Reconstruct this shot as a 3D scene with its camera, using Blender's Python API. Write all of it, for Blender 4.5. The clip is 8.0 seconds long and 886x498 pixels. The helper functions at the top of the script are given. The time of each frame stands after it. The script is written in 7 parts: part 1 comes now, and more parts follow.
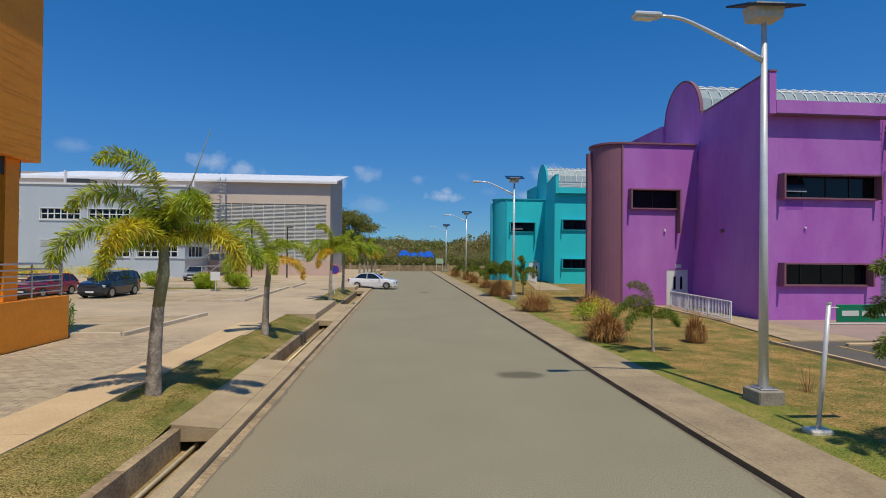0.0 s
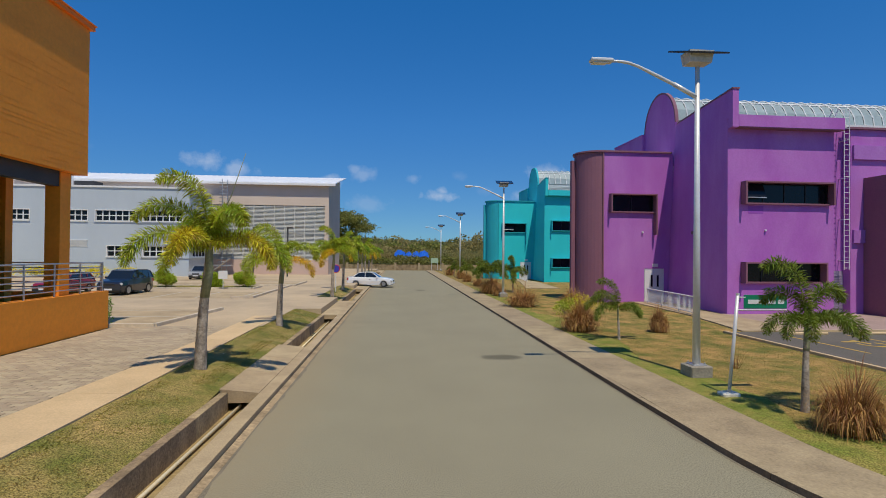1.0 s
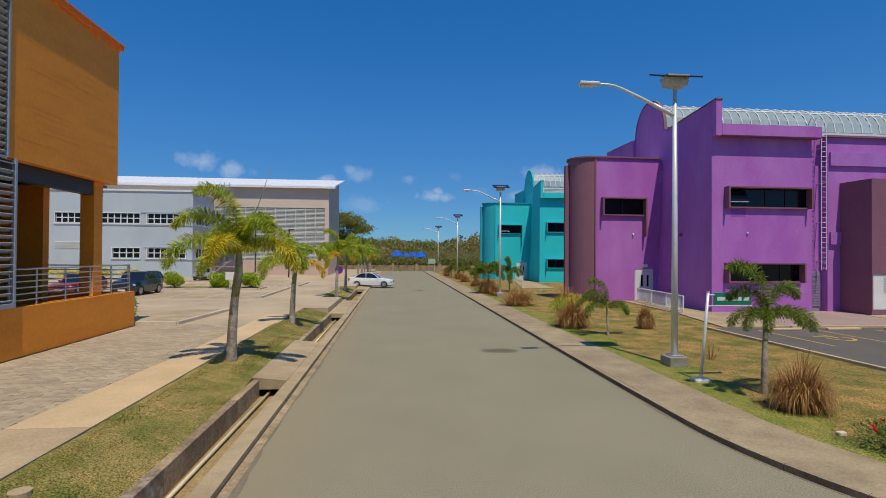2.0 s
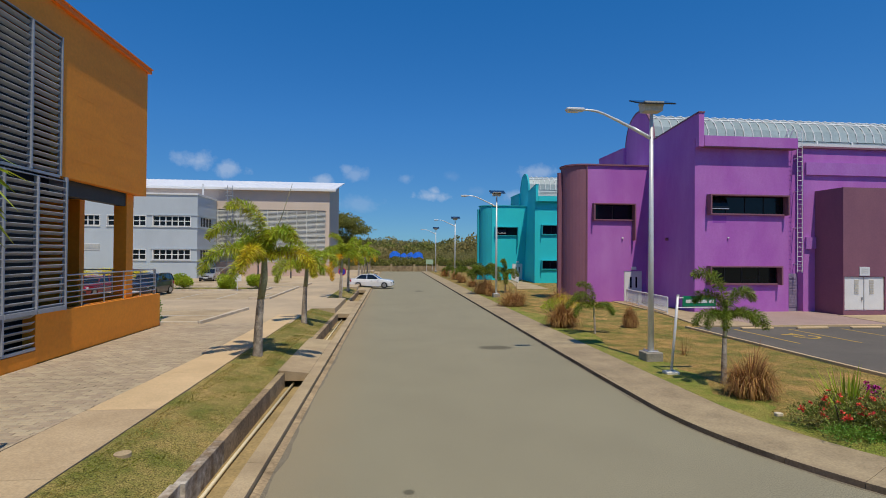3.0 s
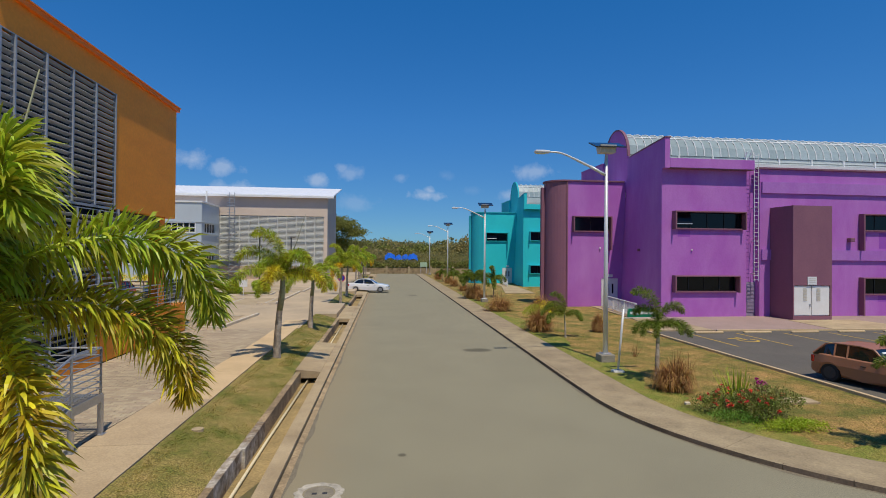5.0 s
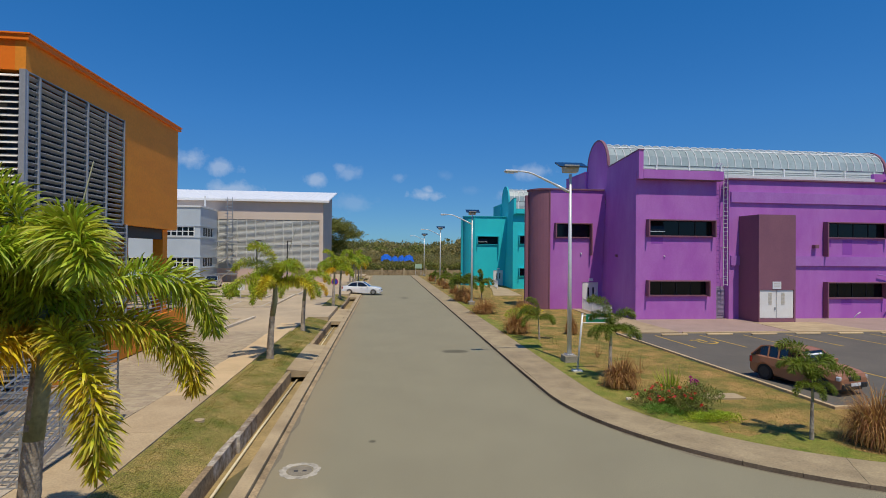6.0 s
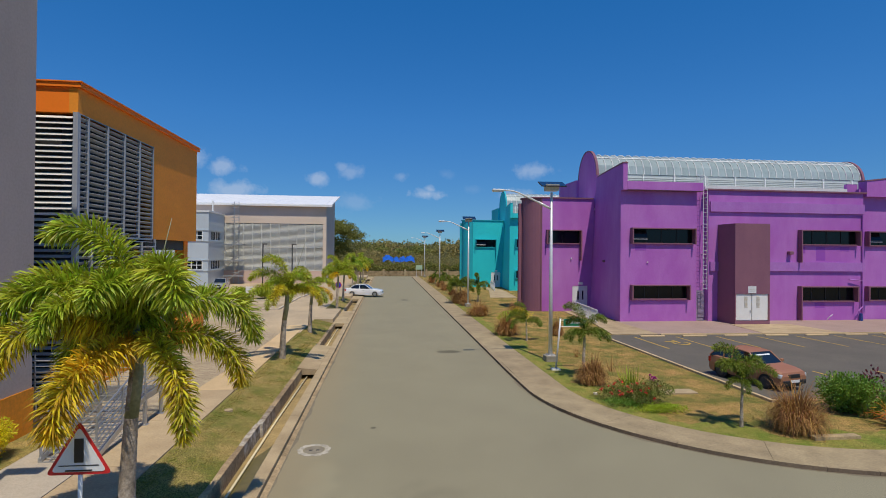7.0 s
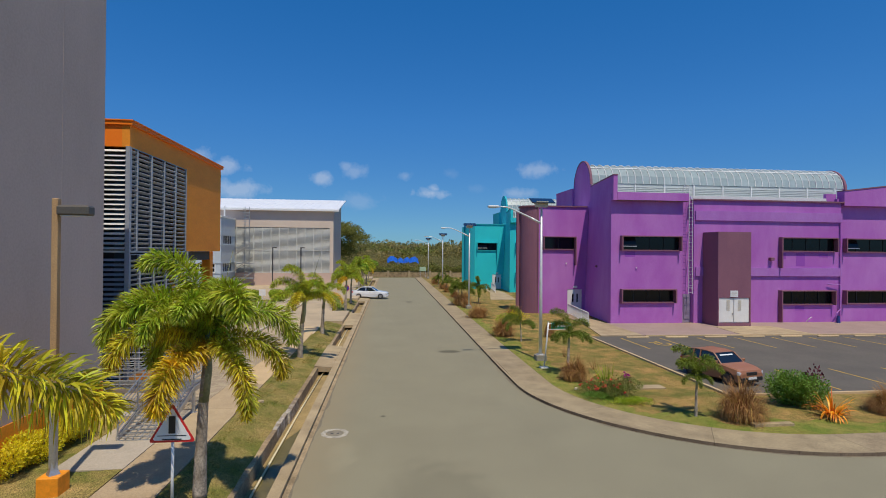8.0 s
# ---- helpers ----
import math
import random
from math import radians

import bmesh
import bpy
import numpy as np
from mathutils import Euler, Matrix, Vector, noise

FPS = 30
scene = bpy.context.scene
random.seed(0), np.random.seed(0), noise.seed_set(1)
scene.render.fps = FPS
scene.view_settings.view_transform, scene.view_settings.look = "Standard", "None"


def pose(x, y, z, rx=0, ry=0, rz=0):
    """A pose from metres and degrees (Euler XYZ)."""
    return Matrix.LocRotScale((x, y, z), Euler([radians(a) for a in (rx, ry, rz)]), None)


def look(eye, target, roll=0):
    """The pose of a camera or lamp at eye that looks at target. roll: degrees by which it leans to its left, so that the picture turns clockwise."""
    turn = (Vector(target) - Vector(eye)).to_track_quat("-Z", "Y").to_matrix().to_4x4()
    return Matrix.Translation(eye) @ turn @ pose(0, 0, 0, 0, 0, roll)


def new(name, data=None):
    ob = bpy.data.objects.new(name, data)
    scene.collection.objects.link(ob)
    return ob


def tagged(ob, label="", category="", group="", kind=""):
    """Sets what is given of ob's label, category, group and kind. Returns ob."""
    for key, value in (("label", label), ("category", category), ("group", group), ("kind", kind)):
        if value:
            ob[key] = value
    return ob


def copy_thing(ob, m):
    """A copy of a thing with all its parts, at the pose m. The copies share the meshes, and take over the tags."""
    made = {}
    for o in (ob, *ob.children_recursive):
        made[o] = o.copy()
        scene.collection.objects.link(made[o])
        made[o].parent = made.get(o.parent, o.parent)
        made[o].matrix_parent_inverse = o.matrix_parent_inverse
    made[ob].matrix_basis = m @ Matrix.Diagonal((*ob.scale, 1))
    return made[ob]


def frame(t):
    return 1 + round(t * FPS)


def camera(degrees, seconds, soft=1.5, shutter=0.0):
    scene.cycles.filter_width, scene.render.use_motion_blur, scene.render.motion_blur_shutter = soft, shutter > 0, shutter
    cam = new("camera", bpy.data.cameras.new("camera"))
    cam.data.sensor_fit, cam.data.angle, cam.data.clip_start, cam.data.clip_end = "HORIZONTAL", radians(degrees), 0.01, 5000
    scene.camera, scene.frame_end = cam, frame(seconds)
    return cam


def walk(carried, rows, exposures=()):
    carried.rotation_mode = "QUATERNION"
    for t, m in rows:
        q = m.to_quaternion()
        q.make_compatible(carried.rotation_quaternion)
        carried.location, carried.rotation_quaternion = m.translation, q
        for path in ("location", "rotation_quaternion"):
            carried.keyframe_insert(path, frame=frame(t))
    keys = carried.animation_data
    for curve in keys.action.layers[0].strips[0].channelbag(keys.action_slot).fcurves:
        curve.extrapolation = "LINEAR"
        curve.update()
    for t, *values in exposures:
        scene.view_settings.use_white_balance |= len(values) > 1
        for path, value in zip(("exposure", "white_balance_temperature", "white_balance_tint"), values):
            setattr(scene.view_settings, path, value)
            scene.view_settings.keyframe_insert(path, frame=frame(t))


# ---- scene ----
cam = camera(81.0, 8.0, soft=0.95)
PATH = [
    (0, (0.01, -0.942, 3.341), (0.177, 1.051, 3.364), 0.5),
    (0.5, (-0.021, -2.404, 3.359), (0.156, -0.412, 3.381), 0.5),
    (1, (-0.123, -3.527, 3.379), (0.062, -1.536, 3.4), 0.5),
    (1.5, (-0.34, -4.282, 3.397), (-0.146, -2.291, 3.419), 0.4),
    (2.8, (-0.839, -6.655, 3.645), (-0.628, -4.666, 3.668), 0.4),
    (3, (-0.92, -7.032, 3.71), (-0.706, -5.043, 3.731), 0.4),
    (3.5, (-0.995, -7.941, 3.892), (-0.777, -5.953, 3.912), 0.5),
    (4, (-1.106, -8.757, 4.072), (-0.882, -6.769, 4.092), 0.5),
    (4.5, (-1.181, -9.58, 4.277), (-0.952, -7.593, 4.296), 0.5),
    (6, (-0.391, -12.719, 4.957), (-0.152, -10.734, 4.975), 0.5),
    (6.5, (-0.229, -14.047, 5.268), (0.011, -12.061, 5.283), 0.5),
    (7, (-0.317, -15.431, 5.542), (-0.085, -13.444, 5.556), 0.5),
    (7.5, (-0.486, -16.821, 5.835), (-0.262, -14.834, 5.849), 0.5),
    (8, (-0.489, -18.392, 6.146), (-0.272, -16.404, 6.157), 0.5),
]
walk(cam, [(t, look(eye, target, roll)) for t, eye, target, roll in PATH])

# ---- world, sun, exposure ----
SUN = Vector((0.092, -0.43, 1.0)).normalized()


def build_world():
    w = bpy.data.worlds.new("world")
    scene.world = w
    w.use_nodes = True
    nt = w.node_tree
    nt.nodes.clear()
    N, L = nt.nodes.new, nt.links.new
    out = N("ShaderNodeOutputWorld")
    bg = N("ShaderNodeBackground")
    bg.inputs["Strength"].default_value = 0.131
    sky = N("ShaderNodeTexSky")
    sky.sky_type = "NISHITA"
    sky.sun_disc = False
    sky.sun_elevation = math.asin(SUN.z)
    sky.sun_rotation = math.atan2(SUN.x, SUN.y)
    sky.air_density, sky.dust_density, sky.ozone_density = 0.8, 0.0, 1.7
    hue = N("ShaderNodeHueSaturation")
    hue.inputs["Saturation"].default_value = 1.42
    hue.inputs["Hue"].default_value = 0.506
    L(sky.outputs[0], hue.inputs["Color"])
    gam = N("ShaderNodeGamma")
    gam.inputs["Gamma"].default_value = 0.6
    L(hue.outputs[0], gam.inputs["Color"])
    tint = N("ShaderNodeVectorMath")
    tint.operation = "MULTIPLY"
    L(gam.outputs[0], tint.inputs[0])
    tint.inputs[1].default_value = (0.54, 1.06, 1.60)
    co = N("ShaderNodeTexCoord")
    noi = N("ShaderNodeTexNoise")
    noi.inputs["Scale"].default_value, noi.inputs["Detail"].default_value = 34.0, 7.0
    noi.inputs["Roughness"].default_value = 0.62
    L(co.outputs["Generated"], noi.inputs["Vector"])

    def m(op, a, b, clamp=False):
        n = N("ShaderNodeMath")
        n.operation, n.use_clamp = op, clamp
        for i, v in enumerate((a, b)):
            if isinstance(v, bpy.types.NodeSocket):
                L(v, n.inputs[i])
            else:
                n.inputs[i].default_value = v
        return n.outputs[0]

    def dot(v):
        n = N("ShaderNodeVectorMath")
        n.operation = "DOT_PRODUCT"
        L(co.outputs["Generated"], n.inputs[0])
        n.inputs[1].default_value = v
        return n.outputs["Value"]

    total = None
    # fair-weather clouds: bearing, height, half width, half height (degrees), density
    clouds = ((4.9, 6.45, 2.0, 0.72, 1.0), (5.2, 6.9, 1.0, 0.62, 0.9), (-7.2, 7.75, 1.5, 0.85, 0.8), (-3.4, 8.6, 1.5, 0.95, 0.5),
              (-4.4, 9.1, 0.8, 0.6, 0.5), (2.05, 8.25, 1.0, 0.7, 0.42), (16.7, 8.95, 2.5, 0.95, 0.66), (14.4, 6.4, 2.0, 0.7, 0.6),
              (-19.3, 9.1, 2.4, 1.0, 0.8), (-16.4, 8.6, 1.9, 0.95, 0.75), (-15.2, 6.2, 3.2, 1.05, 0.8), (-3.0, 5.4, 2.6, 1.1, 0.32),
              (-30.8, 9.5, 1.8, 0.7, 0.3), (6.9, 8.6, 1.2, 0.6, 0.16), (10.0, 7.0, 1.2, 0.6, 0.14))
    for az, el, w_, h_, d in clouds:
        a, e = radians(az), radians(el)
        c = Vector((math.sin(a) * math.cos(e), math.cos(a) * math.cos(e), math.sin(e)))
        hx = Vector((math.cos(a), -math.sin(a), 0))
        up = hx.cross(c)
        p = m("DIVIDE", dot(hx), math.sin(radians(w_)))
        q = m("DIVIDE", m("SUBTRACT", dot(up), 0.0), math.sin(radians(h_)))
        r = m("SQRT", m("ADD", m("MULTIPLY", p, p), m("MULTIPLY", q, q)), 0.0)
        r = m("ADD", r, m("MULTIPLY", m("SUBTRACT", noi.outputs["Fac"], 0.5), -2.1))
        k = m("MULTIPLY", m("SUBTRACT", 1.0, r), 1.25, True)
        k = m("MULTIPLY", k, m("GREATER_THAN", dot(c), 0.2))
        k = m("MULTIPLY", k, d)
        total = k if total is None else m("MAXIMUM", total, k)
    mix = N("ShaderNodeMix")
    mix.data_type = "RGBA"
    mix.inputs["B"].default_value = (3.6, 4.3, 5.5, 1)
    L(m("MULTIPLY", total, 0.66, True), mix.inputs["Factor"])
    low = N("ShaderNodeMapRange")
    low.inputs["From Max"].default_value, low.inputs["To Min"].default_value = 0.24, 0.80
    L(dot((0, 0, 1)), low.inputs["Value"])
    deep = N("ShaderNodeVectorMath")
    deep.operation = "SCALE"
    L(tint.outputs[0], deep.inputs[0])
    L(low.outputs[0], deep.inputs["Scale"])
    # unseen warm glow added round the sun, high behind the camera, to lift the shade
    glow = N("ShaderNodeVectorMath")
    glow.operation = "MULTIPLY_ADD"
    aureole = m("MULTIPLY", m("POWER", m("MAXIMUM", dot(SUN), 0.0), 5.0), 0.6)
    wide = N("ShaderNodeCombineXYZ")
    for k in range(3):
        L(aureole, wide.inputs[k])
    L(wide.outputs[0], glow.inputs[0])
    glow.inputs[1].default_value = (1.0, 0.9, 0.74)
    L(deep.outputs[0], glow.inputs[2])
    L(glow.outputs[0], mix.inputs["A"])
    L(mix.outputs["Result"], bg.inputs["Color"])
    L(bg.outputs[0], out.inputs[0])


build_world()
sun_data = bpy.data.lights.new("sun", "SUN")
sun_data.energy, sun_data.angle, sun_data.color = 3.6, radians(0.53), (1.0, 0.903, 0.748)
sun = new("sun", sun_data)
sun.matrix_world = look((60, -60, 90), Vector((60, -60, 90)) - SUN)
scene.view_settings.exposure = 0.0

# ---- materials ----


def material(name, base, other=None, rough=0.8, metal=0.0, fine=40.0, broad=1.5, amount=0.5, bump=0.2, bump_scale=None,
             spread=0.12, streak=0.0, per_object=0.0, islands=0.0, coat=0.0, spec=0.5, translucent=0.0):
    """A surface with grain at two scales: base drifts towards other in broad stains and fine grain."""
    mt = bpy.data.materials.new(name)
    mt.use_nodes = True
    nt = mt.node_tree
    N, L = nt.nodes.new, nt.links.new
    b = nt.nodes["Principled BSDF"]
    other = other or tuple(c * 0.6 for c in base)
    geo = N("ShaderNodeNewGeometry")
    mp = N("ShaderNodeMapping")
    L(geo.outputs["Position"], mp.inputs["Vector"])
    if streak:
        mp.inputs["Scale"].default_value = (1, 1, 1 - streak)
    n1, n2 = N("ShaderNodeTexNoise"), N("ShaderNodeTexNoise")
    n1.inputs["Scale"].default_value, n1.inputs["Detail"].default_value, n1.inputs["Roughness"].default_value = broad, 6.0, 0.65
    n2.inputs["Scale"].default_value, n2.inputs["Detail"].default_value = fine, 3.0
    L(mp.outputs[0], n1.inputs["Vector"])
    L(geo.outputs["Position"], n2.inputs["Vector"])
    r1 = N("ShaderNodeMapRange")
    r1.inputs["From Min"].default_value, r1.inputs["From Max"].default_value = 0.38, 0.72
    r1.inputs["To Max"].default_value = amount
    L(n1.outputs["Fac"], r1.inputs["Value"])
    mix = N("ShaderNodeMix")
    mix.data_type = "RGBA"
    mix.inputs["A"].default_value, mix.inputs["B"].default_value = (*base, 1), (*other, 1)
    L(r1.outputs[0], mix.inputs["Factor"])
    hs = N("ShaderNodeHueSaturation")
    L(mix.outputs["Result"], hs.inputs["Color"])
    r2 = N("ShaderNodeMapRange")
    r2.inputs["From Min"].default_value, r2.inputs["From Max"].default_value = 0.3, 0.7
    r2.inputs["To Min"].default_value, r2.inputs["To Max"].default_value = 1 - spread, 1 + spread
    L(n2.outputs["Fac"], r2.inputs["Value"])
    value = r2.outputs[0]
    if per_object or islands:
        src = N("ShaderNodeObjectInfo").outputs["Random"] if per_object else geo.outputs["Random Per Island"]
        k = per_object or islands
        r3 = N("ShaderNodeMapRange")
        r3.inputs["To Min"].default_value, r3.inputs["To Max"].default_value = 1 - k, 1 + k
        L(src, r3.inputs["Value"])
        mu = N("ShaderNodeMath")
        mu.operation = "MULTIPLY"
        L(value, mu.inputs[0])
        L(r3.outputs[0], mu.inputs[1])
        value = mu.outputs[0]
        r4 = N("ShaderNodeMapRange")
        r4.inputs["To Min"].default_value, r4.inputs["To Max"].default_value = 0.5 - k * 0.05, 0.5 + k * 0.05
        L(src, r4.inputs["Value"])
        L(r4.outputs[0], hs.inputs["Hue"])
    L(value, hs.inputs["Value"])
    L(hs.outputs[0], b.inputs["Base Color"])
    b.inputs["Roughness"].default_value, b.inputs["Metallic"].default_value = rough, metal
    b.inputs["Coat Weight"].default_value = coat
    b.inputs["Specular IOR Level"].default_value = spec
    if bump:
        bp = N("ShaderNodeBump")
        bp.inputs["Strength"].default_value, bp.inputs["Distance"].default_value = bump, 0.02
        n3 = N("ShaderNodeTexNoise")
        n3.inputs["Scale"].default_value, n3.inputs["Detail"].default_value = bump_scale or fine, 4.0
        L(geo.outputs["Position"], n3.inputs["Vector"])
        L(n3.outputs["Fac"], bp.inputs["Height"])
        L(bp.outputs[0], b.inputs["Normal"])
    if translucent:
        tr = N("ShaderNodeBsdfTranslucent")
        L(hs.outputs[0], tr.inputs["Color"])
        ms = N("ShaderNodeMixShader")
        ms.inputs[0].default_value = translucent
        L(b.outputs[0], ms.inputs[1])
        L(tr.outputs[0], ms.inputs[2])
        L(ms.outputs[0], nt.nodes["Material Output"].inputs["Surface"])
    return mt


def stained_road():
    """Worn pale asphalt with dark patches and a few tyre-worn bands along it."""
    mt = material("road_asphalt", (0.272, 0.246, 0.161), (0.238, 0.214, 0.141), 0.92, fine=42, broad=0.3, amount=0.95, bump=0.45, bump_scale=60, spread=0.34, spec=0.3)
    nt = mt.node_tree
    N, L = nt.nodes.new, nt.links.new
    b = nt.nodes["Principled BSDF"]
    src = b.inputs["Base Color"].links[0].from_socket
    geo = N("ShaderNodeNewGeometry")
    noi = N("ShaderNodeTexNoise")
    noi.inputs["Scale"].default_value = 2.2
    L(geo.outputs["Position"], noi.inputs["Vector"])
    total = None
    for x, y, rx, ry, d in ((3.4, 13.4, 0.75, 0.45, 0.5), (-0.55, 1.1, 0.12, 0.12, 0.55), (2.3, 45.0, 0.5, 1.2, 0.3), (-1.8, -2.6, 0.5, 1.3, -0.12), (0.9, -6.0, 1.6, 3.0, 0.15)):
        sub = N("ShaderNodeVectorMath")
        sub.operation = "SUBTRACT"
        L(geo.outputs["Position"], sub.inputs[0])
        sub.inputs[1].default_value = (x, y, 0)
        mul = N("ShaderNodeVectorMath")
        mul.operation = "MULTIPLY"
        L(sub.outputs[0], mul.inputs[0])
        mul.inputs[1].default_value = (1 / rx, 1 / ry, 0)
        ln = N("ShaderNodeVectorMath")
        ln.operation = "LENGTH"
        L(mul.outputs[0], ln.inputs[0])
        ad = N("ShaderNodeMath")
        ad.operation = "MULTIPLY_ADD"
        L(noi.outputs["Fac"], ad.inputs[0])
        ad.inputs[1].default_value = 0.9
        L(ln.outputs["Value"], ad.inputs[2])
        mr = N("ShaderNodeMapRange")
        mr.interpolation_type = "SMOOTHSTEP"
        mr.inputs["From Min"].default_value, mr.inputs["From Max"].default_value = 1.0, 1.6
        mr.inputs["To Min"].default_value, mr.inputs["To Max"].default_value = 1 - d, 1.0
        L(ad.outputs[0], mr.inputs["Value"])
        if total is None:
            total = mr.outputs[0]
        else:
            mm = N("ShaderNodeMath")
            mm.operation = "MULTIPLY"
            L(total, mm.inputs[0])
            L(mr.outputs[0], mm.inputs[1])
            total = mm.outputs[0]
    sc = N("ShaderNodeVectorMath")
    sc.operation = "SCALE"
    L(src, sc.inputs[0])
    L(total, sc.inputs["Scale"])
    # brown dust drifted along the drain side
    px = N("ShaderNodeSeparateXYZ")
    L(geo.outputs["Position"], px.inputs[0])
    wob = N("ShaderNodeMath")
    wob.operation = "MULTIPLY_ADD"
    L(noi.outputs["Fac"], wob.inputs[0])
    wob.inputs[1].default_value = 0.9
    L(px.outputs["X"], wob.inputs[2])
    dust = N("ShaderNodeMapRange")
    dust.interpolation_type = "SMOOTHSTEP"
    dust.inputs["From Min"].default_value, dust.inputs["From Max"].default_value = -2.3, -0.7
    dust.inputs["To Min"].default_value, dust.inputs["To Max"].default_value = 0.5, 0.0
    L(wob.outputs[0], dust.inputs["Value"])
    mx = N("ShaderNodeMix")
    mx.data_type = "RGBA"
    L(dust.outputs[0], mx.inputs["Factor"])
    L(sc.outputs[0], mx.inputs["A"])
    mx.inputs["B"].default_value = (0.31, 0.245, 0.145, 1)
    L(mx.outputs["Result"], b.inputs["Base Color"])
    return mt


def lawn(name, green, straw, amount, scale=0.55):
    return material(name, green, straw, 0.95, fine=38, broad=scale, amount=amount, bump=0.9, bump_scale=55, spread=0.8, spec=0.15)


M_ROAD = stained_road()
M_LOT = material("lot_asphalt", (0.115, 0.104, 0.086), (0.155, 0.138, 0.11), 0.9, fine=70, broad=0.4, amount=0.7, bump=0.3, bump_scale=120, spread=0.15, spec=0.3)
M_CONC = material("weathered_concrete", (0.47, 0.36, 0.21), (0.26, 0.19, 0.105), 0.9, fine=35, broad=0.8, amount=0.8, bump=0.25, spread=0.14, per_object=0.05)
M_CONC_TAN = material("tan_concrete", (0.62, 0.45, 0.25), (0.45, 0.325, 0.175), 0.9, fine=30, broad=0.6, amount=0.7, bump=0.2, spread=0.1, per_object=0.05)
M_LIME = material("limewash_blotched_concrete", (0.22, 0.155, 0.09), (0.62, 0.57, 0.48), 0.92, fine=9, broad=2.6, amount=1.0, bump=0.5, bump_scale=25, spread=0.3, per_object=0.1)
M_CONC_DARK = material("dirty_drain_concrete", (0.42, 0.305, 0.17), (0.165, 0.118, 0.064), 0.95, fine=18, broad=1.6, amount=0.95, bump=0.5, bump_scale=25, spread=0.25, per_object=0.12)
M_KERB = material("grimy_shaded_kerb_concrete", (0.21, 0.152, 0.10), (0.095, 0.068, 0.044), 0.9, fine=25, broad=1.2, amount=0.85, bump=0.35, spread=0.2, per_object=0.08)
M_WALK = material("sidewalk_concrete", (0.37, 0.285, 0.165), (0.225, 0.17, 0.098), 0.92, fine=24, broad=1.1, amount=0.9, bump=0.3, spread=0.16, per_object=0.07)
M_PAVER = material("grey_block_paving", (0.42, 0.335, 0.225), (0.28, 0.22, 0.145), 0.92, fine=50, broad=0.5, amount=0.6, bump=0.3, spread=0.12, per_object=0.14)
M_PAVER_I = material("grey_block_paving_bed", (0.42, 0.335, 0.225), (0.28, 0.22, 0.145), 0.92, fine=50, broad=0.5, amount=0.6, bump=0.3, spread=0.12, islands=0.14)
M_JOINT = material("sand_joint", (0.15, 0.12, 0.08), (0.10, 0.08, 0.055), 0.95, fine=60, broad=1.0, bump=0.2)
M_PINK = material("pink_block_paving", (0.36, 0.255, 0.215), (0.25, 0.18, 0.15), 0.92, fine=50, broad=0.6, amount=0.6, bump=0.3, islands=0.15)
M_LAWN_L = lawn("verge_grass", (0.15, 0.155, 0.034), (0.40, 0.275, 0.104), 1.0, 1.1)
M_LAWN_R = lawn("dry_lawn", (0.145, 0.145, 0.034), (0.48, 0.275, 0.10), 1.0, 0.9)
M_LAWN_GREEN = lawn("watered_grass", (0.15, 0.19, 0.03), (0.34, 0.26, 0.075), 0.9, 1.3)
M_GROUND = lawn("open_ground", (0.10, 0.115, 0.035), (0.27, 0.20, 0.10), 0.9, 0.05)
M_BLADE = material("grass_blade", (0.22, 0.235, 0.035), (0.52, 0.35, 0.12), 0.9, fine=5, broad=0.5, amount=1.0, bump=0, islands=0.3, spec=0.1, translucent=0.5)
M_PURPLE = material("purple_render", (0.41, 0.112, 0.468), (0.52, 0.215, 0.575), 0.72, fine=12, broad=0.35, amount=0.9, bump=0.12, bump_scale=45, spread=0.05, streak=0.6)
M_PURPLE_PALE = material("sun_bleached_purple_band", (0.43, 0.185, 0.53), (0.36, 0.11, 0.45), 0.72, fine=9, broad=0.6, amount=0.9, bump=0.12, spread=0.06, streak=0.3)
M_MAUVE = material("mauve_brown_render", (0.25, 0.105, 0.145), (0.20, 0.08, 0.125), 0.75, fine=14, broad=0.5, amount=0.8, bump=0.15, spread=0.07, streak=0.5)
M_TEAL = material("turquoise_render", (0.012, 0.56, 0.62), (0.02, 0.66, 0.68), 0.7, fine=12, broad=0.35, amount=0.8, bump=0.12, spread=0.05, streak=0.6)
M_TEAL_DARK = material("deep_turquoise_render", (0.010, 0.42, 0.50), (0.012, 0.36, 0.43), 0.75, fine=14, broad=0.5, amount=0.8, bump=0.15, spread=0.06, streak=0.5)
M_ORANGE = material("orange_render", (0.95, 0.325, 0.02), (0.84, 0.275, 0.016), 0.7, fine=9, broad=0.5, amount=0.8, bump=0.12, bump_scale=30, spread=0.05, streak=-2.0)
M_TOWER = material("dark_grey_render", (0.50, 0.395, 0.34), (0.41, 0.325, 0.275), 0.8, fine=14, broad=0.4, amount=0.7, bump=0.1, spread=0.05, streak=0.5)
M_GREYBLUE = material("pale_blue_grey_paint", (0.49, 0.555, 0.595), (0.41, 0.465, 0.505), 0.75, fine=12, broad=0.3, amount=0.7, bump=0.08, spread=0.04, streak=0.5)
M_TAUPE = material("taupe_render", (0.55, 0.465, 0.41), (0.48, 0.405, 0.355), 0.8, fine=12, broad=0.4, amount=0.6, bump=0.08, spread=0.04)
M_BEIGE = material("beige_render", (0.66, 0.545, 0.44), (0.58, 0.47, 0.37), 0.8, fine=12, broad=0.4, amount=0.6, bump=0.08, spread=0.04)
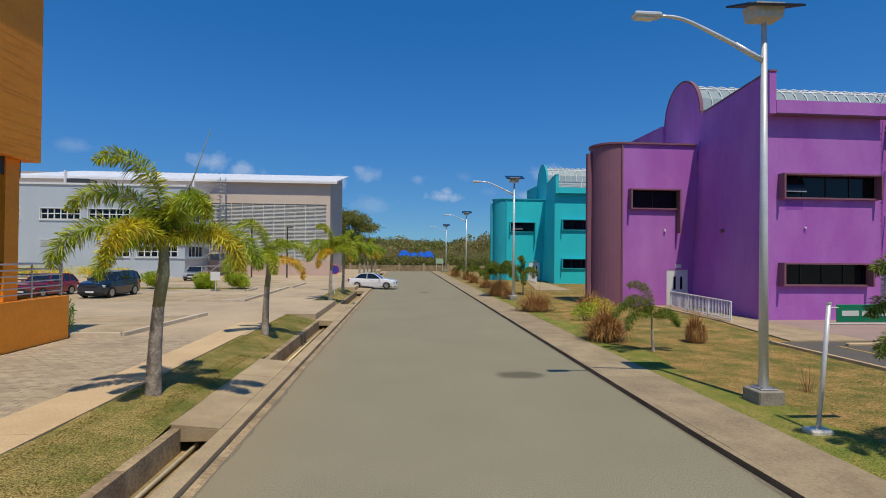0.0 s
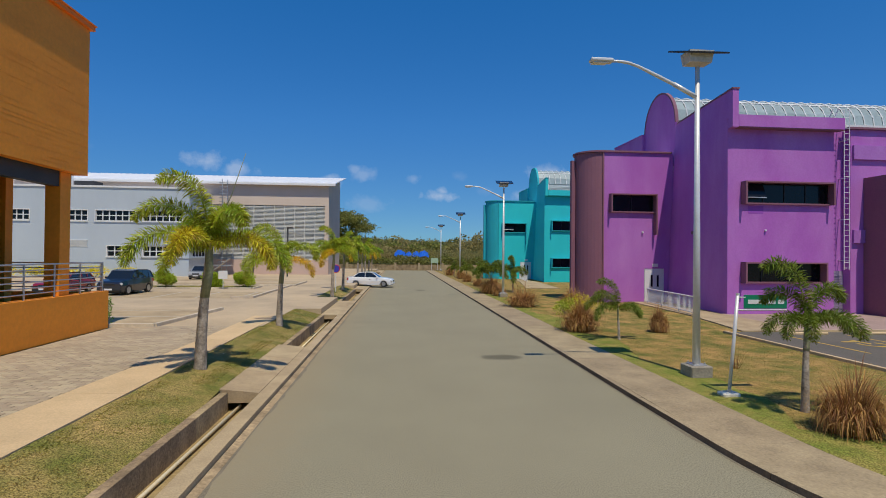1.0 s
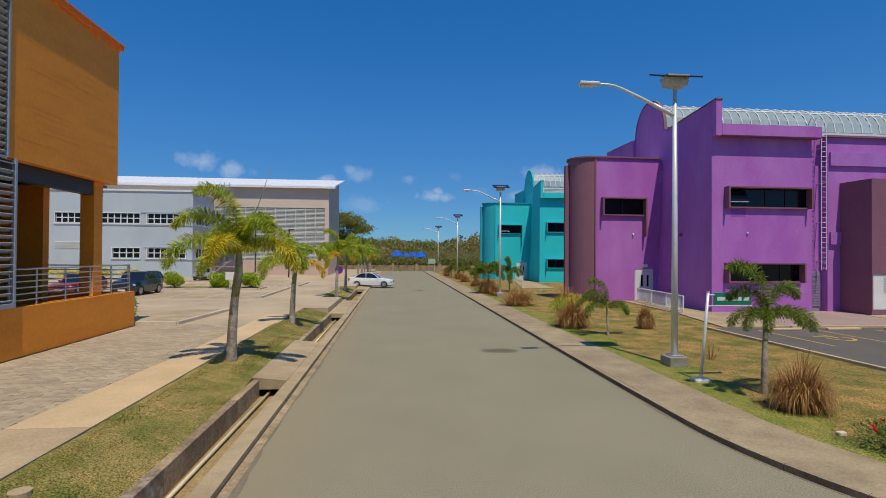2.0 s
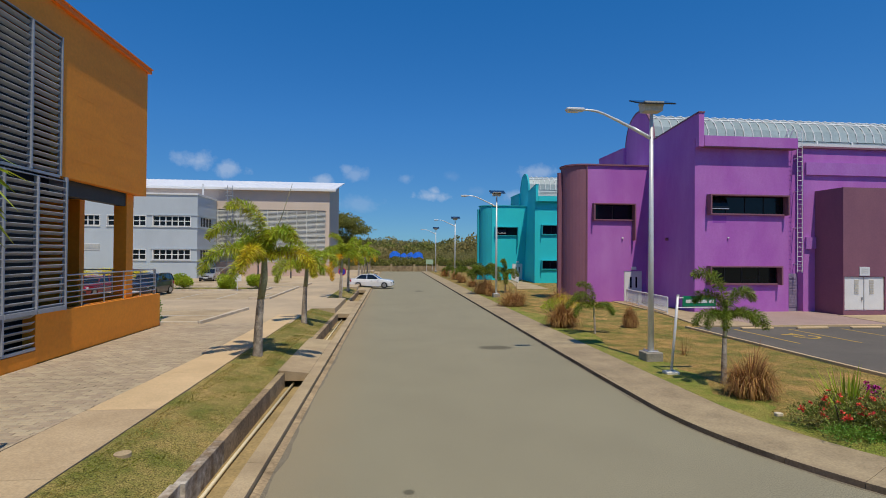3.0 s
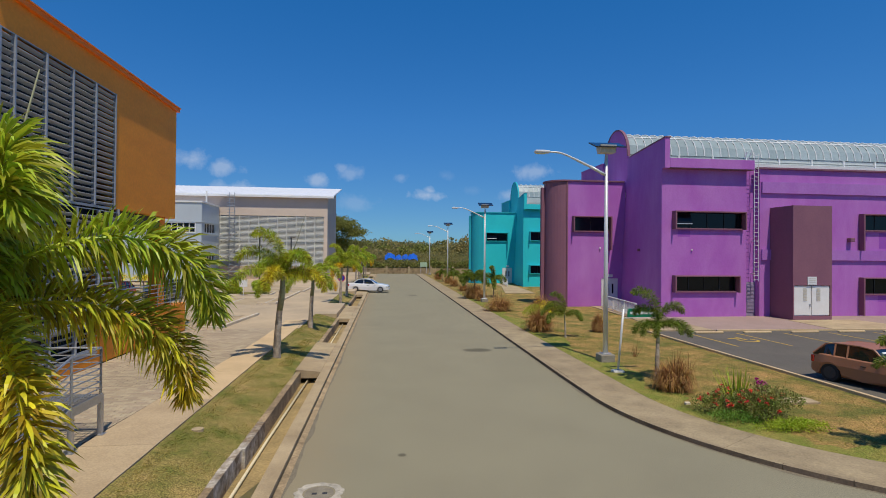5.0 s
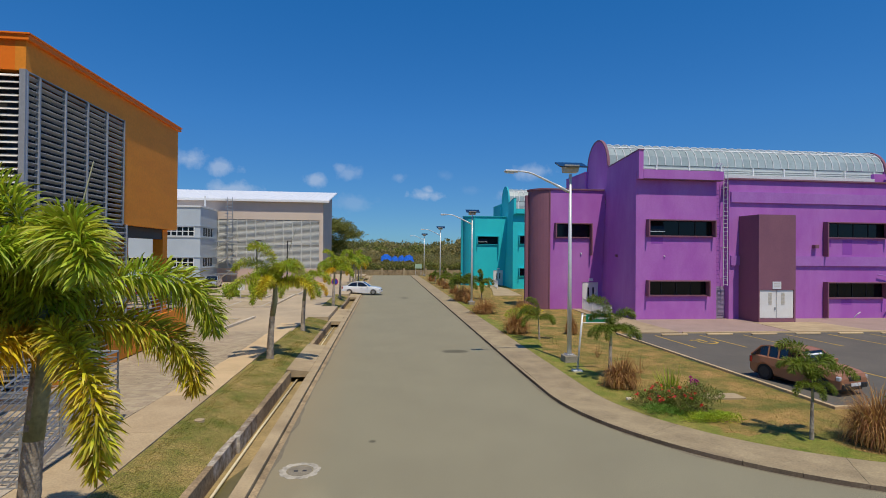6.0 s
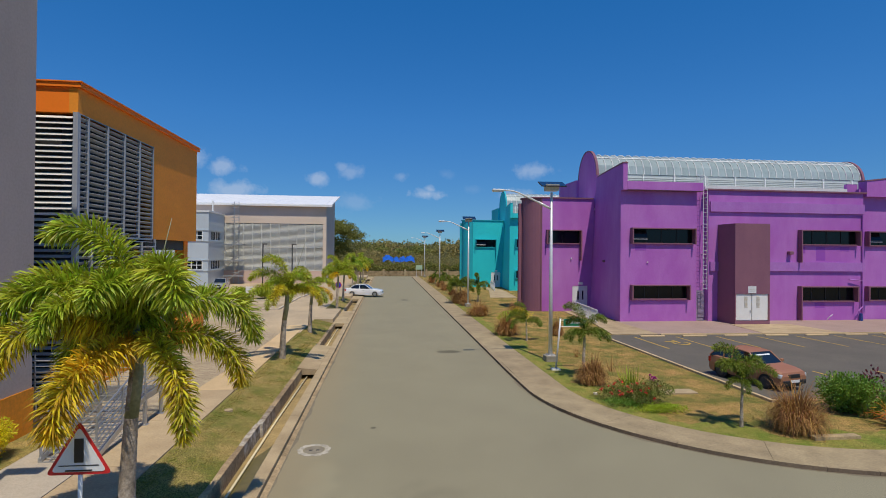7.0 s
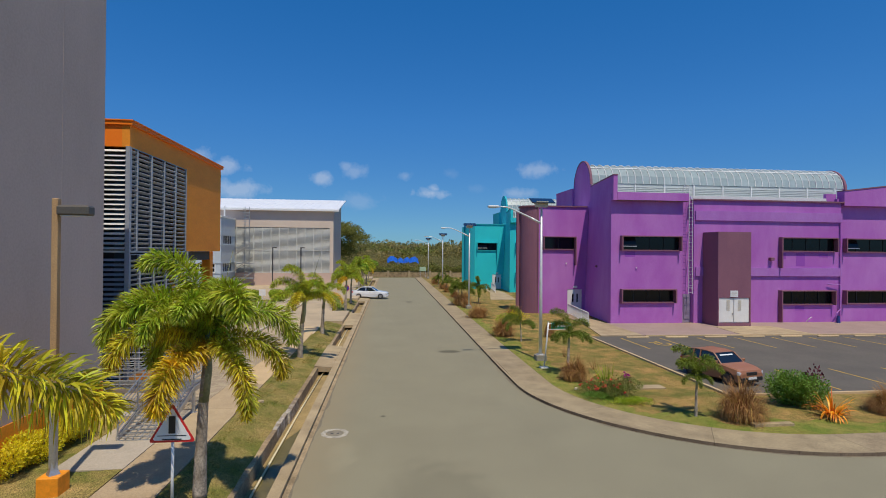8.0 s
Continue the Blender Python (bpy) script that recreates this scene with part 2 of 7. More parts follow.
M_SALMON = material("salmon_render", (0.60, 0.44, 0.36), (0.51, 0.37, 0.30), 0.8, fine=12, broad=0.4, amount=0.6, bump=0.08, spread=0.04)
M_WHITE = material("white_paint", (0.78, 0.78, 0.76), (0.64, 0.63, 0.60), 0.55, fine=18, broad=1.2, amount=0.5, bump=0.05, spread=0.04)
M_ROOF = material("white_metal_roof", (0.84, 0.85, 0.86), (0.74, 0.75, 0.76), 0.4, fine=8, broad=0.5, amount=0.6, bump=0.05, spread=0.04)
M_STEEL = material("galvanised_steel", (0.50, 0.51, 0.52), (0.38, 0.39, 0.40), 0.42, 0.75, fine=25, broad=3.0, amount=0.6, bump=0.06, spread=0.1)
M_POLE = material("lamp_pole_paint", (0.72, 0.72, 0.70), (0.58, 0.57, 0.55), 0.4, 0.25, fine=25, broad=2.0, amount=0.6, bump=0.04, spread=0.06)
M_SLAT = material("blue_grey_louvre", (0.38, 0.405, 0.45), (0.30, 0.325, 0.365), 0.5, 0.15, fine=20, broad=0.8, amount=0.7, bump=0.05, spread=0.07, per_object=0.08)
M_SLAT_PALE = material("pale_grey_louvre", (0.80, 0.79, 0.74), (0.68, 0.67, 0.63), 0.5, 0.2, fine=20, broad=0.8, amount=0.7, bump=0.05, spread=0.06, per_object=0.06)
M_DARK = material("interior_shade_black", (0.018, 0.018, 0.020), (0.03, 0.03, 0.03), 0.8, bump=0.05)
M_BEAM = material("dark_steel_beam", (0.055, 0.055, 0.058), (0.09, 0.085, 0.08), 0.6, 0.4, bump=0.1)
M_PORCH = material("blue_grey_porch_floor", (0.12, 0.13, 0.16), (0.09, 0.10, 0.12), 0.7, bump=0.1)
M_GLASS = material("dark_window_glass", (0.008, 0.009, 0.011), (0.014, 0.015, 0.017), 0.12, 0.0, fine=2, broad=0.6, amount=0.4, bump=0.012, bump_scale=1.5, spread=0.05, spec=0.3)
M_CLERE = material("grey_translucent_louvre", (0.56, 0.60, 0.57), (0.45, 0.49, 0.47), 0.5, fine=12, broad=1.0, amount=0.7, bump=0.04, spread=0.05)
M_VAULT = material("milky_roof_glazing", (0.33, 0.40, 0.40), (0.25, 0.31, 0.31), 0.28, 0.0, fine=6, broad=0.8, amount=0.7, bump=0.03, spread=0.07, per_object=0.10)
M_PANEL = material("solar_panel_glass", (0.012, 0.016, 0.035), (0.02, 0.026, 0.05), 0.12, 0.0, fine=3, broad=2, bump=0.01, coat=0.4)
M_LENS = material("lamp_lens", (0.80, 0.79, 0.72), (0.7, 0.69, 0.62), 0.25, bump=0.0)
M_BATTERY = material("ivory_battery_box", (0.60, 0.555, 0.46), (0.45, 0.41, 0.33), 0.55, fine=15, broad=2.0, bump=0.05)
M_YELLOW = material("worn_yellow_line", (0.60, 0.38, 0.045), (0.34, 0.235, 0.075), 0.85, fine=30, broad=2.5, amount=0.9, bump=0.15, spread=0.2)
M_LINE = material("worn_white_line", (0.56, 0.53, 0.46), (0.36, 0.335, 0.28), 0.85, fine=30, broad=2.5, amount=0.9, bump=0.15, spread=0.2)
M_SIGN_GREEN = material("green_sign_face", (0.008, 0.22, 0.115), (0.01, 0.17, 0.09), 0.35, bump=0.0, spread=0.03)
M_SIGN_WHITE = material("white_sign_face", (0.74, 0.75, 0.75), (0.62, 0.63, 0.63), 0.4, bump=0.0, spread=0.03)
M_SIGN_RED = material("red_sign_border", (0.62, 0.022, 0.026), (0.48, 0.02, 0.02), 0.4, bump=0.0, spread=0.03)
M_SIGN_BLUE = material("blue_sign_face", (0.05, 0.05, 0.42), (0.06, 0.06, 0.34), 0.4, bump=0.0, spread=0.03)
M_BLACK = material("black_plastic", (0.014, 0.014, 0.015), (0.022, 0.022, 0.022), 0.5, bump=0.05)
M_TYRE = material("tyre_rubber", (0.018, 0.018, 0.018), (0.03, 0.028, 0.026), 0.85, bump=0.2)
M_RIM = material("wheel_rim", (0.50, 0.50, 0.51), (0.36, 0.36, 0.37), 0.35, 0.8, bump=0.0)
M_CARGLASS = material("car_window_glass", (0.010, 0.012, 0.014), (0.014, 0.016, 0.018), 0.05, coat=0.6, bump=0.0)
M_HEADLIGHT = material("headlight_glass", (0.62, 0.64, 0.66), (0.5, 0.52, 0.54), 0.12, 0.1, coat=0.8, bump=0.0)
M_TAIL = material("tail_lamp_red", (0.42, 0.012, 0.012), (0.35, 0.01, 0.01), 0.2, coat=0.6, bump=0.0)
M_TIMBER = material("brown_lamp_post", (0.48, 0.30, 0.145), (0.30, 0.18, 0.09), 0.7, fine=30, broad=2.5, amount=0.8, bump=0.2, spread=0.15, streak=0.85)
M_HEADGREY = material("bronze_lamp_head", (0.13, 0.115, 0.095), (0.10, 0.09, 0.075), 0.5, 0.3, bump=0.03)
# Brighter trim orange, with the sun on the south face put into it.
M_ORANGE_FASCIA = material("sun_brightened_orange_paint", (1.0, 0.235, 0.004), (0.98, 0.205, 0.004), 0.6, fine=10, broad=1.0, amount=0.7, bump=0.06, spread=0.03)
M_ORANGE_PLINTH = material("bright_orange_plinth", (0.86, 0.30, 0.012), (0.70, 0.23, 0.012), 0.65, fine=12, broad=1.5, bump=0.1)
M_PIPE = material("cream_plastic_pipe", (0.84, 0.72, 0.46), (0.70, 0.58, 0.36), 0.5, fine=20, broad=2.5, bump=0.04)
M_TARP = material("blue_tarpaulin", (0.012, 0.115, 0.55), (0.012, 0.075, 0.36), 0.5, fine=4, broad=0.5, amount=0.8, bump=0.5, bump_scale=2)
M_TRUNK = material("grey_palm_trunk", (0.45, 0.38, 0.30), (0.15, 0.12, 0.09), 0.9, fine=22, broad=5.5, amount=1.0, bump=0.7, bump_scale=24, spread=0.3, streak=0.45)
M_SHAFT = material("green_crownshaft", (0.28, 0.28, 0.16), (0.13, 0.145, 0.07), 0.65, fine=16, broad=4.5, amount=1.0, bump=0.3, spread=0.22, streak=0.75)
M_BARK = material("tree_bark", (0.14, 0.105, 0.075), (0.08, 0.06, 0.045), 0.95, fine=20, broad=3, bump=0.6)
M_FROND = material("palm_leaflets", (0.34, 0.435, 0.028), (0.62, 0.56, 0.04), 0.45, fine=3, broad=1.1, amount=0.9, bump=0, islands=0.5, spec=0.5, translucent=0.36)
# Darker copy of the leaflets: crown shade put into the leaf colour.
M_FROND_DARK = material("shaded_palm_leaflets", (0.23, 0.38, 0.026), (0.42, 0.48, 0.034), 0.45, fine=3, broad=1.1, amount=0.9, bump=0, islands=0.5, spec=0.5, translucent=0.36)
M_FROND_FADE = material("fading_palm_leaflets", (0.67, 0.50, 0.028), (0.36, 0.41, 0.028), 0.45, fine=3, broad=1.2, amount=1.0, bump=0, islands=0.5, spec=0.45, translucent=0.34)
M_FROND_OLD = material("yellowing_palm_leaflets", (0.80, 0.46, 0.022), (0.45, 0.45, 0.03), 0.5, fine=3, broad=1.3, amount=1.0, bump=0, islands=0.45, spec=0.35, translucent=0.32)
M_KERB_PALE = material("pale_kerb_concrete", (0.64, 0.55, 0.42), (0.42, 0.35, 0.26), 0.9, fine=25, broad=1.4, amount=0.8, bump=0.25, spread=0.12, per_object=0.06)
M_PAD = material("light_grey_concrete", (0.47, 0.405, 0.315), (0.34, 0.29, 0.225), 0.9, fine=30, broad=1.2, amount=0.8, bump=0.2, spread=0.12, per_object=0.05)
M_SLAT_HALL = material("weathered_grey_louvre", (0.66, 0.66, 0.61), (0.56, 0.56, 0.52), 0.5, 0.1, fine=20, broad=0.8, amount=0.7, bump=0.05, spread=0.06)
M_DRAIN_FLOOR = material("silted_drain_floor", (0.37, 0.265, 0.11), (0.22, 0.16, 0.065), 0.9, fine=16, broad=1.1, amount=0.9, bump=0.3, spread=0.2)
M_APRON = material("car_park_concrete", (0.52, 0.40, 0.25), (0.34, 0.265, 0.175), 0.9, fine=22, broad=0.22, amount=0.95, bump=0.25, spread=0.13)
M_PURPLE_PATCH = material("repainted_purple_patch", (0.30, 0.065, 0.42), (0.33, 0.08, 0.45), 0.7, fine=12, broad=0.8, amount=0.6, bump=0.1, spread=0.04)
M_FROND_YOUNG = material("young_palm_leaflets", (0.145, 0.205, 0.024), (0.26, 0.285, 0.034), 0.45, fine=3, broad=1.6, amount=0.9, bump=0, islands=0.4, spec=0.2, translucent=0.3)
M_SILT = material("road_edge_silt", (0.215, 0.18, 0.12), (0.16, 0.134, 0.09), 0.95, fine=30, broad=1.6, amount=0.9, bump=0.5, spread=0.28)
M_PATH_GREY = material("dull_tan_concrete", (0.48, 0.36, 0.215), (0.34, 0.245, 0.14), 0.9, fine=26, broad=0.8, amount=0.8, bump=0.25, spread=0.13, per_object=0.05)
M_DRY = material("dry_brown_blades", (0.50, 0.275, 0.10), (0.29, 0.14, 0.055), 0.8, fine=3, broad=1.5, amount=0.8, bump=0, islands=0.45, spec=0.2, translucent=0.25)
M_LEAF = material("shrub_leaves", (0.135, 0.27, 0.032), (0.26, 0.36, 0.05), 0.5, fine=3, broad=1.3, amount=0.9, bump=0, islands=0.35, spec=0.4, translucent=0.3)
M_LEAF_BED = material("olive_bedding_leaves", (0.20, 0.265, 0.045), (0.36, 0.29, 0.092), 0.55, fine=3, broad=2.4, amount=1.0, bump=0, islands=0.4, spec=0.35, translucent=0.3)
M_LEAF_LIME = material("lime_shrub_leaves", (0.36, 0.48, 0.03), (0.50, 0.52, 0.035), 0.5, fine=3, broad=1.3, amount=0.9, bump=0, islands=0.3, spec=0.4, translucent=0.3)
M_LEAF_YELLOW = material("golden_hedge_leaves", (0.88, 0.72, 0.025), (0.58, 0.54, 0.025), 0.5, fine=3, broad=1.5, amount=0.9, bump=0, islands=0.3, spec=0.4, translucent=0.4)
M_LEAF_FLAME = material("orange_strap_leaves", (0.95, 0.27, 0.015), (0.98, 0.58, 0.03), 0.5, fine=3, broad=2, amount=0.9, bump=0, islands=0.35, translucent=0.25)
M_LEAF_WINE = material("wine_red_leaves", (0.12, 0.018, 0.03), (0.20, 0.04, 0.05), 0.5, fine=3, broad=2, bump=0, islands=0.35, translucent=0.2)
M_FLOWER = material("red_blossom", (0.72, 0.055, 0.05), (0.80, 0.16, 0.07), 0.6, fine=3, broad=3, bump=0, islands=0.3, translucent=0.2)
M_FLOWER_PINK = material("magenta_blossom", (0.66, 0.04, 0.40), (0.55, 0.05, 0.32), 0.6, bump=0, islands=0.2, translucent=0.2)
M_WOODS = material("woodland_leaves", (0.28, 0.265, 0.085), (0.46, 0.355, 0.165), 0.9, fine=1.5, broad=0.07, amount=1.0, bump=0, islands=0.1, spec=0.1, translucent=0.5)
M_WOODS_GREEN = material("green_crown_leaves", (0.225, 0.24, 0.058), (0.31, 0.29, 0.085), 0.9, fine=1.5, broad=0.12, amount=1.0, bump=0, islands=0.3, spec=0.1, translucent=0.45)


def paint_of(name, base, metal=0.0, rough=0.28, coat=0.8):
    return material(name, base, tuple(c * 0.85 for c in base), rough, metal, fine=6, broad=1.5, amount=0.5, bump=0.0, spread=0.03, coat=coat)

# ---- mesh helpers ----


class Shape:
    """A growing mesh: boxes, tubes, blades and sheets, in plain lists."""

    def __init__(self):
        self.v, self.f = [], []

    def add(self, verts, faces):
        n = len(self.v)
        self.v.extend(tuple(p) for p in verts)
        self.f.extend(tuple(i + n for i in f) for f in faces)
        return self

    def box(self, x0, x1, y0, y1, z0, z1, m=None):
        p = [Vector((x, y, z)) for z in (z0, z1) for x, y in ((x0, y0), (x1, y0), (x1, y1), (x0, y1))]
        if m is not None:
            p = [m @ q for q in p]
        return self.add(p, [(0, 3, 2, 1), (4, 5, 6, 7), (0, 1, 5, 4), (1, 2, 6, 5), (2, 3, 7, 6), (3, 0, 4, 7)])

    def soft_box(self, x0, x1, y0, y1, z0, z1, b=0.02, m=None, segments=1):
        bm = bmesh.new()
        bmesh.ops.create_cube(bm, size=1)
        bmesh.ops.scale(bm, vec=(x1 - x0, y1 - y0, z1 - z0), verts=bm.verts)
        bmesh.ops.translate(bm, vec=((x0 + x1) / 2, (y0 + y1) / 2, (z0 + z1) / 2), verts=bm.verts)
        bmesh.ops.bevel(bm, geom=bm.edges[:], offset=b, segments=segments, affect="EDGES", profile=0.5)
        return self.take(bm, m)

    def take(self, bm, m=None):
        bm.verts.index_update()
        vs = [(m @ v.co if m is not None else v.co.copy()) for v in bm.verts]
        self.add(vs, [[v.index for v in f.verts] for f in bm.faces])
        bm.free()
        return self

    def tube(self, path, radii, n=8, caps=True):
        path = [Vector(p) for p in path]
        if not isinstance(radii, (list, tuple)):
            radii = [radii] * len(path)
        side = None
        rings = []
        for i, p in enumerate(path):
            d = (path[min(i + 1, len(path) - 1)] - path[max(i - 1, 0)]).normalized()
            if side is None:
                side = d.cross(Vector((0, 0, 1)) if abs(d.z) < 0.9 else Vector((1, 0, 0))).normalized()
            side = (side - d * side.dot(d)).normalized()
            up = d.cross(side)
            rings.append([p + (side * math.cos(a) + up * math.sin(a)) * radii[i] for a in (2 * math.pi * k / n for k in range(n))])
        verts = [q for r in rings for q in r]
        faces = []
        for i in range(len(path) - 1):
            for k in range(n):
                a, b = i * n + k, i * n + (k + 1) % n
                faces.append((a, b, b + n, a + n))
        if caps:
            faces.append(tuple(range(n - 1, -1, -1)))
            faces.append(tuple((len(path) - 1) * n + k for k in range(n)))
        return self.add(verts, faces)

    def prism(self, pts, z0, z1):
        """A solid with a plan outline (anticlockwise) from z0 to z1."""
        n = len(pts)
        verts = [(x, y, z0) for x, y in pts] + [(x, y, z1) for x, y in pts]
        faces = [tuple(range(n - 1, -1, -1)), tuple(range(n, 2 * n))]
        faces += [(i, (i + 1) % n, (i + 1) % n + n, i + n) for i in range(n)]
        return self.add(verts, faces)

    def blade(self, root, tip, width, sag=0.0, up=Vector((0, 0, 1))):
        root, tip = Vector(root), Vector(tip)
        d = tip - root
        s = d.cross(up)
        s = s.normalized() * width * 0.5 if s.length > 1e-6 else Vector((width * 0.5, 0, 0))
        mid = root + d * 0.45 + Vector((0, 0, sag))
        return self.add([root, mid - s, mid + s, tip], [(0, 1, 2), (1, 3, 2)])

    def mesh(self, name, smooth=False):
        me = bpy.data.meshes.new(name)
        me.from_pydata(self.v, [], self.f)
        if smooth:
            me.polygons.foreach_set("use_smooth", [True] * len(me.polygons))
        me.update()
        return me


def part(name, shape, mat, parent, label="", smooth=False, at=None):
    """One mesh object under a thing or under a part; shape may be a Shape or a shared mesh."""
    me = shape if isinstance(shape, bpy.types.Mesh) else shape.mesh(name, smooth)
    if not me.materials:
        me.materials.append(mat)
    ob = new(name, me)
    if at is not None:
        ob.matrix_basis = at
    if parent is not None:
        ob.parent = parent
    if label:
        ob["label"] = label
    return ob


def whole(name, shape, mat, label, category, kind="", group="", smooth=False, at=None):
    return tagged(part(name, shape, mat, None, "", smooth, at), label, category, group, kind)


def thing(name, label, category, at=None, group="", kind=""):
    ob = new(name)
    ob.empty_display_size = 0.3
    if at is not None:
        ob.matrix_basis = at
    return tagged(ob, label, category, group, kind)


def X(x, y):
    """The road's own x: it runs a little clockwise of north."""
    return x + 0.008 * (y - 10)


def strip(shape, x0, x1, y0, y1, z0, z1, za=None):
    """A bar along the road, from y0 to y1; its top is z1 (za at its x0 side)."""
    za = z1 if za is None else za
    v = [(X(x0, y0), y0, z0), (X(x1, y0), y0, z0), (X(x1, y1), y1, z0), (X(x0, y1), y1, z0),
         (X(x0, y0), y0, za), (X(x1, y0), y0, z1), (X(x1, y1), y1, z1), (X(x0, y1), y1, za)]
    return shape.add(v, [(0, 3, 2, 1), (4, 5, 6, 7), (0, 1, 5, 4), (1, 2, 6, 5), (2, 3, 7, 6), (3, 0, 4, 7)])


def sheet(shape, xs, ys, height, warp=None):
    """A grid sheet over the values xs and ys, with z by height(x, y)."""
    verts, faces = [], []
    for y in ys:
        for x in xs:
            verts.append(((warp(x, y) if warp else x), y, height(x, y)))
    n = len(xs)
    for j in range(len(ys) - 1):
        for i in range(n - 1):
            a = j * n + i
            faces.append((a, a + 1, a + n + 1, a + n))
    return shape.add(verts, faces)


def steps(a, b, d):
    n = max(1, round((b - a) / d))
    return [a + (b - a) * i / n for i in range(n + 1)]



# ---- ground ----
LEFT = 0.45          # the car park and footpath stand this much over the road
END = 104.0          # the road ends here
DRAIN_Y = ((-40.0, 8.9), (14.9, 24.4), (32.6, 44.5), (56.0, 66.0), (72.0, 90.0))    # open lengths of the drain


def far_rise(x, y):
    """The land swells gently beyond the end of the road."""
    d = max(0.0, y - 125)
    return -0.06 + 5.5 * (1 - math.exp(-d / 170)) * (0.7 + 0.3 * math.sin(x * 0.011 + 1.3))


g = Shape()
ys_all = [-1500, -300, -60, -40, 0, 50, END, 112, 125, 160, 200, 260, 340, 500, 900, 2500]
sheet(g, [-2000, -600, -250, -120, -80, -50, -20, -4.3], ys_all, far_rise)
sheet(g, [-2.8, 20, 60, 100, 160, 300, 700, 2000], ys_all, far_rise)
sheet(g, [-4.3, -2.8], [-1500, -300, -60, -40], far_rise)
sheet(g, [-4.3, -2.8], [END, 112, 125, 160, 200, 260, 340, 500, 900, 2500], far_rise)
ground = whole("ground", g, M_GROUND, "dry open grassland reaching out to wooded land", "ground", "structure")

# road, with the side road's mouth
R0, RC = 8.95, (14.55, 5.05)            # the rounded kerb corner


def corner(r, a0=180, a1=270, n=18):
    return [(RC[0] + r * math.cos(radians(a0 + (a1 - a0) * i / n)), RC[1] + r * math.sin(radians(a0 + (a1 - a0) * i / n))) for i in range(n + 1)]


arc = corner(R0 + 0.02)
pts = [(X(-2.80, -40), -40), (70, -40), (70, RC[1] - R0)] + arc[::-1] + [(X(5.6, END), END), (X(-2.80, END), END), (X(-2.80, 50), 50), (X(-2.80, 10), 10)]
road = whole("road", Shape().prism(pts, -0.3, 0.0), M_ROAD, "worn pale grey asphalt road with a side road's mouth", "road", "structure")

# left gutter lip and the drain
lip = Shape()
for a, b in zip(steps(-40, END, 3.0)[:-1], steps(-40, END, 3.0)[1:]):
    strip(lip, -2.882, -2.745, a + 0.004, b - 0.004, -0.2, 0.006, 0.035)
whole("gutter", lip, M_CONC_DARK, "narrow stained concrete gutter lip along the asphalt edge", "gutter", "structure")
drain = thing("drain", "open concrete storm drain with grimy block walls beside the road", "drain", kind="structure")
sh = Shape()
strip(sh, -4.25, -2.87, -40, 100, -0.65, -0.30)
part("drain_floor", sh, M_DRAIN_FLOOR, drain)
for a, b in ((-40, -14), (-14, -4), (-4, 2.2), (2.2, 8.9), (8.9, 24.4), (24.4, 44.5), (44.5, 66), (66, 100)):
    sh = Shape()
    strip(sh, -3.22, -2.905, a + 0.006, b - 0.006, -0.5, 0.12)
    part("roadside_wall", sh, M_CONC, drain)
for a, b in DRAIN_Y:
    for c, d in zip(steps(a, b, 1.9)[:-1], steps(a, b, 1.9)[1:]):
        o = -0.07 if d <= 2.6 else 0.0
        sh = Shape()
        strip(sh, -4.10 + o, -3.92 + o, c + 0.004, d - 0.004, -0.5, 0.145)
        part("block_wall", sh, M_LIME if -1.5 < c < 2.0 else M_CONC_DARK, drain, "rough-cast block wall with peeling limewash" if -1.5 < c < 2.0 else "rough-cast block wall blotched with damp")
covers = [(8.9, 14.9), (24.4, 32.6), (44.5, 56.0), (66.0, 72.0), (90.0, 100.0)]
for a, b in covers:
    for c, d in zip(steps(a, b, 1.8)[:-1], steps(a, b, 1.8)[1:]):
        sh = Shape()
        strip(sh, -4.13 if a < 10 else -4.10, -3.226, c + 0.006, d - 0.006, 0.0, 0.125, 0.22 if a < 10 else 0.15)
        part("cover_slab", sh, M_CONC, drain)
for a, b in DRAIN_Y:
    sh = Shape()
    strip(sh, -3.92, -3.226, b, b + 0.14, -0.1, 0.11)
    part("lintel", sh, M_CONC, drain)
pipe = Shape().tube([(X(-3.84, -38), -38, -0.265), (X(-3.83, -8), -8, -0.26), (X(-3.80, 3), 3, -0.25), (X(-3.70, 9.1), 9.1, -0.22)], 0.035, 8)
whole("drain_pipe", pipe, M_PIPE, "thin cream plastic pipe lying in the open drain", "pipe", smooth=True)
pipe = Shape().tube([(X(-3.72, 14.7), 14.7, -0.26), (X(-3.70, 24.5), 24.5, -0.25)], 0.035, 8)
whole("drain_pipe", pipe, M_PIPE, "thin cream plastic pipe lying in the open drain", "pipe", smooth=True)
wet = Shape()
strip(wet, -3.90, -3.225, -40, -0.9, -0.299, -0.292)
wet.add([(X(-3.90, -0.9), -0.9, -0.292), (X(-3.225, -0.9), -0.9, -0.292), (X(-3.23, 0.9), 0.9, -0.296), (X(-3.28, 1.9), 1.9, -0.298), (X(-3.45, 0.7), 0.7, -0.297), (X(-3.74, -0.2), -0.2, -0.295)], [(0, 1, 2, 3, 4, 5)])
whole("water", wet, material("stagnant_water", (0.13, 0.105, 0.028), (0.20, 0.155, 0.05), 0.3, fine=4, broad=1, bump=0.02), "shallow stagnant green water in the drain", "water", "structure")

